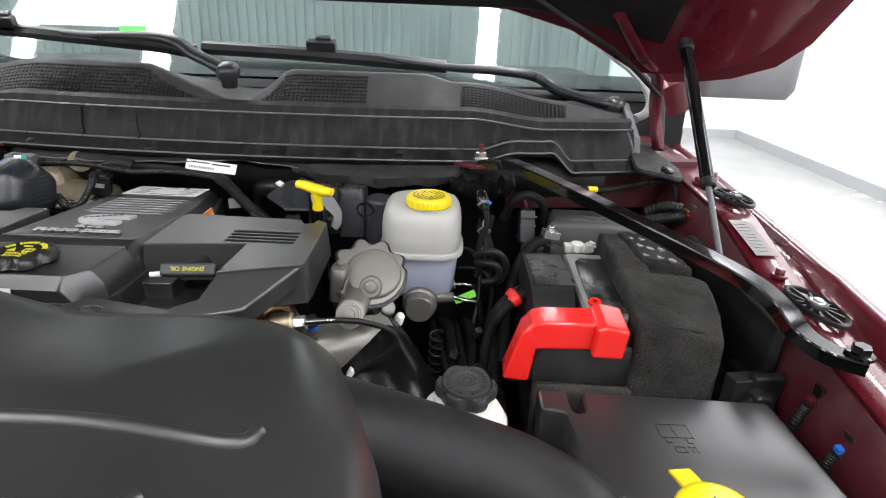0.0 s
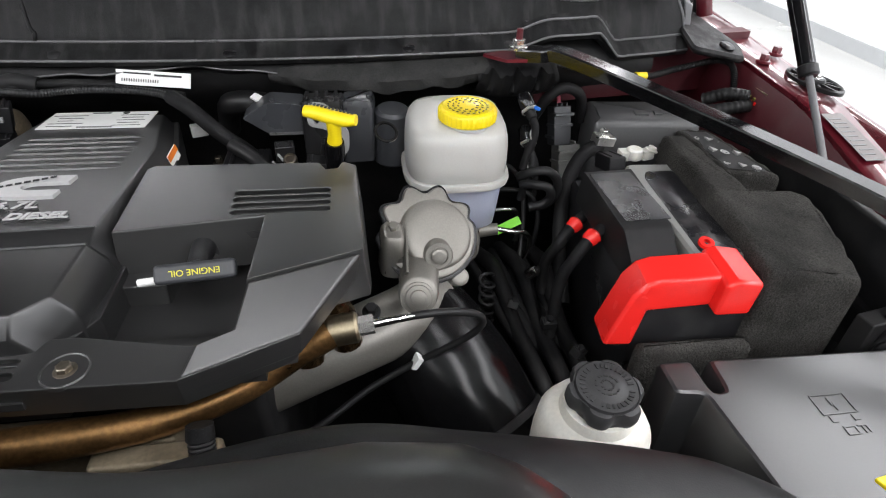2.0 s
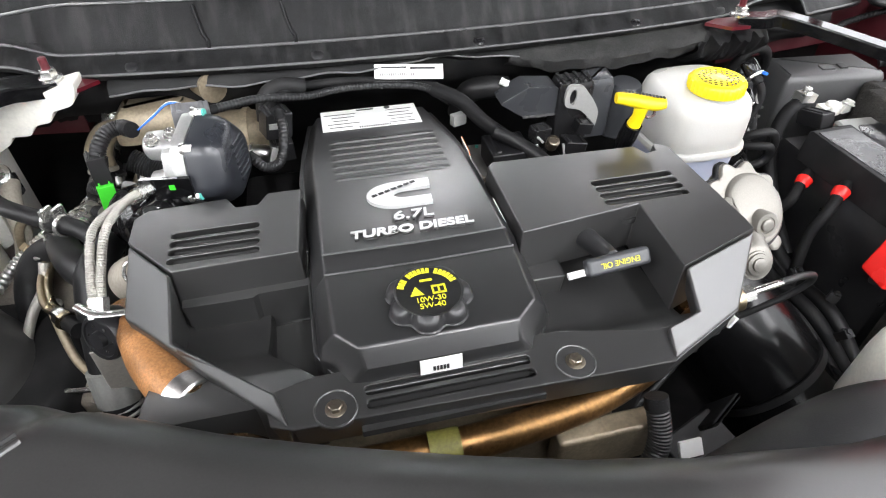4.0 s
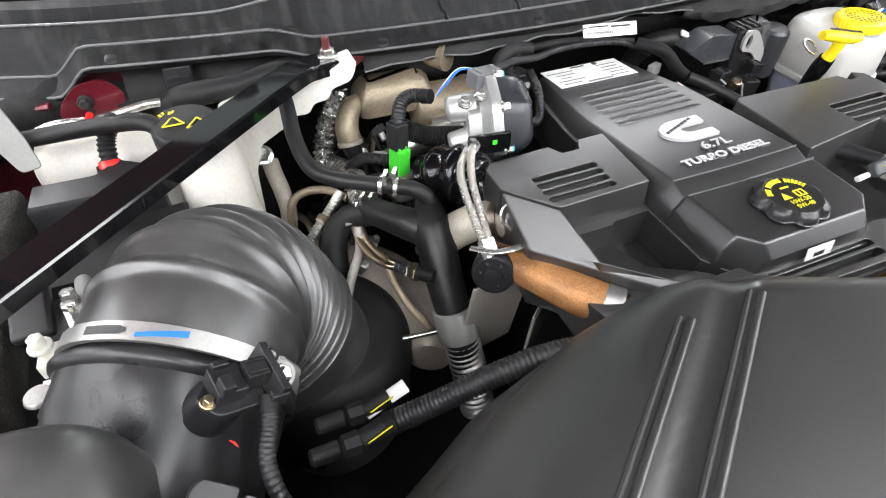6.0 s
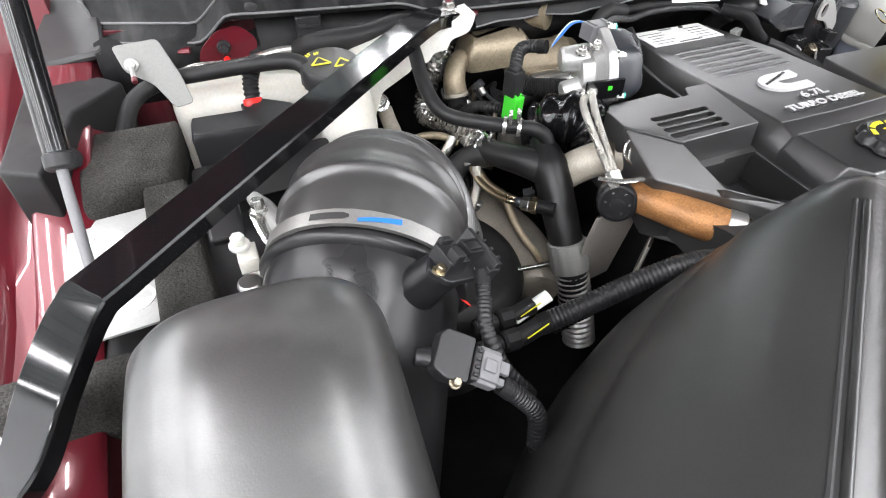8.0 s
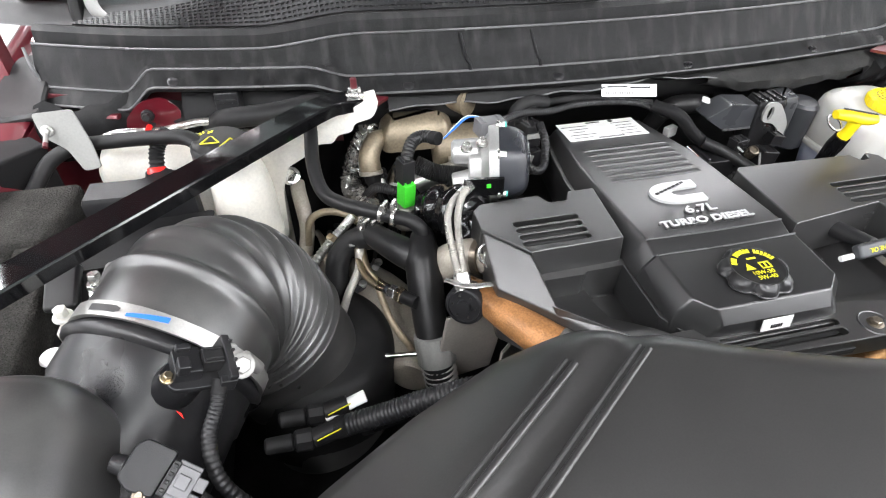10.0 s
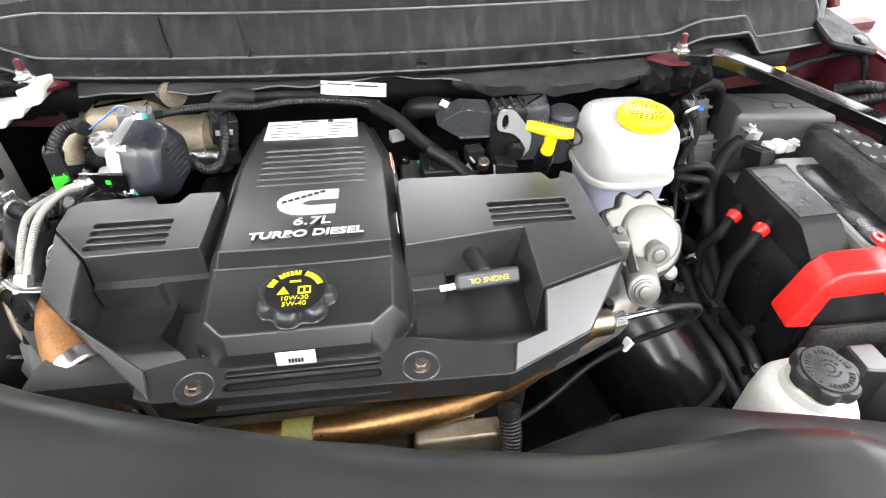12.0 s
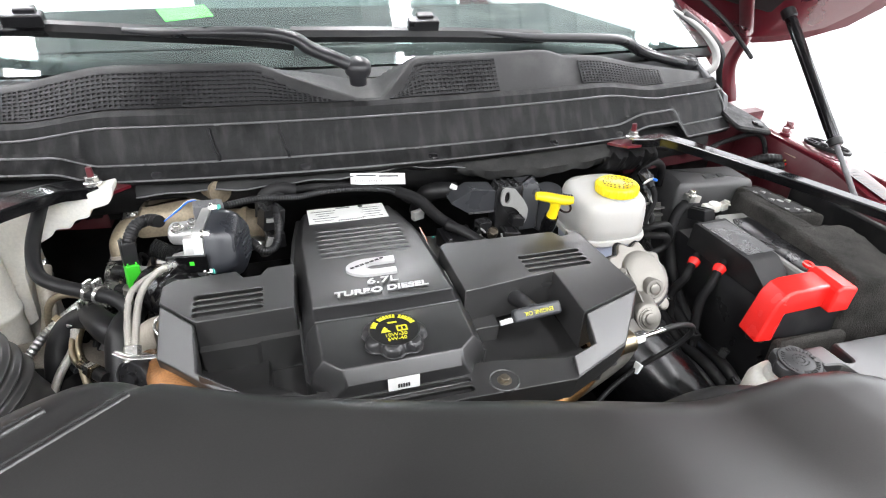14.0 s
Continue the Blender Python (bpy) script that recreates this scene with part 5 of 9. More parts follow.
for c, s in (((0.603, -0.405), (0.032, 0.0014)), ((0.603, -0.424), (0.032, 0.0014)), ((0.5876, -0.4145), (0.0014, 0.019)), ((0.6184, -0.4145), (0.0014, 0.019)), ((0.6015, -0.412), (0.0016, 0.008)), ((0.6035, -0.417), (0.0016, 0.008)), ((0.593, -0.429), (0.005, 0.006)), ((0.613, -0.429), (0.005, 0.006)),
             ((0.601, -0.437), (0.011, 0.0014)), ((0.601, -0.444), (0.011, 0.0014)), ((0.5962, -0.4405), (0.0014, 0.007)), ((0.6058, -0.4405), (0.0014, 0.007)), ((0.612, -0.437), (0.008, 0.0014)), ((0.612, -0.4405), (0.0014, 0.007)), ((0.616, -0.4405), (0.0014, 0.007))):
    box(bm, (c[0] - 0.016, c[1] - 0.014, fz(*c) + 0.0001), (s[0], s[1], 0.0008))
part("moulded_symbol", bm, M_LID, lid, smooth=0)


# ---- braces from cowl to fenders ----
def brace(side, pts):
    th = thing("tower_brace", "gloss black steel brace bolted from cowl to fender", "brace", pts[0], group="engine bay braces")
    bm = B()
    line = spline(pts, 8)
    rings = []
    for i, p in enumerate(line):
        t = (line[min(i + 1, len(line) - 1)] - line[max(i - 1, 0)]).normalized()
        w = Vector((t.y, -t.x, 0)).normalized()
        up = w.cross(t)
        if up.z < 0:
            up = -up
        hw = 0.0172 if side < 0 else 0.0116
        prof = ((-1, -0.010), (-1, 0.0025), (-0.93, 0.0042), (-0.90, 0.0045), (0.90, 0.0045), (0.93, 0.0042), (1, 0.0025), (1, -0.010), (0.9, -0.003), (-0.9, -0.003))
        rings.append([p + w * (a * hw) + up * b for a, b in prof])
    ring_skin(bm, rings)
    part("bar", bm, M_GLOSS, th, smooth=14)
    e = Vector(pts[-2]) * 0.25 + Vector(pts[-1]) * 0.75
    part("fender_bolt", hexbolt(B(), e + Vector((0, 0, 0.004)), (0, 0, 1), 0.009, 0.012), M_GLOSS, th)
    # stud and plate at the cowl
    s0 = Vector(pts[0])
    bm = B()
    prism(bm, [(s0.x - 0.042 * side, s0.y + 0.006), (s0.x - 0.018 * side, s0.y - 0.018), (s0.x + 0.012 * side, s0.y - 0.018), (s0.x + 0.03 * side, s0.y + 0.016), (s0.x - 0.02 * side, s0.y + 0.016)][::side], 1.2215, 1.2255)
    part("cowl_plate", bm, M_RED_PAINT, th, "maroon cowl plate", smooth=0)
    part("nut", hexbolt(B(), s0 + Vector((0, 0, 0.003)), (0, 0, 1), 0.0080, 0.012), M_BRIGHT, th, "white zinc nut")
    part("stud", cyl(B(), s0 + Vector((0, 0, 0.008)), s0 + Vector((0, 0, 0.027)), 0.0044, 0.0040, 12, 0.001), M_RED_DULL, th, "stud with red thread paint")


brace(1, [(0.403, 0.0, 1.230), (0.428, -0.015, 1.233), (0.455, -0.036, 1.236), (0.552, -0.153, 1.218), (0.647, -0.269, 1.197), (0.687, -0.328, 1.186), (0.705, -0.356, 1.173), (0.716, -0.383, 1.157), (0.734, -0.403, 1.149), (0.760, -0.417, 1.147)])
brace(-1, [(-0.403, 0.0, 1.230), (-0.428, -0.015, 1.235), (-0.462, -0.046, 1.240), (-0.60, -0.171, 1.237), (-0.76, -0.318, 1.233), (-0.785, -0.342, 1.230), (-0.812, -0.378, 1.205), (-0.835, -0.402, 1.175), (-0.860, -0.415, 1.158), (-0.89, -0.43, 1.150)])


# ---- hood struts ----
def strut(side, low, high):
    th = thing("hood_strut", "black gas strut holding the hood", "gas strut", low, group="hood struts")
    lo, hi = Vector(low), Vector(high)
    mid = lo.lerp(hi, 0.31)
    part("rod", cyl(B(), lo, mid, 0.0042, seg=14), M_GREY_PL, th, "thin grey steel rod")
    part("cylinder", cyl(B(), mid, hi, 0.0095, seg=18, edge=0.002), M_GLOSS, th)
    part("sleeve", cyl(B(), mid - (hi - lo) * 0.02, mid + (hi - lo) * 0.02, 0.011, seg=18, edge=0.002), M_PLASTIC, th)
    part("end_fitting", cyl(B(), hi - (hi - lo) * 0.04, hi + (hi - lo) * 0.02, 0.012, seg=14, edge=0.003), M_PLASTIC, th)


strut(1, (0.717, -0.184, 1.158), (0.712, 0.060, 1.415))
strut(-1, (-0.802, -0.262, 1.165), (-0.80, -0.04, 1.42))


# ---- small makers ----
def tube_thing(name, label, category, pts, r, mat, group="", ribs=0, rib=0.0, seg=14, piece="tube", steps=8):
    th = thing(name, label, category, pts[0], group)
    bm = B()
    sweep(bm, pts, r, seg=seg, ribs=ribs, rib=rib, steps=steps)
    part(piece, bm, mat, th, smooth=60)
    return th


def conduit(pts, r, label, group="corrugated cable conduits", pitch=0.0042):
    L = sum((Vector(a) - Vector(b)).length for a, b in zip(pts, pts[1:]))
    th = tube_thing("cable_conduit", label, "cable", pts, r, M_PLASTIC, group, ribs=int(L / pitch * 1.2), rib=r * 0.055, seg=12, piece="sleeve")
    for a, b in ((pts[0], pts[1]), (pts[-1], pts[-2])):
        a, v = Vector(a), (Vector(b) - Vector(a)).normalized()
        part("end_wrap", cyl(B(), a - v * 0.001, a + v * 0.009, r * 1.04, r * 1.09, 14), M_LOOM, th, "black tape wrap")
    return th


def plug(parent, name, c, size, rot, mat, label="", ridges=0):
    bm = B()
    box(bm, (0, 0, 0), size)
    for k in range(ridges):
        box(bm, (size[0] * (-0.3 + 0.6 * k / max(1, ridges - 1)), 0, size[2] * 0.52), (size[0] * 0.12, size[1] * 0.8, size[2] * 0.14))
    ob = part(name, bm, mat, parent, label, smooth=30, bevel=min(size) * 0.12)
    ob.matrix_world = pose(*c, *rot)
    return ob


def band(parent, name, c, axis, r, w, mat, label="", thick=0.0015):
    bm = B()
    a = Vector(axis).normalized()
    revolve(bm, Vector(c) - a * w / 2, a, [(r - thick, 0), (r + thick, 0), (r + thick, w), (r - thick, w)], 36, cap0=False, cap1=False)
    return part(name, bm, mat, parent, label)


# ---- passenger side: intake elbow and air box ----
el = thing("intake_elbow", "black ribbed rubber intake elbow with a steel clamp", "intake hose", (-0.6, -0.3, 1.1))
EL = [(-0.600, -0.310, 1.159), (-0.588, -0.285, 1.166), (-0.576, -0.259, 1.164), (-0.563, -0.237, 1.148), (-0.550, -0.222, 1.120), (-0.537, -0.214, 1.082), (-0.522, -0.213, 1.038), (-0.508, -0.217, 0.985), (-0.49, -0.225, 0.90)]
bm = B()
line = spline(EL, 40)
RIBS = ((0.150, 0.0050, 0.016), (0.235, 0.0055, 0.016), (0.305, 0.0055, 0.0125), (0.360, 0.0074, 0.0115), (0.412, 0.0074, 0.0110), (0.462, 0.0074, 0.0105), (0.511, 0.0074, 0.0105), (0.560, 0.0074, 0.0105), (0.609, 0.0074, 0.0105), (0.660, 0.0074, 0.0110))
n = len(line)
u = basis(line[1] - line[0])[0]
rings = []
for i, p in enumerate(line):
    t = (line[min(i + 1, n - 1)] - line[max(i - 1, 0)]).normalized()
    u = (u - t * u.dot(t)).normalized()
    v = t.cross(u)
    f = i / (n - 1)
    r = 0.0785 - 0.004 * smooth_step(0.0, 0.4, f)
    for at, amp, wide in RIBS:
        r += amp * math.exp(-((f - at) / wide) ** 2)
    r += 0.002 * smooth_step(0.72, 0.76, f)
    rings.append([p + u * (r * math.cos(2 * math.pi * k / 56)) + v * (r * math.sin(2 * math.pi * k / 56)) for k in range(56)])
ring_skin(bm, rings)
part("elbow", bm, M_INTAKE, el, smooth=60)
ax = Vector((-0.432, -0.860, -0.270)).normalized()
cc = Vector((-0.600, -0.310, 1.159))
band(el, "clamp", cc, ax, 0.0805, 0.0125, M_CLAMP, "bright steel band clamp", 0.002)
uu, vv, aa = basis(ax)


def on_clamp(deg, off, r=0.0830):
    d = radians(deg)
    return cc + (uu * math.cos(d) + vv * math.sin(d)) * r + aa * off


bm = B()
ring_skin(bm, [[on_clamp(65 + 2.4 * k, -0.004 + 0.0006 * k), on_clamp(65 + 2.4 * k, 0.0005 + 0.0004 * k)] for k in range(10)], closed=False)
part("paint_mark", bm, M_BLUE, el, "blue paint mark on the clamp")
bm = B()
ring_skin(bm, [[on_clamp(91 + 3 * k, -0.0028 * (1 if k > 0 else 0.4)), on_clamp(91 + 3 * k, 0.0028 * (1 if k > 0 else 0.4))] for k in range(8)], closed=False)
part("clamp_slot", bm, M_INK_SHADE, el, "dark slot in the clamp band")
part("clamp_screw", cyl(B(), on_clamp(24, 0.0, 0.088), on_clamp(10, 0.0, 0.088), 0.0060, 0.0055, 10, 0.001), M_CLAMP, el, "steel clamp screw")
bm = B()
revolve(bm, cc, ax, [(0.074, 0), (0.0765, 0.009), (0.0825, 0.0105), (0.0838, 0.014), (0.0825, 0.0175), (0.0775, 0.020), (0.0770, 0.046), (0.0750, 0.0485), (0.0745, 0.12), (0.0745, 0.20), (0.06, 0.26)], 72)
part("inlet_tube", bm, M_PLASTIC, el, "black inlet tube", smooth=50)

abox = thing("air_box", "black air filter housing with a large rounded top", "air box", (-0.68, -0.6, 1.0))
bm = B()
rings = []
for k in range(30):
    y = -0.384 - 0.022 * max(0, k - 4) - (0.0, 0.002, 0.006, 0.012, 0.020)[min(k, 4)]
    f = (0.62, 0.78, 0.89, 0.96, 1.0)[min(k, 4)]
    sd = max(0.0, -0.42 - y)
    fall = 0.75 * sd * sd / (sd + 0.12)
    ring = []
    for j in range(33):
        a = math.pi * j / 32
        ca, sa = math.cos(a), math.sin(a)
        ex_ = math.copysign(abs(ca) ** 0.6, ca)
        ez_ = abs(sa) ** 0.55
        ring.append((-0.682 + 0.080 * f * ex_ - 0.004 * k / 3, y - 0.002, 1.14 + (0.125 - fall) * (0.3 + 0.7 * f) * ez_))
    ring = [(ring[0][0], y, 0.9)] + ring + [(ring[-1][0], y, 0.9)]
    rings.append(ring)
ring_skin(bm, rings)
part("housing", bm, M_INTAKE, abox, smooth=60)
part("lower_box", box(B(), (-0.66, -0.78, 1.0), (0.30, 0.42, 0.22)), M_PLASTIC, abox, bevel=0.01)
bm = B()
for k in range(4):
    sweep(bm, [(-0.80, -0.50 - 0.03 * k, 1.08), (-0.785, -0.51 - 0.03 * k, 1.12), (-0.765, -0.53 - 0.03 * k, 1.14)], 0.002, seg=6)
part("seal_ribs", bm, M_STEEL, abox)

# sensors on the inlet tube
maf = thing("air_sensor", "black sensor plug on the intake tube", "sensor", (-0.56, -0.39, 1.2))
MF = pose(-0.556, -0.388, 1.230, 12, 24, 18)


def placed(parent, name, bm, mat, m, label="", bevel=0.0012):
    ob = part(name, bm, mat, parent, label, smooth=30, bevel=bevel)
    ob.matrix_world = m
    return ob


bm = B()
prism(bm, round_loop([(-0.024, -0.002), (-0.015, -0.016), (0.012, -0.016), (0.017, -0.006), (0.010, 0.015), (-0.008, 0.015)], 0.004, 3), -0.008, -0.003)
part("pedestal", cyl(B(), (-0.590, -0.372, 1.185), (-0.560, -0.387, 1.224), 0.018, 0.0145, 24, 0.002), M_PLASTIC, maf)
base = placed(maf, "sensor_base", bm, M_PLASTIC, MF)
bm = B()
box(bm, (-0.006, 0.000, 0.002), (0.018, 0.020, 0.012))
box(bm, (-0.010, -0.006, 0.010), (0.008, 0.010, 0.010))
box(bm, (-0.008, 0.009, 0.008), (0.010, 0.005, 0.008))
placed(maf, "sensor_body", bm, M_PLASTIC, MF)
bm = B()
box(bm, (0.010, 0.000, 0.006), (0.014, 0.013, 0.012))
for dy in (-0.004, 0.004):
    box(bm, (0.010, dy, 0.0128), (0.012, 0.0016, 0.002))
placed(maf, "plug_body", bm, M_DARK, MF)
bm = B()
box(bm, (0.0195, -0.002, 0.004), (0.006, 0.036, 0.016), (0, 12, 0))
for dy in (-0.014, -0.006, 0.002, 0.010):
    box(bm, (0.0225, dy, 0.0065), (0.0030, 0.0020, 0.014), (0, 12, 0))
box(bm, (0.018, -0.018, 0.002), (0.011, 0.006, 0.011))
placed(maf, "plug_head", bm, M_PLASTIC, MF)
part("pale_bolt", hexbolt(B(), (-0.533, -0.366, 1.196), (0.35, -0.55, 0.75), 0.0068, 0.008), M_CLAMP, maf, "pale zinc bolt")
part("bolt_sleeve", cyl(B(), (-0.538, -0.358, 1.184), (-0.533, -0.366, 1.196), 0.0075, 0.0075, 20, 0.001), M_CLAMP, maf, "pale zinc sleeve")
placed(maf, "lock_pin", cyl(B(), (0.030, 0.012, -0.002), (0.030, 0.016, -0.004), 0.0035, 0.003, 12), M_LGREY_PL, MF, "small grey pin")
placed(maf, "screw", hexbolt(B(), (-0.018, -0.006, -0.003), (0, 0, 1), 0.0032, 0.006), M_BRASS, MF, "brass screw", 0)
conduit([(-0.540, -0.398, 1.222), (-0.544, -0.412, 1.212), (-0.550, -0.430, 1.203), (-0.546, -0.450, 1.185), (-0.53, -0.462, 1.16)], 0.0050, "black corrugated sensor cable")
mp = thing("pressure_sensor", "dark pressure sensor with a grey plug", "sensor", (-0.59, -0.45, 1.2))
MP = pose(-0.582, -0.449, 1.211, 18, 28, -26) @ Matrix.Diagonal((0.84, 0.84, 0.84, 1))
bm = B()
prism(bm, round_loop([(-0.017, -0.014), (-0.006, -0.019), (0.013, -0.017), (0.013, 0.019), (-0.012, 0.019), (-0.017, 0.012)], 0.003, 3), -0.004, 0.008, top_inset=0.001)
placed(mp, "sensor_body", bm, M_PLASTIC, MP, "dark sensor case")
placed(mp, "nose", cyl(B(), (-0.014, -0.004, -0.004), (-0.026, -0.006, -0.008), 0.008, 0.007, 18, 0.001), M_PLASTIC, MP)
bm = B()
box(bm, (0.016, 0.0, 0.002), (0.006, 0.026, 0.015))
for k in range(4):
    box(bm, (0.016, -0.009 + 0.006 * k, 0.010), (0.004, 0.003, 0.003))
placed(mp, "black_collar", bm, M_PLASTIC, MP)
bm = B()
box(bm, (0.027, 0.001, 0.003), (0.016, 0.022, 0.014))
box(bm, (0.026, -0.011, 0.002), (0.018, 0.004, 0.011))
box(bm, (0.026, 0.013, 0.002), (0.018, 0.004, 0.011))
box(bm, (0.038, 0.004, 0.006), (0.010, 0.010, 0.006))
box(bm, (0.038, -0.006, 0.002), (0.008, 0.006, 0.008))
box(bm, (0.026, 0.001, 0.011), (0.010, 0.010, 0.003))
placed(mp, "sensor_plug", bm, M_GREY_PL, MP, "grey plug")
placed(mp, "screw", hexbolt(B(), (0.004, -0.018, 0.004), (0, 0, 1), 0.0034, 0.006), M_BOLT, MP, "dull screw", 0)
conduit([(-0.556, -0.466, 1.192), (-0.545, -0.474, 1.182), (-0.535, -0.480, 1.165), (-0.53, -0.48, 1.12)], 0.0062, "black corrugated sensor cable")
bm = B()
bm.faces.new([bm.verts.new(p) for p in ((-0.565, -0.421, 1.2282), (-0.5615, -0.423, 1.2265), (-0.560, -0.427, 1.225))])
part("red_mark", bm, M_RED_PL, mp, "small red paint dab", smooth=0)

# ---- coolant tank behind the brace ----
tank = thing("coolant_tank", "aged white translucent coolant tank with a black cap", "coolant tank", (-0.58, 0.0, 1.0))
bm = B()
molded(bm, round_loop([(-0.74, 0.10), (-0.735, 0.025), (-0.60, 0.005), (-0.53, 0.005), (-0.51, 0.03), (-0.52, 0.09), (-0.56, 0.12)], 0.02, 3), [(0.01, 0.85), (0, 0.9), (0, 1.14), (0.008, 1.160), (0.02, 1.168)], lambda x, y: 0.015 * math.sin(x * 40) * 0.4)
part("rear_chamber", bm, M_TANK, tank, "yellowed rear chamber", smooth=50)
bm = B()
revolve(bm, (-0.552, -0.052, 0.95), (0, 0, 1), [(0.034, 0), (0.036, 0.02), (0.036, 0.08), (0.0365, 0.135), (0.0385, 0.137), (0.0385, 0.142), (0.037, 0.144), (0.037, 0.185), (0.035, 0.212), (0.031, 0.230), (0.028, 0.238), (0.026, 0.258)], 40)
part("bottle", bm, M_TANK, tank, "rounded white bottle", smooth=50)
bm = B()
sheet = round_loop([(-0.530, 1.04), (-0.512, 1.05), (-0.508, 1.123), (-0.497, 1.156), (-0.460, 1.176), (-0.456, 1.184), (-0.437, 1.183), (-0.430, 1.194), (-0.412, 1.196), (-0.408, 1.207), (-0.386, 1.212), (-0.380, 1.221), (-0.376, 1.236), (-0.451, 1.220), (-0.489, 1.212), (-0.530, 1.20)], 0.005, 3)
ring_skin(bm, [[(x, y, z) for x, z in sheet] for y in (-0.022, -0.019, 0.006, 0.010)])
part("side_flange", bm, M_TANK, tank, "white moulded side flange", smooth=30, bevel=0.002)
bm = B()
revolve(bm, (-0.562, -0.058, 1.200), (0.02, -0.10, 1), [(0.030, 0), (0.033, 0.002), (0.033, 0.020), (0.030, 0.0235), (0.012, 0.024)], 40, lobes=20, lobe=0.001, span=(1, 2))
tcap = part("cap", bm, M_PLASTIC, tank, "black cap with yellow warning print", smooth=40)
bm = B()
for dx, dy in ((-0.010, 0.004), (0.012, -0.006)):
    ring = [(-0.562 + dx - 0.010, -0.0605 + dy - 0.008), (-0.562 + dx + 0.010, -0.0605 + dy - 0.008), (-0.562 + dx, -0.0605 + dy + 0.009)]
    for a, b in zip(ring, ring[1:] + ring[:1]):
        m = Vector(((a[0] + b[0]) / 2, (a[1] + b[1]) / 2, 1.2247))
        box(bm, m, (math.hypot(b[0] - a[0], b[1] - a[1]), 0.0018, 0.0008), (5.7, 0, math.degrees(math.atan2(b[1] - a[1], b[0] - a[0]))))
for i in range(6):
    box(bm, (-0.586 + 0.003 * i, -0.046 + 0.003 * i * (1 if i < 4 else 0.4), 1.2255), (0.0025, 0.005, 0.0008), (5.7, 0, 40 - 12 * i))
part("print", bm, M_YELLOW_INK, tcap, smooth=0)
part("level_pin", cyl(B(), (-0.585, -0.082, 1.196), (-0.585, -0.084, 1.206), 0.003), M_RED_PL, tank, "small red pin")
bm = B()
hexbolt(bm, (-0.497, -0.004, 1.132), (0, -0.7, 0.7), 0.0085, 0.012)
part("bolt", bm, M_BRIGHT, tank, "bright zinc bolt")
plug(tank, "bracket", (-0.496, 0.000, 1.116), (0.022, 0.010, 0.026), (0, 0, 0), M_PLASTIC)
tube_thing("tank_hose", "black rubber overflow hose with a blue mark", "hose", [(-0.785, -0.03, 1.165), (-0.768, 0.004, 1.185), (-0.735, 0.014, 1.197), (-0.689, 0.010, 1.201), (-0.63, -0.02, 1.215), (-0.595, -0.045, 1.222), (-0.582, -0.055, 1.205), (-0.580, -0.055, 1.18)], 0.0088, M_RUBBER)
mk = thing("hose_clip", "black clip with a blue mark round the hose", "clip", (-0.735, 0.014, 1.197))
band(mk, "clip_band", (-0.732, 0.0135, 1.1975), (1, 0.05, 0.15), 0.0098, 0.007, M_PLASTIC)
band(mk, "blue_band", (-0.722, 0.013, 1.1985), (1, 0, 0.1), 0.0094, 0.0030, M_BLUE, "blue paint band", 0.0006)
rh = thing("tank_branch_hose", "black corrugated hose with a red collar", "hose", (-0.65, 0.0, 1.16))
bm = B()
sweep(bm, [(-0.632, 0.012, 1.205), (-0.640, -0.002, 1.200), (-0.645, -0.012, 1.190), (-0.647, -0.024, 1.172)], 0.0085, seg=12, ribs=12, rib=0.0008)
part("tube", bm, M_RUBBER, rh)
part("collar", cyl(B(), (-0.647, -0.022, 1.178), (-0.647, -0.026, 1.171), 0.0105, 0.0115, 18, 0.001), M_RED_PL, rh, "red collar")
tube_thing("rear_pipe", "grey black bent pipe under the cowl", "pipe", [(-0.60, 0.09, 1.16), (-0.575, 0.045, 1.195), (-0.555, 0.025, 1.208), (-0.50, 0.02, 1.212), (-0.45, 0.03, 1.215), (-0.40, 0.06, 1.20)], 0.013, M_RUBBER)

# tank bracket plate
bp = thing("tank_bracket", "pale grey painted steel bracket plate", "bracket", (-0.74, 0.02, 1.15))
bm = B()
prism(bm, round_loop([(0, 0), (0.046, 0.004), (0.062, -0.034), (0.070, -0.064), (0.050, -0.068), (0.034, -0.042), (0.008, -0.026)], 0.005, 3), -0.0015, 0.0015)
pl = part("plate", bm, M_MIDGREY, bp, smooth=0, bevel=0.001)
pl.matrix_world = pose(-0.772, 0.025, 1.238, 62, 0, -8)
bm = B()
hexbolt(bm, (-0.757, 0.010, 1.222), (0, -0.9, 0.4), 0.0048, 0.007)
cyl(bm, (-0.757, 0.005, 1.222), (-0.757, -0.008, 1.215), 0.0026)
part("bolt", bm, M_CLAMP, bp, "zinc bolt")
part("bolt_tip", cyl(B(), (-0.757, -0.007, 1.2155), (-0.757, -0.012, 1.213), 0.0029), M_RED_DULL, bp, "red painted bolt end")

# relay block in front of the tank
rb = thing("relay_block", "black plastic relay block lid", "relay block", (-0.66, -0.08, 1.1))
bm = B()
molded(bm, round_loop([(-0.716, -0.090), (-0.600, -0.082), (-0.605, -0.040), (-0.640, -0.020), (-0.660, -0.045), (-0.715, -0.050)], 0.004, 2), [(0, 1.08), (0, 1.172), (0.003, 1.178)], lambda x, y: 0.10 * (x + 0.64) * -0.8)
part("lid", bm, M_PLASTIC, rb, smooth=35)
bm = B()
molded(bm, round_loop([(-0.722, -0.100), (-0.585, -0.09), (-0.585, -0.16), (-0.722, -0.165)], 0.004, 2), [(0, 1.05), (0, 1.148), (0.003, 1.152)])
part("base", bm, M_DARK, rb, smooth=35)
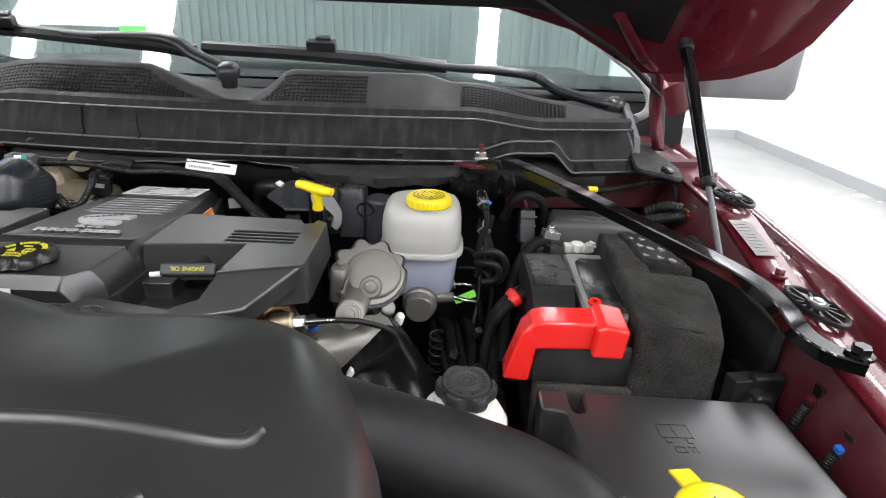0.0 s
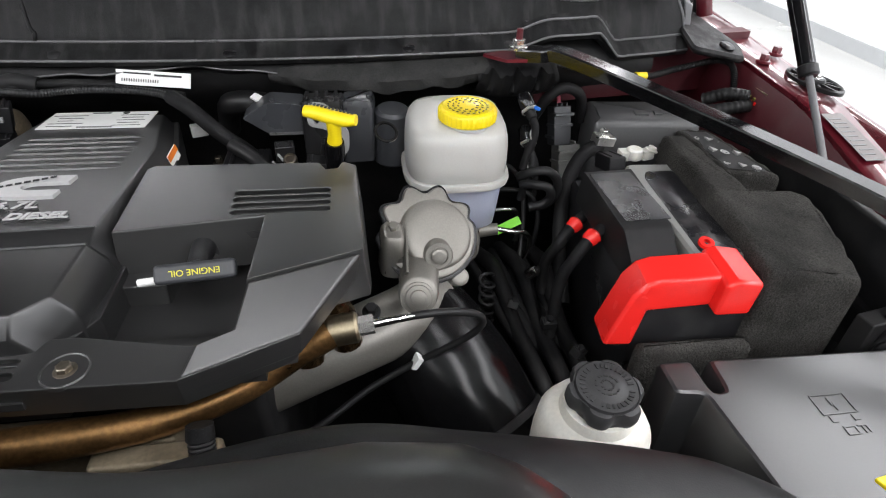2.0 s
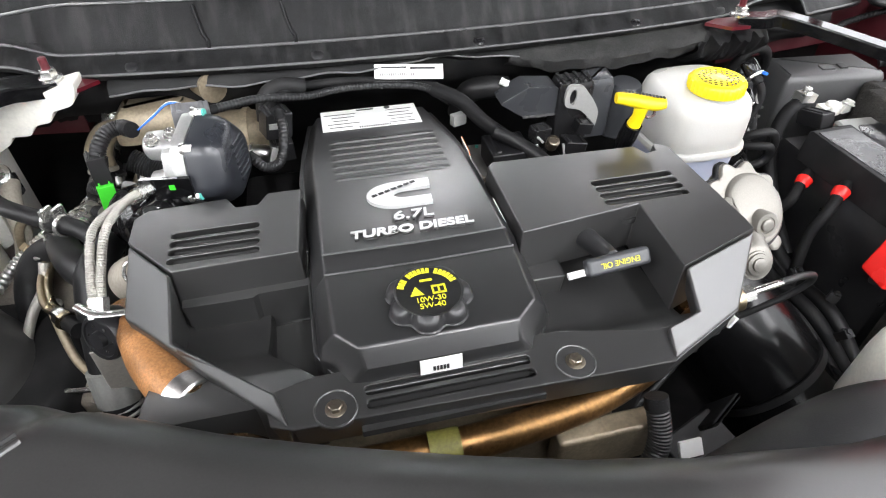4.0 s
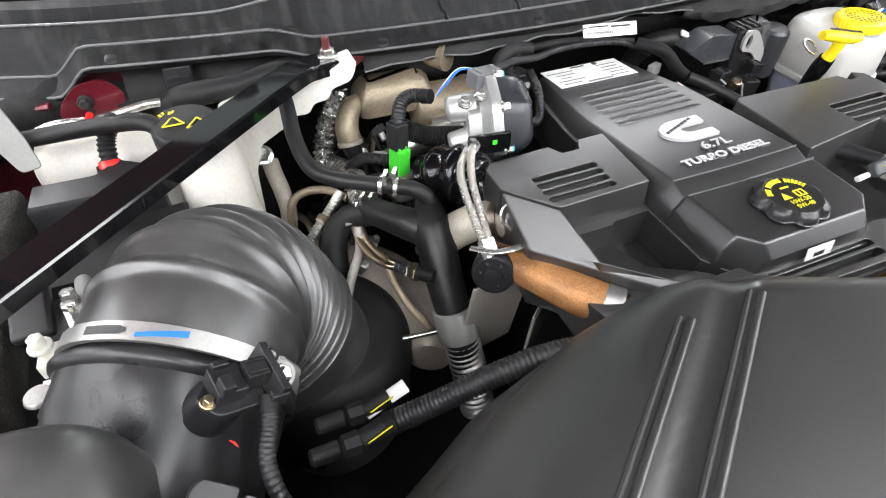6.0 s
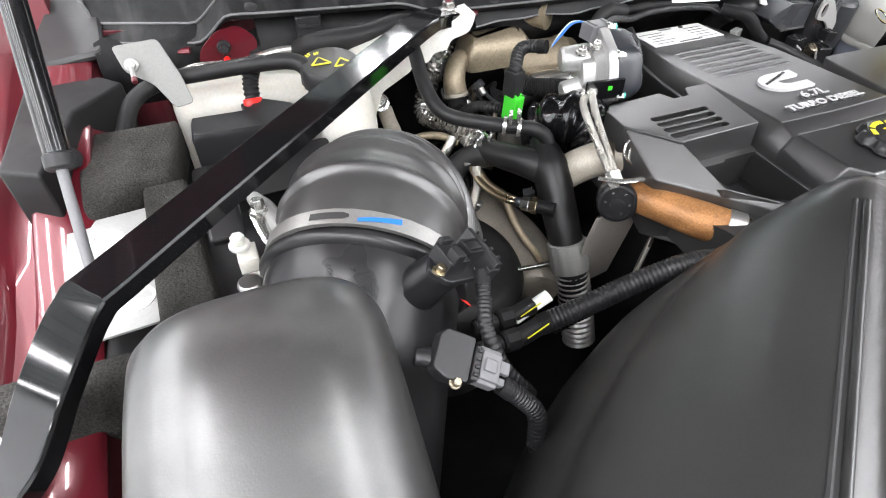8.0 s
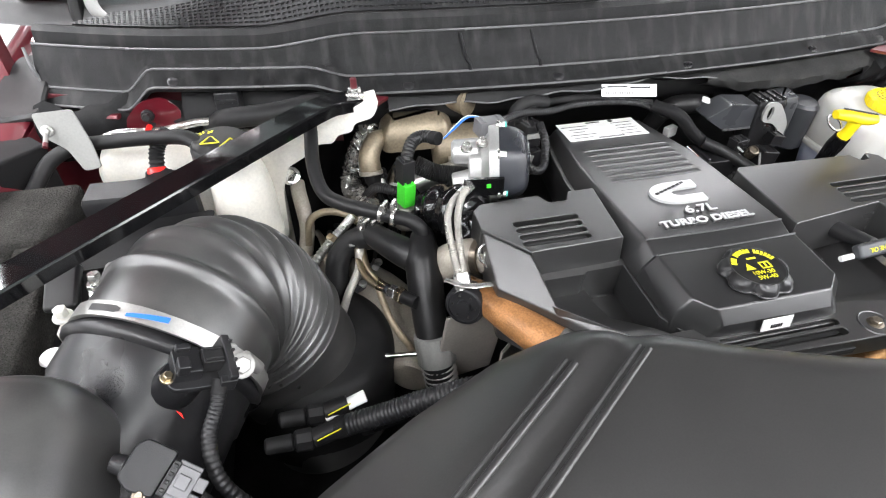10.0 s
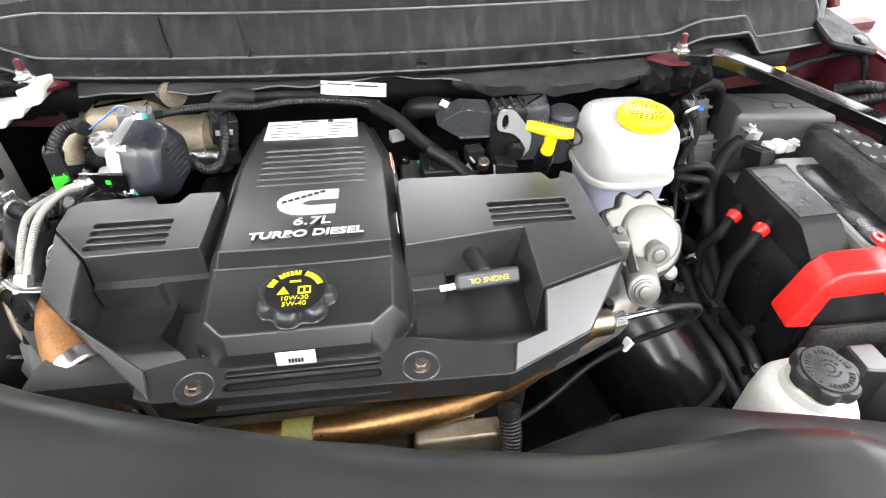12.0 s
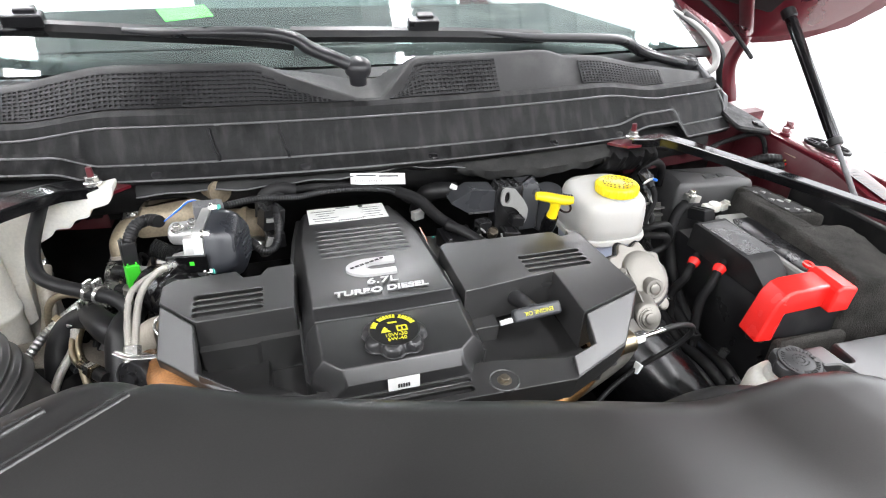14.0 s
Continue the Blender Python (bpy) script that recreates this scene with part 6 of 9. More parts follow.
plug(rb, "cable_entry", (-0.647, -0.030, 1.166), (0.026, 0.02, 0.018), (0, 0, 10), M_PLASTIC)

# ---- second battery with its jacket ----
bat2 = thing("battery", "black car battery with bright terminal clamps", "battery", (-0.74, -0.25, 0.9), group="batteries")
bm = B()
molded(bm, round_loop([(-0.86, -0.345), (-0.665, -0.345), (-0.665, -0.10), (-0.86, -0.12)], 0.006, 2), [(0, 0.92), (0, 1.13), (0.004, 1.135)])
part("case", bm, M_PLASTIC, bat2)
bm = B()
box(bm, (-0.688, -0.262, 1.163), (0.016, 0.022, 0.014))
box(bm, (-0.686, -0.292, 1.156), (0.016, 0.024, 0.014))
hexbolt(bm, (-0.692, -0.258, 1.174), (0, 0, 1), 0.006, 0.012)
cyl(bm, (-0.676, -0.300, 1.158), (-0.664, -0.302, 1.158), 0.006)
part("clamp", bm, M_TANK, bat2, "cream coated terminal clamp", smooth=30, bevel=0.0015)
part("post", cyl(B(), (-0.690, -0.303, 1.172), (-0.690, -0.303, 1.1765), 0.010, 0.009, 20, 0.001), M_STEEL, bat2, "round lead post")
bm = B()
box(bm, (-0.700, -0.222, 1.178), (0.030, 0.045, 0.012), (25, 0, 0))
part("terminal_boot", bm, M_PLASTIC, bat2, bevel=0.004)
tube_thing("ground_cable", "short grey flat cable to the terminal", "cable", [(-0.672, -0.18, 1.16), (-0.662, -0.22, 1.175), (-0.655, -0.255, 1.172), (-0.64, -0.27, 1.15)], 0.007, M_LGREY_PL)
gb = thing("ground_strap", "curved zinc strap with a bolt", "bracket", (-0.655, -0.24, 1.15))
bm = B()
sweep(bm, [(-0.672, -0.225, 1.178), (-0.666, -0.25, 1.166), (-0.655, -0.272, 1.160), (-0.642, -0.275, 1.160)], 0.007, seg=8, flat=0.35)
part("strap", bm, M_BRIGHT, gb)
part("bolt", hexbolt(B(), (-0.670, -0.226, 1.178), (0, 0.2, 1), 0.006, 0.014), M_BRIGHT, gb)
feltl = thing("battery_jacket", "grey felt insulating jacket round the battery with a pale label", "battery jacket", (-0.78, -0.2, 0.9))
def left_felt(name, loop, z, z0):
    bm = B()
    molded(bm, round_loop(loop, 0.005, 2), [(0, z0), (0, z - 0.010), (0.001, z - 0.004), (0.003, z - 0.001), (0.006, z)], lambda x, y: -0.07 * (x + 0.76) + 0.0012 * math.sin(x * 230 + y * 150))
    return part(name, bm, M_FELT, feltl, smooth=50)


left_felt("top_flap", [(-0.812, -0.168), (-0.764, -0.147), (-0.738, -0.141), (-0.728, -0.060), (-0.726, -0.038), (-0.826, -0.044)], 1.180, 1.14)
left_felt("inner_wrap", [(-0.756, -0.336), (-0.714, -0.334), (-0.722, -0.200), (-0.727, -0.139), (-0.766, -0.146)], 1.177, 0.93)
left_felt("front_wrap", [(-0.86, -0.366), (-0.712, -0.362), (-0.712, -0.332), (-0.86, -0.336)], 1.172, 0.93)
wl = part("label", box(B(), (-0.790, -0.240, 1.166), (0.070, 0.150, 0.002), (-2, 0, 4)), M_LGREY_PL, feltl, "pale plastic label with round symbols", smooth=0)
for i, (dx, dy) in enumerate(((-0.01, 0.042), (0.014, -0.040), (-0.016, -0.02), (0.014, 0.005))):
    bm = B()
    revolve(bm, (-0.787 + dx, -0.242 + dy, 1.1665 - 0.035 * dy), (0, 0.05, 1), [(0.014, 0), (0.014, 0.0016), (0.0115, 0.0016), (0.0115, 0.0006)], 28)
    part("symbol", bm, M_PAPER, wl, smooth=0)
# dark bracket at the fender
lb = thing("fender_bracket", "black plastic bracket beside the fender", "bracket", (-0.83, -0.08, 1.2))
bm = B()
prism(bm, [(-0.865, -0.14), (-0.83, -0.16), (-0.812, -0.05), (-0.775, 0.03), (-0.80, 0.06), (-0.865, 0.02)], 1.10, 1.225, zfun=lambda x, y: 1.215 + 0.2 * min(0, -0.83 - x) - 0.25 * max(0, y))
part("body", bm, M_DARK, lb, smooth=30, bevel=0.004)
part("bolt", hexbolt(B(), (-0.822, -0.10, 1.19), (0.6, -0.7, 0.2), 0.008, 0.01), M_DARK, lb)

# ---- heater and radiator hoses ----
tube_thing("heater_hose", "black rubber heater hose", "hose", [(-0.455, 0.045, 1.205), (-0.460, -0.005, 1.222), (-0.462, -0.045, 1.210), (-0.464, -0.078, 1.190), (-0.458, -0.106, 1.172), (-0.440, -0.125, 1.165), (-0.39, -0.155, 1.161), (-0.368, -0.168, 1.160), (-0.356, -0.176, 1.150), (-0.355, -0.180, 1.135)], 0.0082, M_RUBBER, seg=18)
hc = thing("hose_clamp", "white spring clamp with blue marks", "hose clamp", (-0.39, -0.155, 1.16), group="spring hose clamps")
band(hc, "band", (-0.396, -0.151, 1.1615), (0.85, -0.5, -0.05), 0.0096, 0.004, M_BRIGHT, "", 0.001)
band(hc, "band", (-0.383, -0.160, 1.1610), (0.85, -0.5, -0.05), 0.0096, 0.004, M_BRIGHT, "", 0.001)
for d in (-0.004, 0.006):
    plug(hc, "tab", (-0.389 + d, -0.157, 1.174), (0.004, 0.012, 0.012), (0, 0, -30), M_BRIGHT)
yh = thing("coolant_y_hose", "thick black moulded Y-shaped coolant hose", "hose", (-0.37, -0.2, 1.1))
bm = B()
sweep(bm, [(-0.412, -0.124, 1.119), (-0.398, -0.151, 1.123), (-0.380, -0.178, 1.126), (-0.362, -0.192, 1.120)], [0.0135, 0.0150, 0.0170, 0.0180], seg=18)
part("branch", bm, M_RUBBER, yh, smooth=60)
bm = B()
sweep(bm, [(-0.350, -0.150, 1.128), (-0.355, -0.175, 1.134), (-0.359, -0.197, 1.125), (-0.361, -0.222, 1.100), (-0.361, -0.245, 1.072), (-0.360, -0.262, 1.048), (-0.358, -0.275, 1.02), (-0.355, -0.29, 0.96)], [0.010, 0.015, 0.0205, 0.0200, 0.019, 0.018, 0.017, 0.017], seg=20)
part("main_leg", bm, M_RUBBER, yh, smooth=60)
part("coupling", revolve(B(), (-0.3605, -0.252, 1.064), (0.06, -0.44, -0.90), [(0.0190, 0), (0.0222, 0.001), (0.0222, 0.034), (0.0206, 0.036)], 72, lobes=12, lobe=0.0012, span=(1, 2)), M_MIDGREY, yh, "light grey coupling")
bm = B()
sweep(bm, [(-0.3585, -0.267, 1.034), (-0.354, -0.285, 0.99), (-0.35, -0.30, 0.94)], 0.0185, seg=18, ribs=14, rib=0.0015)
part("bellows", bm, M_CLAMP, yh, "ribbed steel bellows")
copy_thing(hc, Matrix.Translation((-0.410, -0.130, 1.120)) @ pose(0, 0, 0, 0, 0, -12))
fo = thing("foil_hose", "hose wrapped in crinkled silver foil", "hose", (-0.42, -0.05, 1.1))
bm = B()
line = spline([(-0.362, 0.080, 1.178), (-0.382, 0.072, 1.150), (-0.402, 0.064, 1.118), (-0.416, 0.055, 1.084), (-0.418, 0.030, 1.076), (-0.408, 0.0, 1.084), (-0.402, -0.04, 1.096), (-0.405, -0.09, 1.110), (-0.410, -0.122, 1.119)], 14)
u = basis(line[1] - line[0])[0]
rings = []
for i, p in enumerate(line):
    t = (line[min(i + 1, len(line) - 1)] - line[max(i - 1, 0)]).normalized()
    u = (u - t * u.dot(t)).normalized()
    v = t.cross(u)
    ring = []
    for k in range(16):
        crease = math.sin(i * 12.9898 + k * 78.233) * 43758.5453
        r = 0.0140 + 0.0018 * (crease - math.floor(crease)) + 0.0012 * math.sin(i * 1.9 + k * 0.8)
        ring.append(p + u * (r * math.cos(2 * math.pi * k / 16)) + v * (r * math.sin(2 * math.pi * k / 16)))
    rings.append(ring)
ring_skin(bm, rings)
part("foil", bm, M_FOIL, fo, smooth=14)
tube_thing("lower_coolant_hose", "thick black rubber hose bending down", "hose", [(-0.402, -0.137, 1.116), (-0.414, -0.131, 1.114), (-0.428, -0.124, 1.107), (-0.443, -0.124, 1.096), (-0.453, -0.133, 1.080), (-0.457, -0.149, 1.055), (-0.46, -0.16, 1.00)], 0.0145, M_RUBBER, seg=18)
for pts in ([(-0.428, -0.138, 1.104), (-0.428, -0.160, 1.100), (-0.423, -0.181, 1.098), (-0.413, -0.200, 1.098), (-0.399, -0.212, 1.099)], [(-0.421, -0.140, 1.104), (-0.420, -0.165, 1.101), (-0.415, -0.182, 1.100), (-0.408, -0.197, 1.100), (-0.398, -0.209, 1.099)]):
    tube_thing("metal_line", "dull brass-coloured metal fluid line", "pipe", pts, 0.0036, M_BRASS, group="metal fluid lines", seg=10)
tube_thing("brown_line", "stained brown metal line running down", "pipe", [(-0.412, -0.196, 1.096), (-0.406, -0.214, 1.072), (-0.398, -0.230, 1.055), (-0.387, -0.240, 1.038), (-0.37, -0.25, 1.00)], 0.0042, M_SHIELD, seg=10)
tube_thing("steel_rod", "thin bare steel rod behind the hoses", "rod", [(-0.425, -0.242, 1.028), (-0.395, -0.249, 1.032), (-0.350, -0.259, 1.037)], 0.0030, M_STEEL, seg=10)
ft = thing("pipe_fitting", "steel hexagonal pipe fitting", "fitting", (-0.39, -0.22, 1.1))
n_d = Vector((0.62, -0.72, 0.10)).normalized()
n_0 = Vector((-0.404, -0.2065, 1.0985))
part("sleeve", revolve(B(), n_0, n_d, [(0.0052, 0), (0.0056, 0.001), (0.0056, 0.006), (0.0050, 0.007)], 18), M_ACT, ft, "blue grey sleeve")
part("nut", revolve(B(), n_0 + n_d * 0.007, n_d, [(0.0080, 0), (0.0086, 0.001), (0.0086, 0.009), (0.0080, 0.010)], 6), M_STEEL, ft, smooth=20)
part("rear_nut", revolve(B(), n_0 + n_d * 0.018, n_d, [(0.0092, 0), (0.0098, 0.001), (0.0098, 0.007), (0.0092, 0.008)], 6), M_BRASS, ft, smooth=20)
part("stem", cyl(B(), n_0 + n_d * 0.026, n_0 + n_d * 0.045, 0.0075, seg=16), M_DARK, ft, smooth=25)
ln = thing("line_bracket", "small steel bracket holding two lines", "bracket", (-0.424, -0.138, 1.10))
part("plate", box(B(), (-0.4245, -0.136, 1.106), (0.024, 0.004, 0.012), (20, 0, -10)), M_STEEL, ln, bevel=0.001)
part("nut", hexbolt(B(), (-0.414, -0.136, 1.108), (0.1, -0.5, 0.8), 0.0050, 0.008), M_BRASS, ln)
# steel pipe and brown loop below the tank
tube_thing("loop_pipe", "thin brown metal pipe bent in a loop", "pipe", [(-0.487, -0.062, 1.06), (-0.485, -0.058, 1.077), (-0.481, -0.055, 1.091), (-0.472, -0.053, 1.100), (-0.456, -0.057, 1.106), (-0.436, -0.066, 1.106), (-0.42, -0.08, 1.10)], 0.0048, M_SHIELD, seg=12)
sl = thing("foil_line", "silver wrapped line with a brass nut", "pipe", (-0.45, -0.1, 1.09))
bm = B()
sweep(bm, [(-0.428, -0.078, 1.107), (-0.440, -0.092, 1.104), (-0.455, -0.104, 1.097), (-0.470, -0.115, 1.088), (-0.49, -0.13, 1.07)], 0.0055, seg=12, ribs=22, rib=0.0006)
part("tube", bm, M_STEEL, sl, smooth=20)
part("nut", revolve(B(), (-0.452, -0.1015, 1.0985), (-0.7, -0.6, -0.4), [(0.0085, 0), (0.009, 0.001), (0.009, 0.007), (0.0085, 0.008)], 6), M_BRASS, sl, smooth=20)
tube_thing("wire_harness_tail", "small steel braided sensor lead", "cable", [(-0.425, -0.145, 1.11), (-0.430, -0.16, 1.09), (-0.445, -0.175, 1.07), (-0.46, -0.19, 1.04)], 0.005, M_BRAID)
tube_thing("silver_pipe", "bare metal coolant pipe under the tank", "pipe", [(-0.491, -0.004, 1.122), (-0.490, -0.018, 1.112), (-0.487, -0.036, 1.096), (-0.487, -0.048, 1.070), (-0.50, -0.07, 1.02)], 0.0098, M_PALE)

# ---- throttle actuator ----
ea = thing("throttle_actuator", "silver throttle actuator with a dark grey cover", "actuator", (-0.25, -0.13, 1.15))
eax = Vector((0.955, -0.27, 0.06)).normalized()
ec = Vector((-0.243, -0.125, 1.190))
eu, ev, _ea = basis(eax)
HEX = round_loop([(0.0465 * math.cos(2 * math.pi * k / 6 + 0.25) * (1.06 if k % 2 else 0.96), 0.0465 * math.sin(2 * math.pi * k / 6 + 0.25)) for k in range(6)], 0.010, 5)


def hex_rings(levels):
    return [[ec + eu * (p[0] * s) + ev * (p[1] * s) + eax * h for p in HEX] for s, h in levels]


bm = B()
ring_skin(bm, hex_rings([(0.96, -0.010), (1.0, -0.009), (1.0, 0.000), (0.95, 0.010), (0.84, 0.018), (0.72, 0.022), (0.58, 0.0235), (0.50, 0.024)]))
part("cover", bm, M_ACT, ea, "dark grey plastic cover", smooth=35)
for k in range(7):
    p = ec + eax * 0.0244 + ev * (-0.018 + 0.006 * k) + eu * 0.004
    bm = B()
    ring_skin(bm, [[p + eu * a + ev * b + eax * c for b, c in ((-0.0012, -0.001), (-0.0012, 0.0012), (0.0012, 0.0012), (0.0012, -0.001))] for a in (-0.013, 0.013)])
    part("cover_rib", bm, M_ACT, ea, smooth=0)
bm = B()
ring_skin(bm, hex_rings([(1.00, -0.022), (1.05, -0.021), (1.05, -0.012), (1.02, -0.010)]))
ring_skin(bm, hex_rings([(0.40, -0.045), (0.50, -0.043), (0.56, -0.030), (0.86, -0.022)]))
part("body", bm, M_CAST, ea, "silver cast body", smooth=35)
bm = B()
cyl(bm, ec - eax * 0.064 + Vector((0, 0.006, 0.014)), ec - eax * 0.030 + Vector((0, 0.006, 0.014)), 0.014, 0.016, 24, 0.003)
part("motor_can", bm, M_CAST, ea, smooth=40)
bm = B()
cyl(bm, ec - eax * 0.066 + Vector((0, -0.01, -0.018)), ec - eax * 0.03 + Vector((0, -0.005, -0.016)), 0.011, 0.014, 20, 0.002)
part("lower_can", bm, M_CAST, ea, smooth=40)
for k in range(6):
    a = 2 * math.pi * k / 6 + 0.25
    p = ec + (eu * math.cos(a) + ev * math.sin(a)) * (0.0455 if k % 2 else 0.0415) - eax * 0.012
    part("screw", hexbolt(B(), p, eax, 0.0042, 0.010), M_BRIGHT, ea)
    if k % 2:
        part("paint_dab", cyl(B(), p + eax * 0.0095, p + eax * 0.0112, 0.0040, seg=10), M_TEAL, ea, "teal paint dab")
for dx, dz in ((-0.050, 0.026), (-0.032, 0.030)):
    part("body_bolt", hexbolt(B(), ec + Vector((dx, 0.0, dz)), (0, -0.2, 1), 0.005, 0.008), M_BRIGHT, ea)
plug(ea, "top_plug", (-0.258, -0.098, 1.226), (0.034, 0.020, 0.018), (0, 5, 10), M_GREY_PL, ridges=2)
plug(ea, "side_plate", (-0.283, -0.165, 1.190), (0.045, 0.004, 0.022), (0, 0, -8), M_GLOSS)
plug(ea, "green_dot", (-0.278, -0.1675, 1.192), (0.005, 0.002, 0.005), (0, 0, -8), M_GREEN)
for k, m in enumerate((M_BLUE, M_PAPER, M_ORANGE)):
    tube_thing("plug_wire", "thin coloured plug wire", "wire", [(-0.262, -0.088, 1.232), (-0.280, -0.083 + 0.002 * k, 1.232), (-0.296, -0.086 + 0.002 * k, 1.222), (-0.312, -0.092, 1.213)], 0.0009, (M_BLUE, M_BLUE, M_PAPER)[k], seg=6, group="plug wires")
conduit([(-0.245, -0.085, 1.222), (-0.20, -0.05, 1.212), (-0.15, -0.022, 1.196), (-0.11, -0.010, 1.195), (-0.06, -0.008, 1.193), (-0.015, -0.018, 1.190), (0.012, -0.040, 1.180)], 0.0045, "black corrugated harness above the valve cover")
conduit([(-0.215, -0.10, 1.175), (-0.200, -0.11, 1.165), (-0.185, -0.10, 1.165), (-0.178, -0.08, 1.185), (-0.180, -0.06, 1.20)], 0.0052, "black corrugated loop beside the actuator")
conduit([(-0.318, -0.090, 1.213), (-0.332, -0.072, 1.208), (-0.346, -0.078, 1.206), (-0.355, -0.090, 1.195), (-0.358, -0.094, 1.180)], 0.0075, "black corrugated harness to the green plug")
gp = thing("green_plug", "green and black electrical plug on a sensor", "plug", (-0.36, -0.1, 1.12))
plug(gp, "lock", (-0.360, -0.101, 1.148), (0.0155, 0.019, 0.034), (0, 5, 20), M_GREEN, "green locking clip", ridges=2)
plug(gp, "plug_body", (-0.359, -0.096, 1.178), (0.0165, 0.018, 0.032), (0, 3, 20), M_PLASTIC, ridges=2)
part("sensor_base", cyl(B(), (-0.361, -0.106, 1.105), (-0.360, -0.103, 1.135), 0.017, 0.015, 20, 0.002), M_ALU, gp, "cast metal sensor base")
bm = B()
sweep(bm, [(-0.340, -0.055, 1.16), (-0.315, -0.065, 1.150), (-0.285, -0.075, 1.148), (-0.26, -0.09, 1.15)], 0.0115, seg=16, ribs=30, rib=0.0006)
braid_0 = bm
for pts in ([(-0.405, -0.030, 1.10), (-0.392, -0.050, 1.128), (-0.376, -0.072, 1.138), (-0.352, -0.080, 1.128), (-0.335, -0.092, 1.10)], [(-0.395, -0.060, 1.095), (-0.386, -0.080, 1.118), (-0.372, -0.100, 1.126), (-0.352, -0.116, 1.118), (-0.340, -0.125, 1.09)], [(-0.330, -0.030, 1.12), (-0.318, -0.050, 1.140), (-0.300, -0.072, 1.142), (-0.286, -0.090, 1.125)]):
    conduit(pts, 0.0062, "glossy black corrugated loop beside the green plug", "corrugated loops by the plug")
bm = braid_0
braid = thing("mesh_sleeve", "black woven mesh cable sleeve", "cable", (-0.3, -0.07, 1.14))
part("sleeve", bm, M_RUBBER, braid)
for k in range(2):
    dx = 0.026 * k
    th = thing("braided_line", "braided stainless steel line with hex fittings", "hose", (-0.31, -0.2, 1.15), group="braided lines")
    bm = B()
    sweep(bm, [(-0.300 - dx * 0.3, -0.165, 1.192 - 0.2 * dx), (-0.314 - dx * 0.4, -0.188, 1.196 - 0.2 * dx), (-0.326 - dx * 0.4, -0.218, 1.190), (-0.330 - dx * 0.3, -0.250, 1.172), (-0.331 - dx * 0.2, -0.274, 1.154)], 0.0037, seg=10, ribs=60, rib=0.0003)
    part("braid", bm, M_BRAID, th)
    bm = B()
    cyl(bm, (-0.294 - dx * 0.3, -0.158, 1.190 - 0.2 * dx), (-0.306 - dx * 0.3, -0.175, 1.195 - 0.2 * dx), 0.0056, seg=6)
    part("upper_fitting", bm, M_BRIGHT, th, smooth=20)
    bm = B()
    cyl(bm, (-0.331 - dx * 0.2, -0.266, 1.160), (-0.331 - dx * 0.2, -0.280, 1.150), 0.0060, seg=6)
    part("lower_fitting", bm, M_BRIGHT, th, smooth=20)
dr = thing("pressure_drum", "black round sensor drum on a metal bracket", "sensor", (-0.325, -0.28, 1.1))
dax = Vector((-0.55, -0.78, 0.30)).normalized()
dc = Vector((-0.324, -0.271, 1.130))
bm = B()
revolve(bm, dc, dax, [(0.0195, 0), (0.0205, 0.002), (0.0205, 0.009), (0.0192, 0.0098), (0.0192, 0.0125), (0.0205, 0.0133), (0.0205, 0.020), (0.0190, 0.0225), (0.0165, 0.0230), (0.0160, 0.0215), (0.0075, 0.0215), (0.0070, 0.026), (0.003, 0.0263)], 36)
part("drum", bm, M_PLASTIC, dr, smooth=40)
bm = B()
u_, v_, a_ = basis(dax)
for k in range(6):
    a = 2 * math.pi * k / 6
    cyl(bm, dc + (u_ * math.cos(a) + v_ * math.sin(a)) * 0.0118 + dax * 0.0212, dc + (u_ * math.cos(a) + v_ * math.sin(a)) * 0.0118 + dax * 0.0224, 0.0014, seg=8)
part("holes", bm, M_STEEL, dr)
bm = B()
sweep(bm, [(-0.350, -0.268, 1.158), (-0.332, -0.283, 1.160), (-0.308, -0.283, 1.157), (-0.292, -0.275, 1.152)], 0.0035, seg=8, flat=0.35)
part("wire_clip", bm, M_BRIGHT, dr, "bright wire clip")
tu = thing("exhaust_manifold_pipe", "rust-brown cast exhaust pipe", "exhaust pipe", (-0.28, -0.33, 1.1))
bm = B()
sweep(bm, [(-0.325, -0.255, 1.128), (-0.308, -0.288, 1.136), (-0.293, -0.320, 1.140), (-0.277, -0.346, 1.141), (-0.265, -0.361, 1.141)], [0.0150, 0.0162, 0.0175, 0.0185, 0.0180], seg=24)
part("pipe", bm, M_RUST, tu, smooth=60)
part("joint_band", cyl(B(), (-0.267, -0.359, 1.141), (-0.255, -0.371, 1.1405), 0.0188, 0.0182, 28, 0.0015), M_STEEL, tu, "bright steel band")
bm = B()
sweep(bm, [(-0.258, -0.368, 1.140), (-0.240, -0.383, 1.134), (-0.220, -0.392, 1.115), (-0.205, -0.395, 1.08)], 0.0165, seg=20)
part("lower_bend", bm, M_BURNT, tu, "dark burnt pipe bend", smooth=60)
bm = B()
box(bm, (-0.322, -0.268, 1.055), (0.075, 0.004, 0.125), (8, 4, 12))
box(bm, (-0.280, -0.290, 1.045), (0.06, 0.004, 0.08), (5, 0, 40))
part("steel_bracket", bm, M_SHEET, tu, "bare sheet steel bracket", bevel=0.002)
eg = thing("exhaust_joint", "heat-tinted steel exhaust joint with a spring", "exhaust pipe", (-0.31, -0.21, 1.1))
bm = B()
sweep(bm, [(-0.355, -0.190, 1.095), (-0.330, -0.205, 1.125), (-0.305, -0.222, 1.142), (-0.285, -0.245, 1.148)], [0.018, 0.019, 0.019, 0.017], seg=28)
part("joint", bm, M_PALE, eg, smooth=60)
band(eg, "v_band", (-0.300, -0.228, 1.144), (0.6, -0.6, 0.3), 0.0205, 0.008, M_BOLT, "dull steel clamp band")
bm = B()
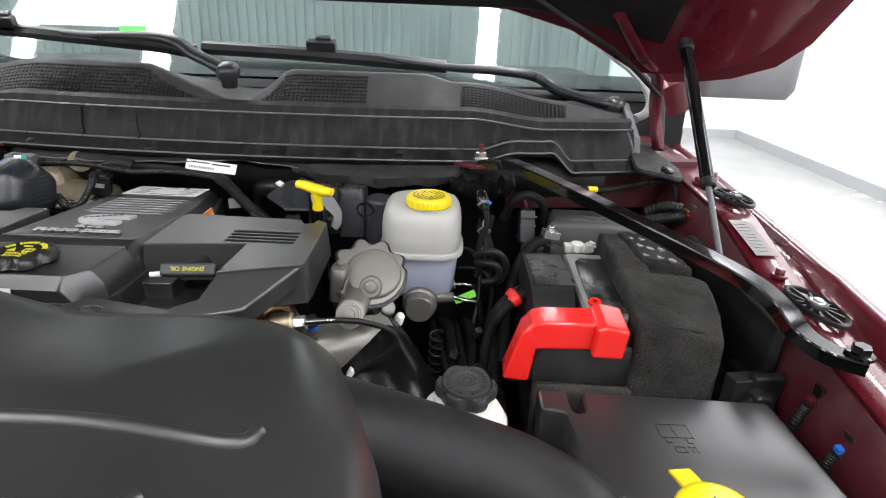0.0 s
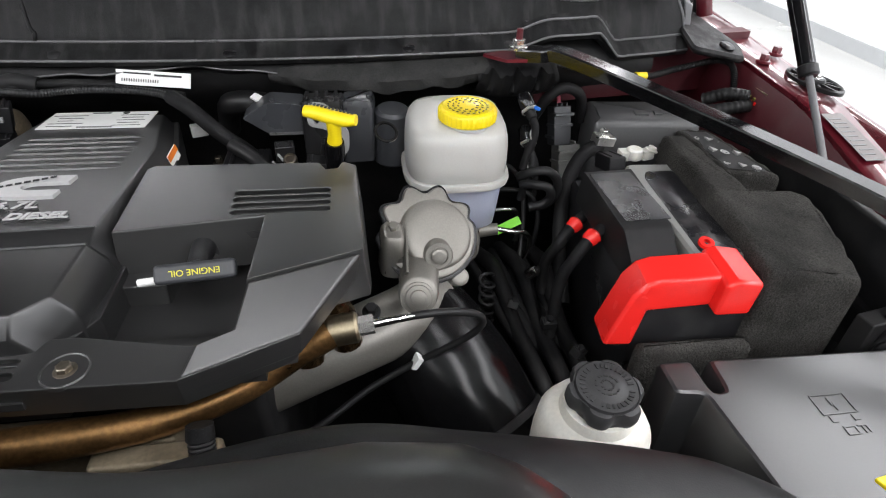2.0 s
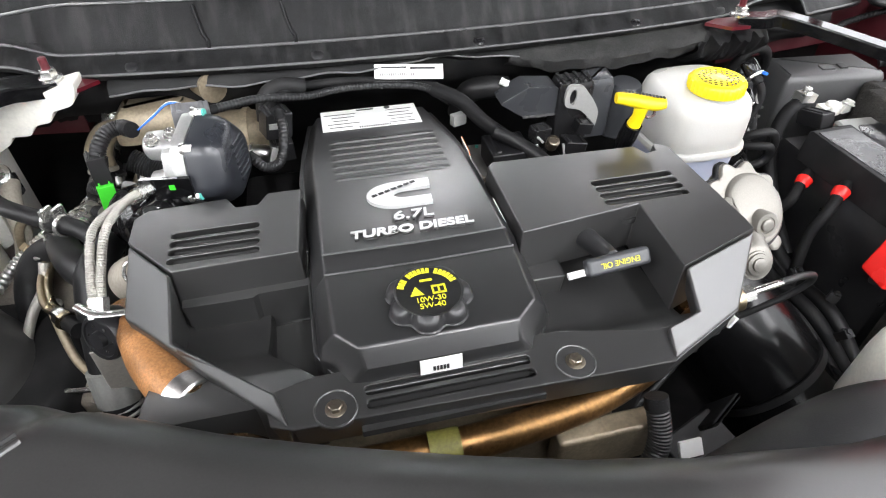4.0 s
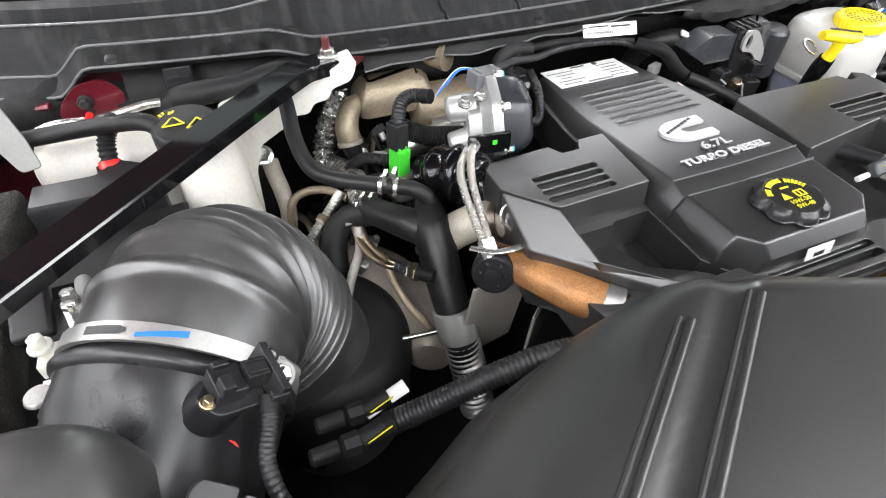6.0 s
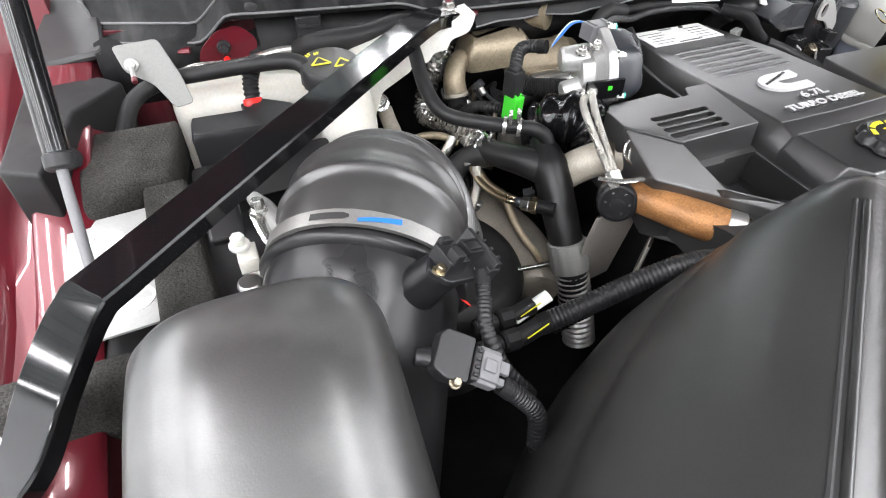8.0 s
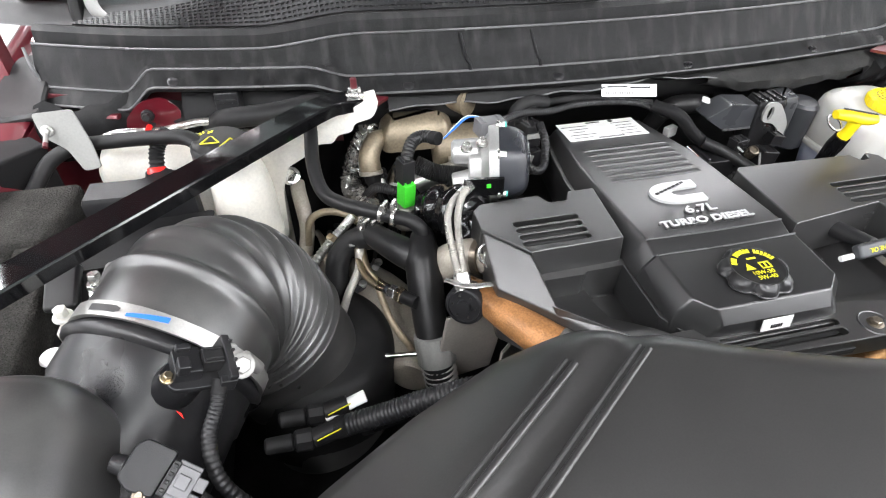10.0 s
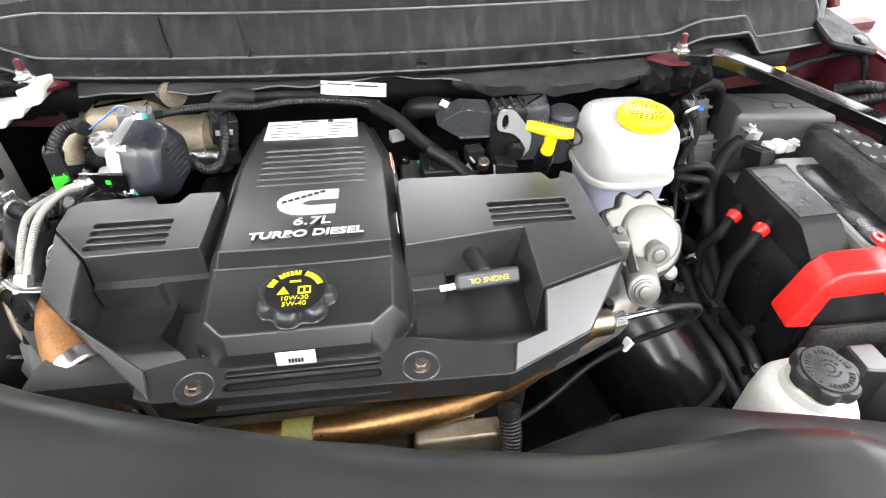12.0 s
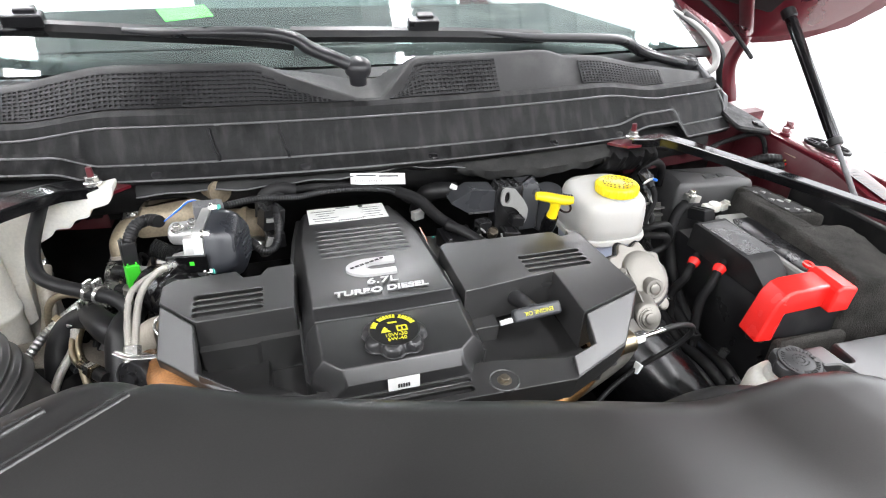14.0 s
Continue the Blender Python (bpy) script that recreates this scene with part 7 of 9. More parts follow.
pts = [(-0.305 + 0.010 * math.cos(2 * math.pi * k / 8) + 0.0006 * k, -0.252 - 0.0004 * k + 0.004 * math.sin(2 * math.pi * k / 8), 1.172 - 0.0006 * k + 0.009 * math.sin(2 * math.pi * k / 8)) for k in range(41)]
sweep(bm, pts, 0.0016, seg=6, steps=2)
part("spring", bm, M_BRIGHT, eg, "bright coil spring")

# ---- exhaust gas cooler and lines behind the engine ----
cool = thing("gas_cooler", "tan heat-shielded exhaust gas cooler", "cooler", (-0.3, 0.0, 1.05))
bm = B()
molded(bm, round_loop([(-0.372, 0.006), (-0.276, 0.004), (-0.266, 0.060), (-0.372, 0.062)], 0.014, 4), [(0, 1.144), (0, 1.158), (0.004, 1.172), (0.012, 1.181), (0.020, 1.184)])
part("shield", bm, M_SHIELD, cool, smooth=60)
bm = B()
sweep(bm, [(-0.366, 0.030, 1.155), (-0.382, 0.018, 1.156), (-0.392, 0.004, 1.142), (-0.392, -0.004, 1.124)], [0.012, 0.0135, 0.0145, 0.0150], seg=20)
part("elbow", bm, M_SHIELD, cool, smooth=60)
part("elbow_ring", revolve(B(), (-0.392, -0.003, 1.126), (0.02, -0.4, -0.9), [(0.0150, 0), (0.0162, 0.001), (0.0162, 0.005), (0.0150, 0.006)], 28), M_PALE, cool)
bm = B()
sweep(bm, [(-0.392, -0.004, 1.124), (-0.388, -0.008, 1.110), (-0.380, -0.012, 1.090), (-0.372, -0.016, 1.06)], 0.0115, seg=16)
part("outlet_hose", bm, M_RUBBER, cool, "black rubber outlet hose", smooth=60)
bm = B()
sweep(bm, [(-0.335, -0.045, 1.125), (-0.31, -0.052, 1.136), (-0.28, -0.052, 1.140), (-0.235, -0.045, 1.138)], 0.014, seg=12)
part("rail", bm, M_STEEL, cool)
bm = B()
revolve(bm, (-0.300, 0.024, 1.134), (0.99, -0.06, 0.0), [(0.024, 0), (0.031, 0.006), (0.031, 0.070), (0.033, 0.072), (0.033, 0.078), (0.030, 0.080), (0.027, 0.094), (0.018, 0.102)], 36)
part("lower_body", bm, M_SHIELD, cool, "brown heat-tinted cooler body", smooth=50)
bm = B()
sweep(bm, [(-0.285, -0.010, 1.126), (-0.25, -0.014, 1.128), (-0.222, -0.018, 1.129), (-0.206, -0.019, 1.126), (-0.200, -0.018, 1.11)], 0.0105, seg=18)
part("outlet_pipe", bm, M_STEEL, cool, "bright steel outlet pipe", smooth=60)
for x in (-0.246, -0.222):
    band(cool, "pipe_band", (x, -0.016, 1.1285), (1, -0.12, 0), 0.0112, 0.004, M_BRIGHT, "bright pipe band", 0.0012)
bp2 = thing("bare_metal_pipe", "short bare metal pipe end under the cowl", "pipe", (-0.2, 0.01, 1.15))
bm = B()
sweep(bm, [(-0.300, 0.060, 1.180), (-0.276, 0.045, 1.192), (-0.262, 0.033, 1.196), (-0.252, 0.020, 1.198)], [0.010, 0.011, 0.015, 0.0175], seg=20)
part("pipe", bm, M_SHIELD, bp2, smooth=60)
bt = thing("pipe_boot", "black crinkled protective boot on a pipe", "boot", (-0.31, -0.15, 1.1))
bm = B()
sweep(bm, [(-0.335, -0.125, 1.135), (-0.318, -0.145, 1.150), (-0.300, -0.165, 1.150), (-0.295, -0.190, 1.140), (-0.300, -0.205, 1.12)], [0.024, 0.030, 0.031, 0.029, 0.024], seg=20, ribs=6, rib=0.0025)
part("boot", bm, M_GLOSS, bt, smooth=50)

# ---- turbocharger body low beside the engine ----
tb = thing("turbocharger", "grey cast turbocharger housing", "turbocharger", (-0.40, -0.16, 0.9))
bm = B()
t_c, t_a = Vector((-0.492, -0.208, 0.998)), basis((0.10, -0.10, 1.0))[2]
rings = []
for k in range(49):
    a = radians(-25 + 170 * k / 48)
    minor = 0.024 + 0.014 * math.sin(math.pi * k / 48) ** 0.5
    out = Vector((math.cos(a), math.sin(a), -0.10 * math.cos(a) + 0.10 * math.sin(a))).normalized()
    rings.append([t_c + out * (0.112 + minor * math.cos(b)) + t_a * (0.014 + minor * math.sin(b)) for b in [2 * math.pi * j / 28 for j in range(28)]])
ring_skin(bm, rings)
part("volute", bm, M_TURBO, tb, "brown grey cast volute", smooth=60)
part("inlet_collar", revolve(B(), t_c - t_a * 0.08, t_a, [(0.096, 0), (0.094, 0.09), (0.091, 0.112), (0.086, 0.120), (0.078, 0.128), (0.070, 0.131)], 56), M_DARK, tb, "black rubber inlet collar")
part("sticker", box(B(), (-0.384, -0.236, 1.004), (0.015, 0.024, 0.002), (40, 30, -20)), M_LGREY_PL, tb, "small printed sticker", smooth=0)

# ---- front conduit with a white tag ----
conduit([(-0.30, -0.400, 1.150), (-0.345, -0.398, 1.158), (-0.390, -0.392, 1.146), (-0.430, -0.386, 1.128), (-0.470, -0.380, 1.112)], 0.0092, "thick black corrugated conduit in front of the engine", pitch=0.0045)
conduit([(-0.33, -0.375, 1.12), (-0.37, -0.372, 1.115), (-0.41, -0.37, 1.10), (-0.45, -0.37, 1.09)], 0.0075, "thin black corrugated conduit in front of the engine")
wt = thing("cable_tag", "white paper cable tag", "tag", (-0.465, -0.352, 1.105))
bm = B()
sweep(bm, [(-0.482, -0.356, 1.098), (-0.463, -0.352, 1.102), (-0.444, -0.349, 1.107)], 0.0065, seg=12, flat=0.6)
part("tag", bm, M_PAPER, wt)
cn = thing("cable_plug", "black round cable plug", "plug", (-0.51, -0.38, 1.12))
bm = B()
cyl(bm, (-0.470, -0.380, 1.112), (-0.492, -0.383, 1.108), 0.0085, 0.0085, 16, 0.001)
cyl(bm, (-0.492, -0.383, 1.108), (-0.508, -0.384, 1.110), 0.0098, 0.0095, 8, 0.002)
cyl(bm, (-0.508, -0.384, 1.110), (-0.532, -0.385, 1.112), 0.0075, 0.007, 16, 0.002)
part("plug_body", bm, M_DARK, cn)
part("yellow_stripe", box(B(), (-0.478, -0.3895, 1.1185), (0.022, 0.0009, 0.0009), (0, -18, 8)), M_YELLOW_INK, cn, smooth=0)
copy_thing(cn, Matrix.Translation((-0.50, -0.35, 1.11)))

# sheet metal and small modules under the cowl on the passenger side
rp = thing("cowl_patch_plate", "maroon sheet metal plate with a black clip under the cowl", "plate", (-0.66, 0.08, 1.2))
bm = B()
ring_skin(bm, [[(x, y, z) for x, z in round_loop([(-0.695, 1.176), (-0.628, 1.182), (-0.622, 1.205), (-0.640, 1.224), (-0.668, 1.220), (-0.690, 1.200)], 0.008, 3)] for y in (0.070, 0.073)])
part("plate", bm, M_RED_PAINT, rp, smooth=30)
placed(rp, "clip", hexbolt(B(), (0, 0, 0), (0, -1, 0.2), 0.0055, 0.014), M_PLASTIC, Matrix.Translation((-0.662, 0.066, 1.203)), "black clip", 0)
placed(rp, "clip_tip", cyl(B(), (0, 0, 0), (0, -0.010, 0), 0.004), M_RED_PL, Matrix.Translation((-0.662, 0.056, 1.192)), "small red tip", 0)
rs = thing("cowl_seam_strip", "maroon seam strip under the cowl edge", "trim", (-0.76, 0.1, 1.2))
bm = B()
sweep(bm, [(-0.80, 0.105, 1.196), (-0.75, 0.092, 1.198), (-0.70, 0.080, 1.199)], 0.006, seg=8, flat=0.6)
part("strip", bm, M_RED_PAINT, rs)
bm_ = thing("cowl_module", "small black ribbed module under the cowl", "module", (-0.56, 0.06, 1.2))
placed(bm_, "case", box(B(), (0, 0, 0), (0.030, 0.024, 0.050)), M_PLASTIC, pose(-0.560, 0.062, 1.203, -8, 0, -6), bevel=0.002)
for k in range(3):
    placed(bm_, "fin", box(B(), (0, -0.013, -0.014 + 0.014 * k), (0.024, 0.004, 0.004)), M_PLASTIC, pose(-0.560, 0.062, 1.203, -8, 0, -6), bevel=0.0008)
pd = thing("cowl_sound_pad", "dusty dark fibre pad behind the coolant tank", "pad", (-0.62, 0.1, 1.17))
bm = B()
rows = []
for i in range(33):
    x = -0.80 + 0.40 * i / 32
    w = 0.006 * math.sin(x * 61) + 0.004 * math.sin(x * 137 + 2)
    rows.append([(x, 0.098 + w * 0.5, 1.212 + w), (x, 0.082 + w, 1.206 + w * 0.6), (x, 0.074 + w, 1.190), (x, 0.076 + w, 1.17), (x, 0.085, 1.14)])
ring_skin(bm, rows, closed=False)
part("pad", bm, M_LOOM, pd, smooth=60)
tube_thing("pad_foil_lead", "thin foil-wrapped lead along the pad", "cable", [(-0.74, 0.055, 1.175), (-0.70, 0.052, 1.190), (-0.65, 0.050, 1.188), (-0.60, 0.048, 1.196), (-0.56, 0.046, 1.192)], 0.005, M_FOIL, seg=10)
# dense wiring between tank and engine
for k in range(6):
    a, b = 0.017 * k, 0.5 + 0.5 * math.sin(k * 2.3)
    tube_thing("engine_lead", "thin black wiring lead beside the engine", "wire", [(-0.45 + a, 0.03 - 0.01 * b, 1.01 + 0.02 * b), (-0.43 + a * 0.8, -0.005, 1.04 + 0.02 * math.sin(k)), (-0.44 + a * 0.6 + 0.01 * b, -0.05, 1.055 + 0.02 * b), (-0.45 + a * 0.5, -0.10, 1.05 + 0.015 * math.cos(k * 1.7)), (-0.46 + a * 0.5, -0.15, 1.00)], 0.0028 + 0.0012 * b, (M_RUBBER, M_LOOM, M_PLASTIC)[k % 3], seg=8, group="engine side leads")
for k, (a, w) in enumerate(((0.0, 0.5), (0.016, -0.6))):
    tube_thing("turbo_line", "thin stained line beside the turbocharger", "pipe", [(-0.475 + a, -0.02 - 0.012 * w, 1.045 + 0.012 * w), (-0.468 + a, -0.07, 1.06 + 0.014 * w), (-0.466 + a, -0.11, 1.058 - 0.01 * w), (-0.472 + a, -0.13, 1.03)], 0.0045, (M_BOLT, M_RUBBER)[k], seg=8, group="turbo lines")
for k in range(5):
    c = (-0.455 + 0.024 * k, -0.09 - 0.035 * ((k * 2) % 3), 1.064)
    th = thing("line_clip", "small dull clip holding a line", "clip", c, group="turbo line clips")
    plug(th, "saddle", c, (0.014, 0.010, 0.008), (15 * k, 10, 40 * k), (M_BOLT, M_SLATE, M_LGREY_PL)[k % 3], ridges=1)
    part("screw", hexbolt(B(), (c[0] + 0.004, c[1], c[2] + 0.003), (0.1, -0.4, 0.9), 0.0035, 0.006), M_STEEL, th)

# wiring tangle beside the gas cooler
for k in range(9):
    a, w, v = 0.008 * k, math.sin(k * 2.7), math.cos(k * 1.6)
    tube_thing("cooler_lead", "thin dark lead tangled beside the cooler", "wire", [(-0.400 + a, 0.050, 1.075 + 0.01 * w), (-0.394 + a + 0.008 * v, 0.025, 1.100 + 0.012 * v), (-0.398 + a, 0.000 + 0.008 * w, 1.108 + 0.010 * w), (-0.388 + a - 0.008 * w, -0.028, 1.100 + 0.012 * v), (-0.384 + a * 0.8, -0.055, 1.085 + 0.01 * w), (-0.386 + a * 0.7, -0.085, 1.055)], 0.0022 + 0.0014 * abs(v), (M_LOOM, M_RUBBER, M_SLATE, M_PLASTIC, M_BOLT)[k % 5], seg=8, group="cooler leads")
for k in range(5):
    c = (-0.395 + 0.016 * k, 0.022 - 0.026 * (k % 3), 1.112 + 0.004 * (k % 2))
    th = thing("lead_plug", "small dark plug on a tangled lead", "plug", c, group="cooler lead plugs")
    plug(th, "plug_body", c, (0.011, 0.016, 0.010), (20, 15 * k, 50 * k), (M_SLATE, M_PLASTIC, M_LGREY_PL)[k % 3], ridges=2)
    part("collar", cyl(B(), (c[0], c[1] - 0.006, c[2] - 0.002), (c[0] + 0.002, c[1] - 0.014, c[2] - 0.008), 0.0045, 0.004, 12), M_BRIGHT if k % 2 else M_DARK, th)


# ---- more on the driver's side ----
bx = thing("module_box", "dusty grey plastic module box below the cowl", "module", (0.6, 0.05, 1.0))
bm = B()
molded(bm, round_loop([(0.520, 0.000), (0.660, -0.030), (0.665, 0.045), (0.532, 0.076)], 0.008, 3), [(0, 0.95), (0, 1.125), (0.004, 1.133), (0.010, 1.136)], lambda x, y: 0.06 * (x - 0.53))
part("case", bm, M_MODULE, bx, smooth=40)
bm = B()
box(bm, (0.590, 0.010, 1.1405), (0.018, 0.014, 0.002), (0, -3, -12))
box(bm, (0.612, 0.006, 1.142), (0.010, 0.014, 0.002), (0, -3, -12))
part("moulded_marks", bm, M_MODULE, bx, smooth=0)
tm = thing("battery_terminal", "bright zinc battery terminal clamp", "terminal", (0.54, -0.045, 1.12))
bm = B()
box(bm, (0.518, -0.042, 1.128), (0.026, 0.018, 0.012), (0, 10, 10))
hexbolt(bm, (0.517, -0.042, 1.132), (0, 0, 1), 0.006, 0.010)
part("clamp", bm, M_BRIGHT, tm, bevel=0.001)
bm = B()
cyl(bm, (0.558, -0.056, 1.106), (0.558, -0.056, 1.121), 0.0115, 0.0105, 22, 0.002)
box(bm, (0.546, -0.054, 1.111), (0.014, 0.016, 0.012))
box(bm, (0.574, -0.058, 1.113), (0.016, 0.013, 0.012), (0, 0, 15))
hexbolt(bm, (0.579, -0.059, 1.118), (0.3, 0, 1), 0.0060, 0.006)
part("post_clamp", bm, M_TANK, tm, "cream terminal clamp", bevel=0.0015)
plug(tm, "fuse_holder", (0.520, -0.070, 1.110), (0.022, 0.040, 0.020), (-15, 0, 5), M_PLASTIC, ridges=2)
plug(tm, "blue_lock", (0.528, -0.082, 1.114), (0.008, 0.010, 0.012), (-15, 0, 5), M_BLUE)
plug(tm, "red_lock", (0.534, -0.096, 1.108), (0.005, 0.008, 0.008), (-15, 0, 5), M_RED_PL)
plug(bat, "colour_label", (0.5965, -0.165, 1.1145), (0.010, 0.045, 0.001), (0, 0, -7), M_YELLOW_INK, "yellow, blue and white label")
plug(bat, "white_label", (0.588, -0.235, 1.1145), (0.012, 0.06, 0.001), (0, 0, -7), M_PAPER)
plug(bat, "blue_label", (0.5975, -0.170, 1.1155), (0.008, 0.014, 0.001), (0, 0, -7), M_BLUE)
# wiring tucked under the cowl end
tube_thing("cowl_harness", "black taped harness under the cowl", "cable", [(0.45, 0.03, 1.205), (0.52, 0.045, 1.190), (0.598, 0.047, 1.178), (0.66, 0.07, 1.180), (0.715, 0.06, 1.195), (0.735, 0.05, 1.185), (0.735, 0.03, 1.15)], 0.0045, M_LOOM, ribs=90, rib=0.0004)
yt = thing("yellow_tape", "yellow tape band on the harness", "tape", (0.598, 0.047, 1.178))
part("tape", cyl(B(), (0.588, 0.046, 1.179), (0.604, 0.049, 1.178), 0.0056, 0.0056, 16), M_YELLOW, yt)
for pts in ([(0.69, 0.03, 1.15), (0.71, 0.01, 1.165), (0.735, 0.0, 1.165)], [(0.68, 0.01, 1.14), (0.705, -0.005, 1.15), (0.735, -0.008, 1.155)]):
    tube_thing("fender_plug_cable", "black cable with a plug at the fender", "cable", pts, 0.0085, M_RUBBER, group="fender plugs", ribs=9, rib=0.0004)
fp = thing("fender_plug", "red and tan plug ends at the fender wall", "plug", (0.74, -0.005, 1.16))
plug(fp, "plate", (0.748, -0.006, 1.160), (0.004, 0.03, 0.03), (0, 0, 0), M_BRASS)
for k in range(4):
    plug(fp, "pin", (0.743, -0.011 + 0.005 * k, 1.158 + 0.005 * (k % 2)), (0.008, 0.003, 0.004), (20, 0, 0), (M_RED_PL, M_OLIVE)[k % 2])


def rubber_stop(c, rot):
    th = thing("hood_stop", "black webbed plastic hood stop on the fender", "hood stop", c, group="hood stops")
    bm = B()
    oval = [(0.024 * math.cos(2 * math.pi * k / 40), 0.044 * math.sin(2 * math.pi * k / 40)) for k in range(40)]
    ring_skin(bm, [[(p[0] * f, p[1] * f, h) for f, h in ((1.0, 0), (1.0, 0.0045), (0.93, 0.0060), (0.86, 0.0045), (0.86, 0))] for p in oval + oval[:1]])
    for a in range(0, 180, 30):
        sp_ = box(B(), (0, 0, 0.0022), (2 * 0.92 / math.hypot(math.cos(radians(a)) / 0.024, math.sin(radians(a)) / 0.044), 0.0026, 0.0040), (0, 0, a))
        part("spoke", sp_, M_PLASTIC, th).matrix_world = pose(*c, *rot)
    hub = revolve(B(), (0, 0, 0), (0, 0, 1), [(0.013, 0), (0.013, 0.005), (0.0115, 0.008), (0.008, 0.009)], 24)
    part("hub", hub, M_PLASTIC, th, smooth=35).matrix_world = pose(*c, *rot)
    ob = part("rim", bm, M_PLASTIC, th, smooth=35)
    ob.matrix_world = pose(*c, *rot)
    b = part("bolt", hexbolt(B(), (0, 0, 0.008), (0, 0, 1), 0.0055, 0.004), M_STEEL, th)
    b.matrix_world = pose(*c, *rot)


rubber_stop((0.790, -0.040, fender_z(-0.04) + 0.004), (2, 3, 8))
rubber_stop((0.781, -0.297, fender_z(-0.297) + 0.004), (6, 3, 14))
rubber_stop((-0.862, -0.36, fender_z(-0.36) + 0.006), (6, -3, -6))
for c in ((0.772, -0.231), (0.765, 0.034), (0.80, 0.06)):
    th = thing("fender_bolt", "maroon painted fender bolt with washer", "bolt", (c[0], c[1], fender_z(c[1])), group="fender bolts")
    part("head", hexbolt(B(), (c[0], c[1], fender_z(c[1]) + 0.002), (0, 0, 1), 0.0065, 0.012), M_RED_PAINT, th)
sf = thing("fender_sticker", "silver grey printed sticker on the fender", "sticker", (0.77, -0.15, 1.17))
s0 = part("sheet", box(B(), (0, 0, 0), (0.030, 0.085, 0.0006)), M_STICKER, sf, smooth=0)
s0.matrix_world = pose(0.772, -0.150, fender_z(-0.15) + 0.0032, 14, 2, 4)
bm = B()
for k in range(9):
    box(bm, (-0.004 + 0.003 * (k % 2), 0.032 - 0.008 * k, 0.0006), (0.018, 0.002, 0.0004))
s1 = part("print", bm, M_GREY_PL, s0, smooth=0)
s1.matrix_parent_inverse = Matrix.Identity(4)
for c, m in (((0.738, -0.395, 1.085), M_RED_PAINT), ((0.738, -0.450, 1.070), M_BLUE)):
    th = thing("body_clip", "zinc clip with a coloured plug on the inner fender", "clip", c, group="inner fender clips")
    plug(th, "bracket", (c[0] + 0.004, c[1], c[2] + 0.008), (0.004, 0.014, 0.022), (0, 0, 0), M_BRASS)
    plug(th, "plug", (c[0] - 0.002, c[1], c[2]), (0.007, 0.008, 0.006), (10, 0, 0), m, ridges=2)
    bm = B()
    sweep(bm, [(c[0] - 0.004, c[1], c[2] - 0.004), (c[0] - 0.008, c[1] + 0.004, c[2] - 0.03), (c[0] - 0.01, c[1] + 0.01, c[2] - 0.08)], 0.005, seg=10, ribs=14, rib=0.0005)
    part("lead", bm, M_RUBBER, th)
# washer filler neck
wf = thing("washer_cap", "yellow washer fluid filler cap with a tab", "filler cap", (0.572, -0.555, 1.05))
bm = B()
revolve(bm, (0.572, -0.558, 1.080), (0.02, -0.12, 1), [(0.030, 0), (0.034, 0.002), (0.035, 0.008), (0.033, 0.012), (0.028, 0.0145), (0.010, 0.016)], 40)
part("cap", bm, M_YELLOW, wf, smooth=40)
bm = B()
box(bm, (0.562, -0.520, 1.090), (0.020, 0.030, 0.004), (-12, 0, 8))
part("tab", bm, M_YELLOW, wf, bevel=0.0015)
bm = B()
for a in (-40, 0, 40):
    box(bm, (0.572 + 0.012 * math.sin(radians(a)), -0.560 + 0.010 * math.cos(radians(a)), 1.0965), (0.002, 0.012, 0.001), (7, 0, -a))
box(bm, (0.572, -0.566, 1.0962), (0.024, 0.002, 0.001), (7, 0, 0))
part("print", bm, M_INK_SHADE, wf, smooth=0)
part("neck", cyl(B(), (0.572, -0.555, 0.95), (0.572, -0.557, 1.082), 0.024, 0.026, 24), M_PLASTIC, wf)
# dark air pan between jacket and fender
pn = thing("side_pan", "black plastic pan between battery and fender", "pan", (0.71, -0.3, 0.95))
bm = B()
box(bm, (0.705, -0.24, 0.98), (0.045, 0.32, 0.10))
box(bm, (0.700, -0.345, 1.02), (0.05, 0.02, 0.12), (0, 0, 10))
cyl(bm, (0.705, -0.36, 1.055), (0.705, -0.37, 1.052), 0.018, 0.016, 16, 0.003)
part("pan", bm, M_DARK, pn, bevel=0.006)
bm = B()
box(bm, (0.722, -0.305, 1.000), (0.030, 0.060, 0.120), (4, 0, 6))
box(bm, (0.716, -0.345, 1.020), (0.038, 0.014, 0.130), (4, 0, 8))
part("support_plate", bm, M_DARK, pn, "black plastic support plate", bevel=0.004)
# added dark panel gives the cavity before the inner fender its shade
part("shade_panel", box(B(), (0.731, -0.190, 1.050), (0.014, 0.290, 0.180), (0, 0, -2)), M_DARK, pn, "dark panel added for the shaded cavity at the inner fender", bevel=0.005)
part("plate_bolt", hexbolt(B(), (0.716, -0.352, 1.058), (0.05, -1, 0.15), 0.0095, 0.009), M_DARK, pn)
bm = B()
box(bm, (0.699, -0.362, 1.035), (0.022, 0.020, 0.075), (6, 8, 12))
part("corner_guard", bm, M_PLASTIC, pn, bevel=0.005)


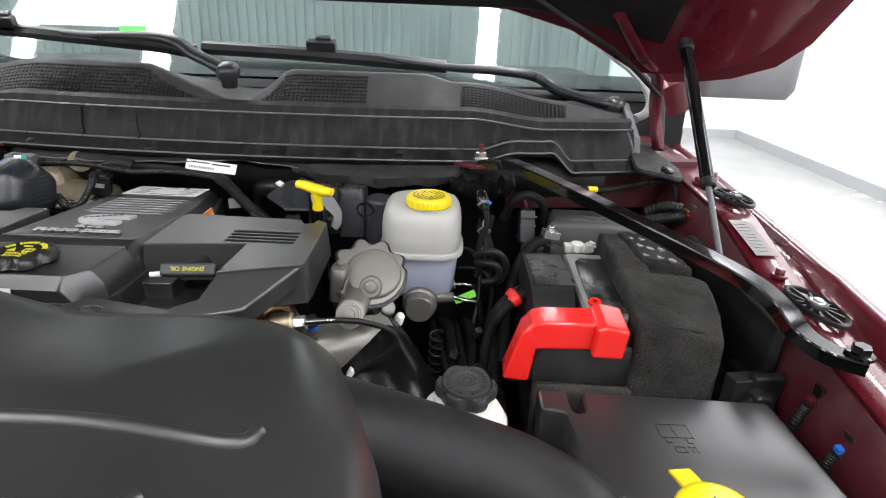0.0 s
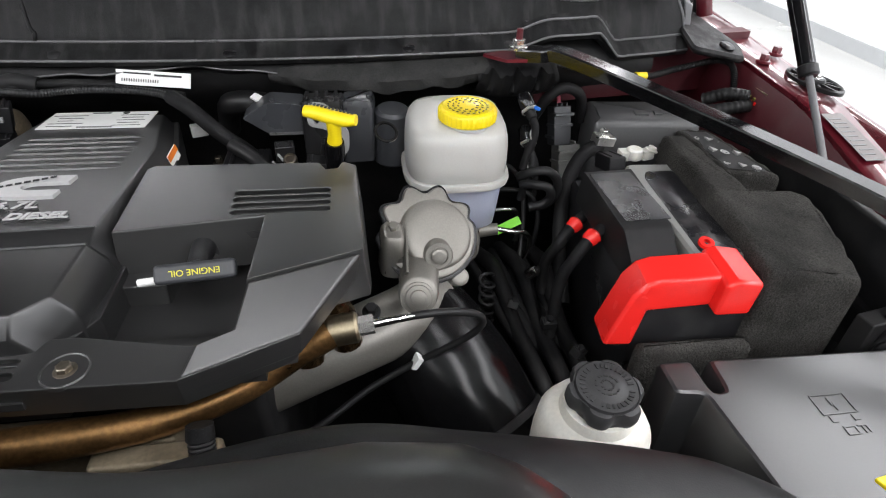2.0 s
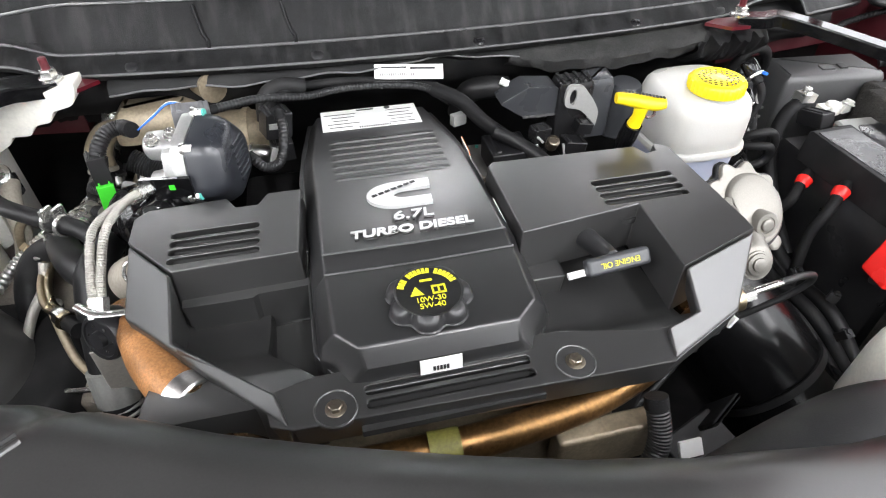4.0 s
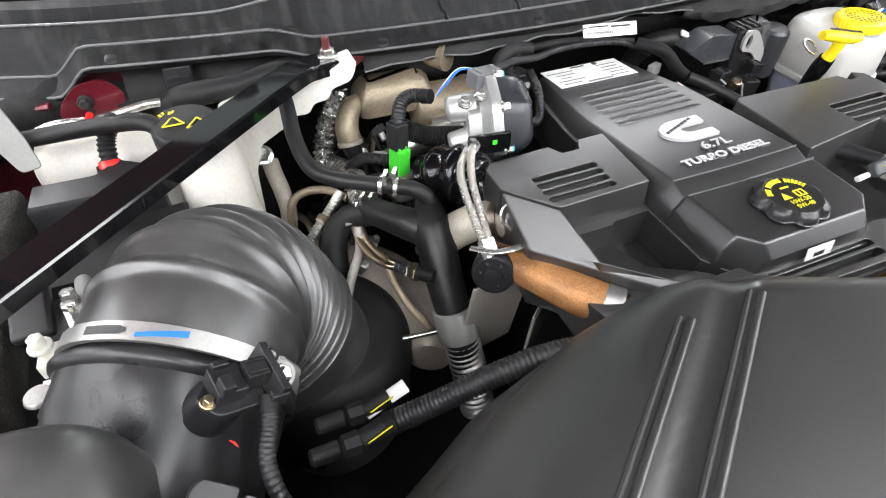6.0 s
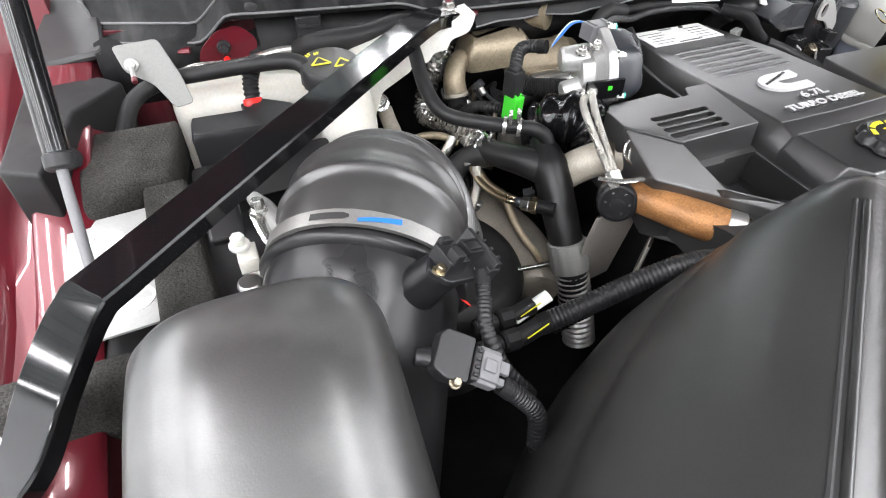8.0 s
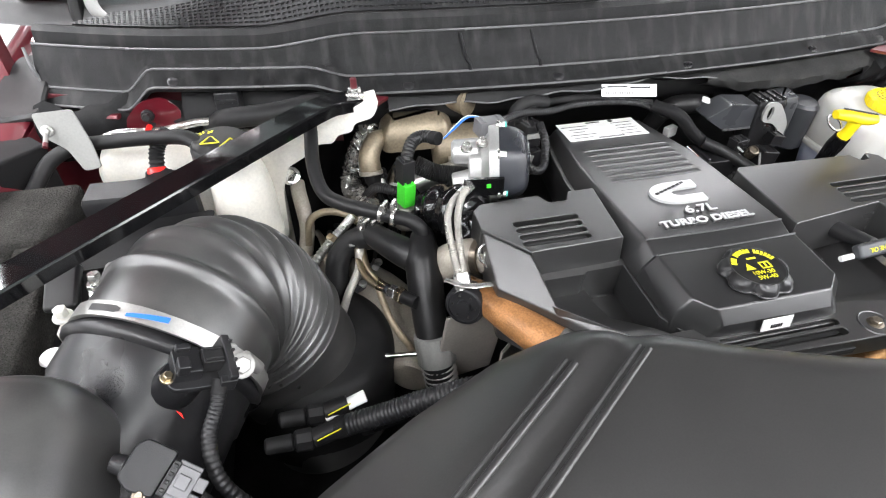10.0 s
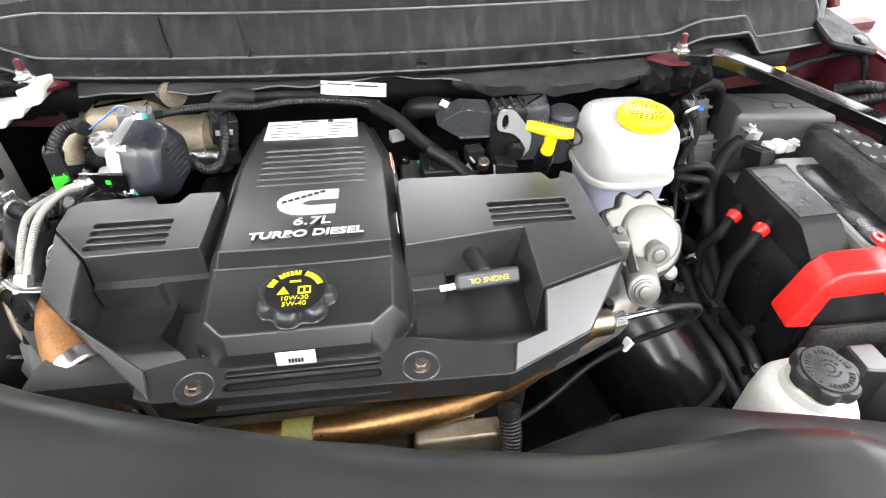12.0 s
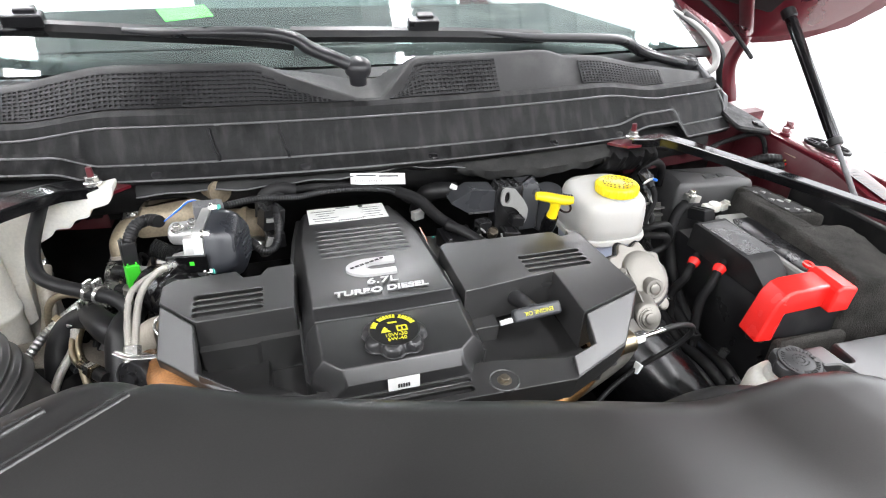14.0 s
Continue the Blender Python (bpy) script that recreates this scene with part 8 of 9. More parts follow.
# ---- wipers ----
def wiper(name_pts, blade_pts, bridge):
    th = thing("wiper", "black windscreen wiper arm with blade", "wiper", name_pts[0], group="windscreen wipers")
    bm = B()
    sweep(bm, name_pts, [0.017, 0.0165, 0.017, 0.016, 0.0145, 0.012, 0.007][: len(name_pts)], seg=16, flat=0.6)
    part("arm", bm, M_WIPER, th, smooth=50)
    p = Vector(name_pts[0])
    bm = B()
    cyl(bm, p + Vector((0, 0, -0.026)), p + Vector((0, 0, 0.002)), 0.013, 0.015, 20, 0.002)
    revolve(bm, p + Vector((0, -0.001, 0.0)), (0, -0.3, 1), [(0.020, -0.006), (0.0205, 0.004), (0.019, 0.010), (0.014, 0.014), (0.006, 0.016)], 20)
    part("pivot", bm, M_WIPER, th)
    bm = B()
    rows = []
    for q in spline(blade_pts, 10):
        rows.append([q + Vector((0, dy, dz)) for dy, dz in ((-0.010, 0.0), (-0.006, 0.010), (0.006, 0.014), (0.010, 0.010), (0.004, -0.002), (-0.004, -0.010))])
    ring_skin(bm, rows)
    part("blade", bm, M_PLASTIC, th, smooth=30)
    c = Vector(bridge)
    bm = B()
    box(bm, c, (0.055, 0.020, 0.020), (20, 0, 0))
    box(bm, c + Vector((0.004, 0.004, 0.012)), (0.030, 0.016, 0.010), (20, 0, 0))
    part("bridge", bm, M_WIPER, th, bevel=0.003)


wiper([(-0.031, 0.122, 1.338), (-0.062, 0.128, 1.352), (-0.098, 0.140, 1.366), (-0.125, 0.146, 1.382), (-0.18, 0.158, 1.389), (-0.30, 0.195, 1.386), (-0.365, 0.215, 1.388)],
      [(-0.74, 0.33, 1.37), (-0.55, 0.27, 1.385), (-0.36, 0.24, 1.378), (-0.2, 0.215, 1.370), (-0.12, 0.205, 1.362)], (-0.50, 0.245, 1.402))
wiper([(0.660, 0.222, 1.296), (0.60, 0.218, 1.308), (0.548, 0.222, 1.322), (0.505, 0.226, 1.343), (0.44, 0.228, 1.350), (0.32, 0.234, 1.354), (0.20, 0.242, 1.366)],
      [(0.34, 0.246, 1.350), (0.2, 0.240, 1.358), (0.05, 0.238, 1.364), (-0.12, 0.240, 1.368)], (0.105, 0.238, 1.382))
sg = thing("windscreen_paper", "white paper with a green edge behind the windscreen", "paper", (-0.45, 0.5, 1.4))
w0 = part("sheet", box(B(), (0, 0, 0), (0.30, 0.10, 0.001)), M_PAPER, sg, smooth=0)
w0.matrix_world = pose(-0.43, 0.42, 1.42, 33, 0, 8)
w1 = part("green_edge", box(B(), (0, 0, 0), (0.09, 0.03, 0.001)), M_GREEN, sg, smooth=0)
w1.matrix_world = pose(-0.29, 0.365, 1.388, 33, 0, 35)

# pale seal round the windscreen's lower corner
for sx in (1, -1):
    cs = thing("corner_seal", "pale grey seal at the windscreen corner", "seal", (sx * 0.7, 0.2, 1.3), group="windscreen corner seals")
    bm = B()
    sweep(bm, [(sx * 0.640, 0.275, 1.392), (sx * 0.688, 0.245, 1.360), (sx * 0.722, 0.225, 1.322), (sx * 0.722, 0.212, 1.290), (sx * 0.690, 0.205, 1.276), (sx * 0.62, 0.190, 1.277)], [0.006, 0.010, 0.013, 0.012, 0.008, 0.004], seg=14, flat=0.6)
    part("seal", bm, M_LGREY_PL, cs)
    bm = B()
    sweep(bm, [(sx * 0.66, 0.27, 1.385), (sx * 0.71, 0.25, 1.350), (sx * 0.745, 0.235, 1.312), (sx * 0.75, 0.22, 1.27), (sx * 0.75, 0.20, 1.22)], 0.014, seg=12, flat=0.7)
    part("black_edge", bm, M_RUBBER, cs)


# ---- behind the valve cover and below the cowl ----
lbl = thing("firewall_label", "white printed strip label on the firewall", "label", (-0.03, 0.015, 1.2))
bm = B()
box(bm, (0, 0, 0), (0.082, 0.001, 0.017))
b0 = part("paper", bm, M_PAPER, lbl, smooth=0)
b0.matrix_world = pose(-0.0275, -0.0010, 1.2030, -32, 4, -3)
bm = B()
for k in range(16):
    box(bm, (-0.034 + 0.0026 * k, -0.0008, -0.003), (0.0009, 0.0006, 0.0035))
box(bm, (0.016, -0.0008, 0.004), (0.03, 0.0006, 0.0022))
box(bm, (-0.018, -0.0008, 0.005), (0.03, 0.0006, 0.0018))
b1 = part("print", bm, M_INK_SHADE, b0, smooth=0)
b1.matrix_parent_inverse = Matrix.Identity(4)

# long seam sheet along the firewall's upper edge
ws = thing("firewall_seal", "black folded rubber sheet along the firewall", "seal", (0, 0.03, 1.2))
bm = B()
rows = []
for i in range(61):
    x = -0.36 + 0.72 * i / 60
    w = 0.004 * math.sin(x * 43 + 1.3) + 0.003 * math.sin(x * 91)
    hump = 0.010 * math.exp(-((x - 0.02) / 0.12) ** 2) - 0.014 * math.exp(-((x - 0.22) / 0.09) ** 2)
    y0 = 0.006 + 0.1 * x * x + w
    rows.append([(x, y0 + 0.02, 1.218), (x, y0 + 0.004, 1.212 + hump * 0.3), (x, y0, 1.204 + hump), (x, y0 + 0.004, 1.202 + hump), (x, y0 + 0.02, 1.196 + hump), (x, y0 + 0.05, 1.18)])
ring_skin(bm, rows, closed=False)
part("sheet", bm, M_DARK, ws, smooth=60)
bm = B()
sweep(bm, [(r[2][0], r[2][1] - 0.0006, r[2][2] - 0.001) for r in rows], 0.0011, seg=6, steps=1)
part("seal_edge", bm, M_EDGE, ws, "light edge of the sheet")
bm = B()
rows = []
for i in range(31):
    x = 0.10 + 0.27 * i / 30
    w = 0.0022 * math.sin(x * 70) + 0.0016 * math.sin(x * 151)
    bulge = math.sin(math.pi * i / 30) ** 0.6
    rows.append([(x, 0.028, 1.216), (x, 0.010 - 0.008 * bulge + w, 1.212 - 0.003 * bulge), (x, 0.004 - 0.012 * bulge + w, 1.206 - 0.008 * bulge), (x, 0.008 - 0.010 * bulge, 1.196 - 0.014 * bulge + w), (x, 0.03, 1.185)])
ring_skin(bm, rows, closed=False)
part("grey_pad", bm, M_PAD, ws, "dusty grey fibre pad", smooth=60)

bm = B()
rows = []
for i in range(37):
    x = 0.352 + 0.105 * i / 36
    w = 0.004 * math.sin(x * 190 + 0.6) + 0.0026 * math.sin(x * 410)
    e = math.sin(math.pi * i / 36) ** 0.5
    rows.append([(x, 0.040, 1.216), (x, 0.012 + w, 1.212), (x + 0.003, 0.002 - 0.006 * e + w, 1.203 + w), (x + 0.004, 0.004 + 1.4 * w, 1.192 - 0.004 * e), (x + 0.002, 0.012 - w, 1.180 - 0.010 * e + w), (x, 0.03, 1.168 - 0.008 * e)])
ring_skin(bm, rows, closed=False)
part("cloth_fold", bm, M_LOOM, ws, "black wrinkled cloth fold", smooth=60)
# push clips on the cowl lip
for x in (-0.62, -0.33, -0.13, 0.06, 0.27, 0.40):
    cl = B()
    revolve(cl, (x, cowl_y(x) + 0.012, cowl_lip(x) + 0.0045), (0, -0.35, 1), [(0.0095, 0), (0.0095, 0.002), (0.007, 0.004), (0.003, 0.0045)], 20)
    part("push_clip", cl, M_PLASTIC, cowl)
# harness across the back of the valve cover
tube_thing("rear_harness", "black taped harness behind the valve cover", "cable", [(-0.20, -0.04, 1.190), (-0.17, -0.012, 1.200), (-0.13, -0.002, 1.200), (-0.08, 0.0, 1.197), (-0.03, -0.006, 1.190), (0.005, -0.012, 1.186)], 0.0048, M_LOOM)
tube_thing("engine_harness", "thick black taped wiring harness", "cable", [(-0.004, -0.030, 1.192), (0.021, -0.055, 1.187), (0.049, -0.060, 1.159), (0.080, -0.066, 1.134), (0.096, -0.085, 1.112), (0.109, -0.13, 1.09)], 0.0085, M_LOOM, seg=12)
tube_thing("branch_harness", "black wiring branch beside the cover", "cable", [(0.06, -0.07, 1.150), (0.09, -0.09, 1.138), (0.12, -0.13, 1.122), (0.14, -0.19, 1.10)], 0.008, M_RUBBER, seg=12)
fi = thing("wiring_block", "black wiring block with pale locking tabs", "plug", (-0.185, -0.05, 1.15))
plug(fi, "block", (-0.187, -0.040, 1.178), (0.030, 0.026, 0.030), (0, 10, 20), M_PLASTIC, ridges=2)
plug(fi, "tab", (-0.184, -0.054, 1.180), (0.020, 0.004, 0.006), (0, 8, 15), M_LGREY_PL)
plug(fi, "lower_block", (-0.185, -0.050, 1.150), (0.024, 0.024, 0.022), (0, 0, 10), M_PLASTIC, ridges=2)
plug(fi, "lower_tab", (-0.192, -0.064, 1.150), (0.012, 0.004, 0.018), (0, 20, 15), M_LGREY_PL)
tube_thing("breather_hose", "short black breather hose over the block", "hose", [(-0.20, -0.02, 1.17), (-0.195, -0.012, 1.195), (-0.175, -0.008, 1.205), (-0.15, -0.006, 1.200)], 0.009, M_RUBBER)
tube_thing("crank_breather", "black moulded breather elbow", "hose", [(0.04, 0.03, 1.125), (0.044, 0.018, 1.150), (0.052, 0.004, 1.168), (0.072, -0.004, 1.174), (0.095, -0.005, 1.172)], [0.013, 0.0135, 0.0145, 0.014, 0.013], M_RUBBER, seg=16)
cb = thing("control_box", "dusty black plastic wiring connector with a pale grey locking lever", "connector", (0.15, -0.03, 1.12))
bm = B()
side = round_loop([(0.072, 1.172), (0.100, 1.154), (0.140, 1.156), (0.142, 1.190), (0.104, 1.192)], 0.004, 3)
ring_skin(bm, [[(x, y - 0.12 * (x - 0.1), z) for x, z in side] for y in (-0.052, -0.049, -0.022, -0.018)])
part("left_case", bm, M_SLATE, cb, "grey black wedge-shaped connector body", smooth=35, bevel=0.0015)
part("case_edge", box(B(), (0.121, -0.054, 1.1550), (0.040, 0.003, 0.003), (0, -3, -6)), M_EDGE, cb, "light lower edge")
bm = B()
molded(bm, round_loop([(0.140, -0.062), (0.186, -0.060), (0.190, -0.030), (0.142, -0.028)], 0.005, 3), [(0, 1.12), (0, 1.188), (0.002, 1.194), (0.006, 1.195)])
for k in range(4):
    box(bm, (0.147 + 0.011 * k, -0.045, 1.1955), (0.004, 0.026, 0.003))
part("right_case", bm, M_PLASTIC, cb, "ribbed black connector half", smooth=35)
bm = B()
molded(bm, round_loop([(0.184, -0.046), (0.222, -0.044), (0.226, -0.006), (0.186, -0.008)], 0.006, 3), [(0, 1.11), (0, 1.180), (0.003, 1.187), (0.008, 1.189)])
part("rear_case", bm, M_SLATE, cb, "dusty grey rear housing", smooth=40)
plug(cb, "white_tab", (0.088, -0.018, 1.184), (0.014, 0.010, 0.003), (14, 18, -30), M_PAPER)
bm = B()
lever = round_loop([(0.148, 1.168), (0.168, 1.163), (0.182, 1.150), (0.176, 1.134), (0.184, 1.127), (0.192, 1.138), (0.193, 1.158), (0.184, 1.174), (0.168, 1.194), (0.150, 1.196), (0.146, 1.182)], 0.005, 3)
slot = [(0.157 + 0.0045 * math.cos(a), 1.180 + 0.010 * math.sin(a)) for a in [2 * math.pi * k / 14 for k in range(14)]]
outline = [bm.verts.new((x, -0.066, z)) for x, z in lever]
hole = [bm.verts.new((x, -0.066, z)) for x, z in slot]
loops = [bm.edges.new((v[k], v[(k + 1) % len(v)])) for v in (outline, hole) for k in range(len(v))]
bmesh.ops.triangle_fill(bm, use_beauty=True, use_dissolve=False, edges=loops)
inner = [f for f in bm.faces if ((f.calc_center_median().x - 0.157) / 0.0043) ** 2 + ((f.calc_center_median().z - 1.180) / 0.0095) ** 2 < 0.9 and all(v in hole for v in f.verts)]
bmesh.ops.delete(bm, geom=inner, context="FACES_ONLY")
bmesh.ops.solidify(bm, geom=bm.faces[:], thickness=0.004)
part("lever", bm, M_LGREY_PL, cb, "pale grey locking lever", smooth=30)
for c, s_, r in (((0.118, -0.070, 1.140), (0.022, 0.018, 0.018), (0, 0, 10)), ((0.170, -0.076, 1.146), (0.020, 0.016, 0.014), (0, 10, 0)), ((0.155, -0.085, 1.125), (0.028, 0.022, 0.022), (0, 10, 0)), ((0.105, -0.085, 1.115), (0.03, 0.02, 0.02), (0, 0, 30)), ((0.075, -0.075, 1.120), (0.05, 0.05, 0.03), (0, 0, 0))):
    plug(cb, "plug", c, s_, r, M_PLASTIC, ridges=2)
bm = B()
revolve(bm, (0.126, -0.088, 1.132), (0, -0.5, 0.85), [(0.0075, 0), (0.0080, 0.010), (0.0070, 0.013), (0.0050, 0.0135), (0.0048, 0.012)], 20)
part("ring_bolt", bm, M_BOLT, cb, "dull bolt in a bracket")
for a, b in (((0.112, -0.090, 1.128), (0.106, -0.092, 1.138)), ((0.140, -0.092, 1.135), (0.143, -0.098, 1.112)), ((0.110, -0.078, 1.142), (0.117, -0.086, 1.136))):
    part("wire_clip", cyl(B(), a, b, 0.0016, 0.0016, 8), M_LGREY_PL, cb, "thin pale clip")
part("round_can", cyl(B(), (0.244, -0.022, 1.10), (0.246, -0.028, 1.172), 0.024, 0.022, 24, 0.004), M_SLATE, cb, "dark round canister")
band(cb, "can_ring", (0.234, -0.100, 1.174), (0.2, -0.5, 0.8), 0.0120, 0.0016, M_STEEL, "thin steel ring")
plug(fi, "pale_connector", (0.022, -0.045, 1.158), (0.018, 0.010, 0.014), (0, 0, 20), M_LGREY_PL)

# ---- below the reservoir: lines, plugs, tags ----
gt = thing("line_tag", "bright green paper tag on a brake line", "tag", (0.39, -0.1, 1.04))
bm = B()
box(bm, (0, 0, 0), (0.034, 0.001, 0.011))
g0 = part("tag", bm, material("green_tag_paper", (0.25, 0.8, 0.05), 0.6, vary=0.05, bump=0.0), gt, smooth=0)
g0.matrix_world = pose(0.386, -0.100, 1.040, -35, -25, 5)
for k, pts in enumerate((
    [(0.368, -0.118, 1.048), (0.385, -0.122, 1.046), (0.405, -0.12, 1.040), (0.412, -0.115, 1.015), (0.40, -0.11, 0.96)],
    [(0.370, -0.078, 1.050), (0.388, -0.080, 1.052), (0.402, -0.078, 1.045), (0.410, -0.07, 1.01), (0.405, -0.06, 0.95)],
    [(0.372, -0.05, 1.10), (0.392, -0.055, 1.10), (0.405, -0.07, 1.085), (0.408, -0.09, 1.05), (0.40, -0.12, 1.00), (0.39, -0.15, 0.95)],
    [(0.375, -0.07, 1.075), (0.395, -0.075, 1.078), (0.418, -0.08, 1.07), (0.428, -0.09, 1.04), (0.42, -0.10, 0.98)],
)):
    tube_thing("brake_line", "thin black brake line", "pipe", pts, 0.0032, (M_STEEL, M_STEEL, M_RUBBER, M_RUBBER)[k], group="brake lines", seg=8)
sp = thing("coil_cable", "black coiled lead below the reservoir", "cable", (0.34, -0.18, 1.0))
bm = B()
sweep(bm, [(0.345 + 0.009 * math.cos(k * 0.9), -0.175 + 0.009 * math.sin(k * 0.9) - 0.0004 * k, 1.02 - 0.0016 * k) for k in range(50)], 0.002, seg=6, steps=2)
part("coil", bm, M_RUBBER, sp)
for c, m in (((0.292, -0.215, 1.055), M_PAPER), ((0.400, -0.165, 1.01), M_STEEL)):
    th = thing("small_plug", "small pale plug on a thin lead", "plug", c, group="small plugs")
    part("body", cyl(B(), c, (c[0] + 0.006, c[1] - 0.010, c[2] + 0.016), 0.0075, 0.006, 14, 0.0015), m, th)
# loose harness in the gap before the battery
for k, pts in enumerate((
    [(0.515, -0.042, 1.120), (0.492, -0.050, 1.112), (0.474, -0.062, 1.090), (0.460, -0.085, 1.06), (0.448, -0.13, 1.02), (0.44, -0.19, 0.98)],
    [(0.464, -0.146, 1.080), (0.446, -0.158, 1.072), (0.430, -0.168, 1.056), (0.420, -0.16, 1.02), (0.415, -0.18, 0.97)],
    [(0.462, -0.202, 1.100), (0.445, -0.212, 1.092), (0.428, -0.222, 1.076), (0.415, -0.225, 1.045), (0.408, -0.24, 0.98)],
    [(0.425, -0.03, 1.15), (0.418, -0.045, 1.125), (0.425, -0.06, 1.10), (0.42, -0.08, 1.05)],
)):
    tube_thing("battery_cable", "thick black wrapped battery cable", "cable", pts, (0.0095, 0.0068, 0.0068, 0.005)[k], M_LOOM, group="battery cables")
for c, d in (((0.450, -0.156, 1.074), (-0.8, -0.5, -0.45)), ((0.448, -0.210, 1.094), (-0.85, -0.45, -0.4))):
    th = thing("cable_collar", "red plastic collar on a battery cable", "collar", c, group="red cable collars")
    v = Vector(d).normalized()
    part("collar", cyl(B(), Vector(c) - v * 0.007, Vector(c) + v * 0.008, 0.0098, 0.0085, 18, 0.003), M_RED_PL, th)
for k, (c, d) in enumerate(((Vector((0.409, -0.058, 1.176)), Vector((0.25, -0.75, -0.6)).normalized()), (Vector((0.411, -0.064, 1.136)), Vector((0.05, -0.75, -0.65)).normalized()))):
    jn = thing("fluid_line_joint", "black quick connector with bright steel rings", "fitting", c, group="quick connectors")
    part("shell", revolve(B(), c - d * 0.022, d, [(0.0090, 0), (0.0098, 0.002), (0.0098, 0.016), (0.0085, 0.018), (0.0085, 0.020)], 22), M_GLOSS, jn)
    part("hex_ring", revolve(B(), c - d * 0.003, d, [(0.0098, 0), (0.0108, 0.001), (0.0108, 0.003), (0.0090, 0.004), (0.0086, 0.002)], 6, cap1=False), M_BRIGHT, jn, "bright hexagonal ring", smooth=20)
    part("core", revolve(B(), c - d * 0.004, d, [(0.0078, 0), (0.0078, 0.004), (0.0062, 0.006), (0.0062, 0.012), (0.0050, 0.014)], 20), M_DARK, jn)
    bm = B()
    e = c + d * 0.010
    sweep(bm, [e, e + Vector((0.003, -0.006, -0.010)), e + Vector((0.001, -0.010, -0.024)), e + Vector((-0.005, -0.012, -0.040)), e + Vector((-0.008, -0.010, -0.062))], 0.0048, seg=12)
    part("lead", bm, M_LOOM, jn, smooth=60)
    bm = B()
    sweep(bm, [e + Vector((0.0038 * math.cos(0.75 * i) + 0.0015 - 0.0006 * max(0, i - 4), -0.0045 - 0.0008 * i + 0.0030 * math.sin(0.75 * i), -0.005 - 0.0030 * i)) for i in range(12)], 0.0016, seg=6, steps=3)
    part("stripe", bm, M_LGREY_PL, jn, "pale stripe wound round the lead", smooth=40)
    if k == 0:
        part("lock", box(B(), c + Vector((0.007, -0.006, 0.006)), (0.007, 0.005, 0.004), (0, 20, 10)), M_BLUE, jn, "blue lock tab", bevel=0.001)
for pts in ([(0.400, -0.080, 1.100), (0.412, -0.092, 1.112), (0.430, -0.096, 1.114), (0.444, -0.094, 1.100), (0.446, -0.092, 1.080), (0.434, -0.092, 1.064), (0.416, -0.094, 1.062)], [(0.402, -0.086, 1.092), (0.416, -0.100, 1.098), (0.430, -0.104, 1.096), (0.436, -0.102, 1.082), (0.428, -0.100, 1.070), (0.410, -0.10, 1.066)]):
    tube_thing("hose_loop", "black rubber hose bent in a loop", "hose", pts, 0.0056, M_RUBBER, group="looped hoses", seg=14)
for c, s in (((0.492, 0.055, 1.105), (0.026, 0.026, 0.055)), ((0.505, 0.040, 1.055), (0.034, 0.028, 0.05))):
    th = thing("grey_connector", "grey ribbed electrical connector", "plug", c, group="grey connectors")
    plug(th, "body", c, s, (-20, 0, 5), M_SLATE if s[2] > 0.052 else M_MIDGREY, ridges=3)
    for dz in (-0.3, 0.02, 0.32):
        plug(th, "rib_band", (c[0], c[1] - 0.001, c[2] + dz * s[2]), (s[0] * 1.1, s[1] * 1.1, 0.004), (-20, 0, 5), M_SLATE if s[2] > 0.052 else M_MIDGREY)
tube_thing("pink_lead", "thin pink lead above the connector", "wire", [(0.492, 0.07, 1.13), (0.488, 0.065, 1.145), (0.480, 0.07, 1.155), (0.47, 0.09, 1.15)], 0.003, material("pink_wire", (0.6, 0.15, 0.2), 0.5, bump=0.0), seg=8)
tube_thing("loom_loop", "black cable loop behind the connector", "cable", [(0.45, 0.05, 1.12), (0.465, 0.04, 1.155), (0.49, 0.045, 1.165), (0.515, 0.05, 1.15), (0.525, 0.06, 1.11)], 0.0075, M_LOOM)

# ---- front: fuel pipe with brass joint and sensor lead ----
br = thing("fuel_return_pipe", "heat-tinted bronze pipe with a brass fitting", "pipe", (0.0, -0.42, 1.1))
bm = B()
sweep(bm, [(0.174, -0.360, 1.127), (0.146, -0.370, 1.116), (0.108, -0.389, 1.104), (0.070, -0.404, 1.100), (0.03, -0.414, 1.100), (-0.03, -0.424, 1.104), (-0.09, -0.428, 1.107), (-0.17, -0.424, 1.106), (-0.24, -0.40, 1.10)], [0.013, 0.012, 0.012, 0.0115, 0.0125, 0.0135, 0.0135, 0.0130, 0.013], seg=20)
part("pipe", bm, M_BRONZE, br, smooth=60)
bm = B()
cyl(bm, (0.172, -0.360, 1.127), (0.196, -0.3595, 1.1300), 0.0125, 0.0125, 28, 0.002)
part("fitting", bm, M_BRASS, br, "brass fitting")
part("hex_nut", cyl(B(), (0.196, -0.3595, 1.1300), (0.208, -0.3590, 1.1315), 0.0080, seg=6), M_BRIGHT, br)
part("probe", cyl(B(), (0.208, -0.3590, 1.1315), (0.240, -0.356, 1.1340), 0.0036, 0.003, 10), M_STEEL, br)
bm = B()
sweep(bm, [(0.152, -0.352, 1.090), (0.154, -0.346, 1.118), (0.160, -0.338, 1.132), (0.170, -0.331, 1.132), (0.180, -0.326, 1.112), (0.184, -0.324, 1.08)], 0.0140, seg=18)
part("elbow", bm, M_BURNT, br, "dark tinted pipe elbow")
part("stub_bolt", hexbolt(B(), (0.2065, -0.325, 1.112), (0.0, -0.3, 0.95), 0.0055, 0.010), M_DARK, br, "black bolt beside the joint")
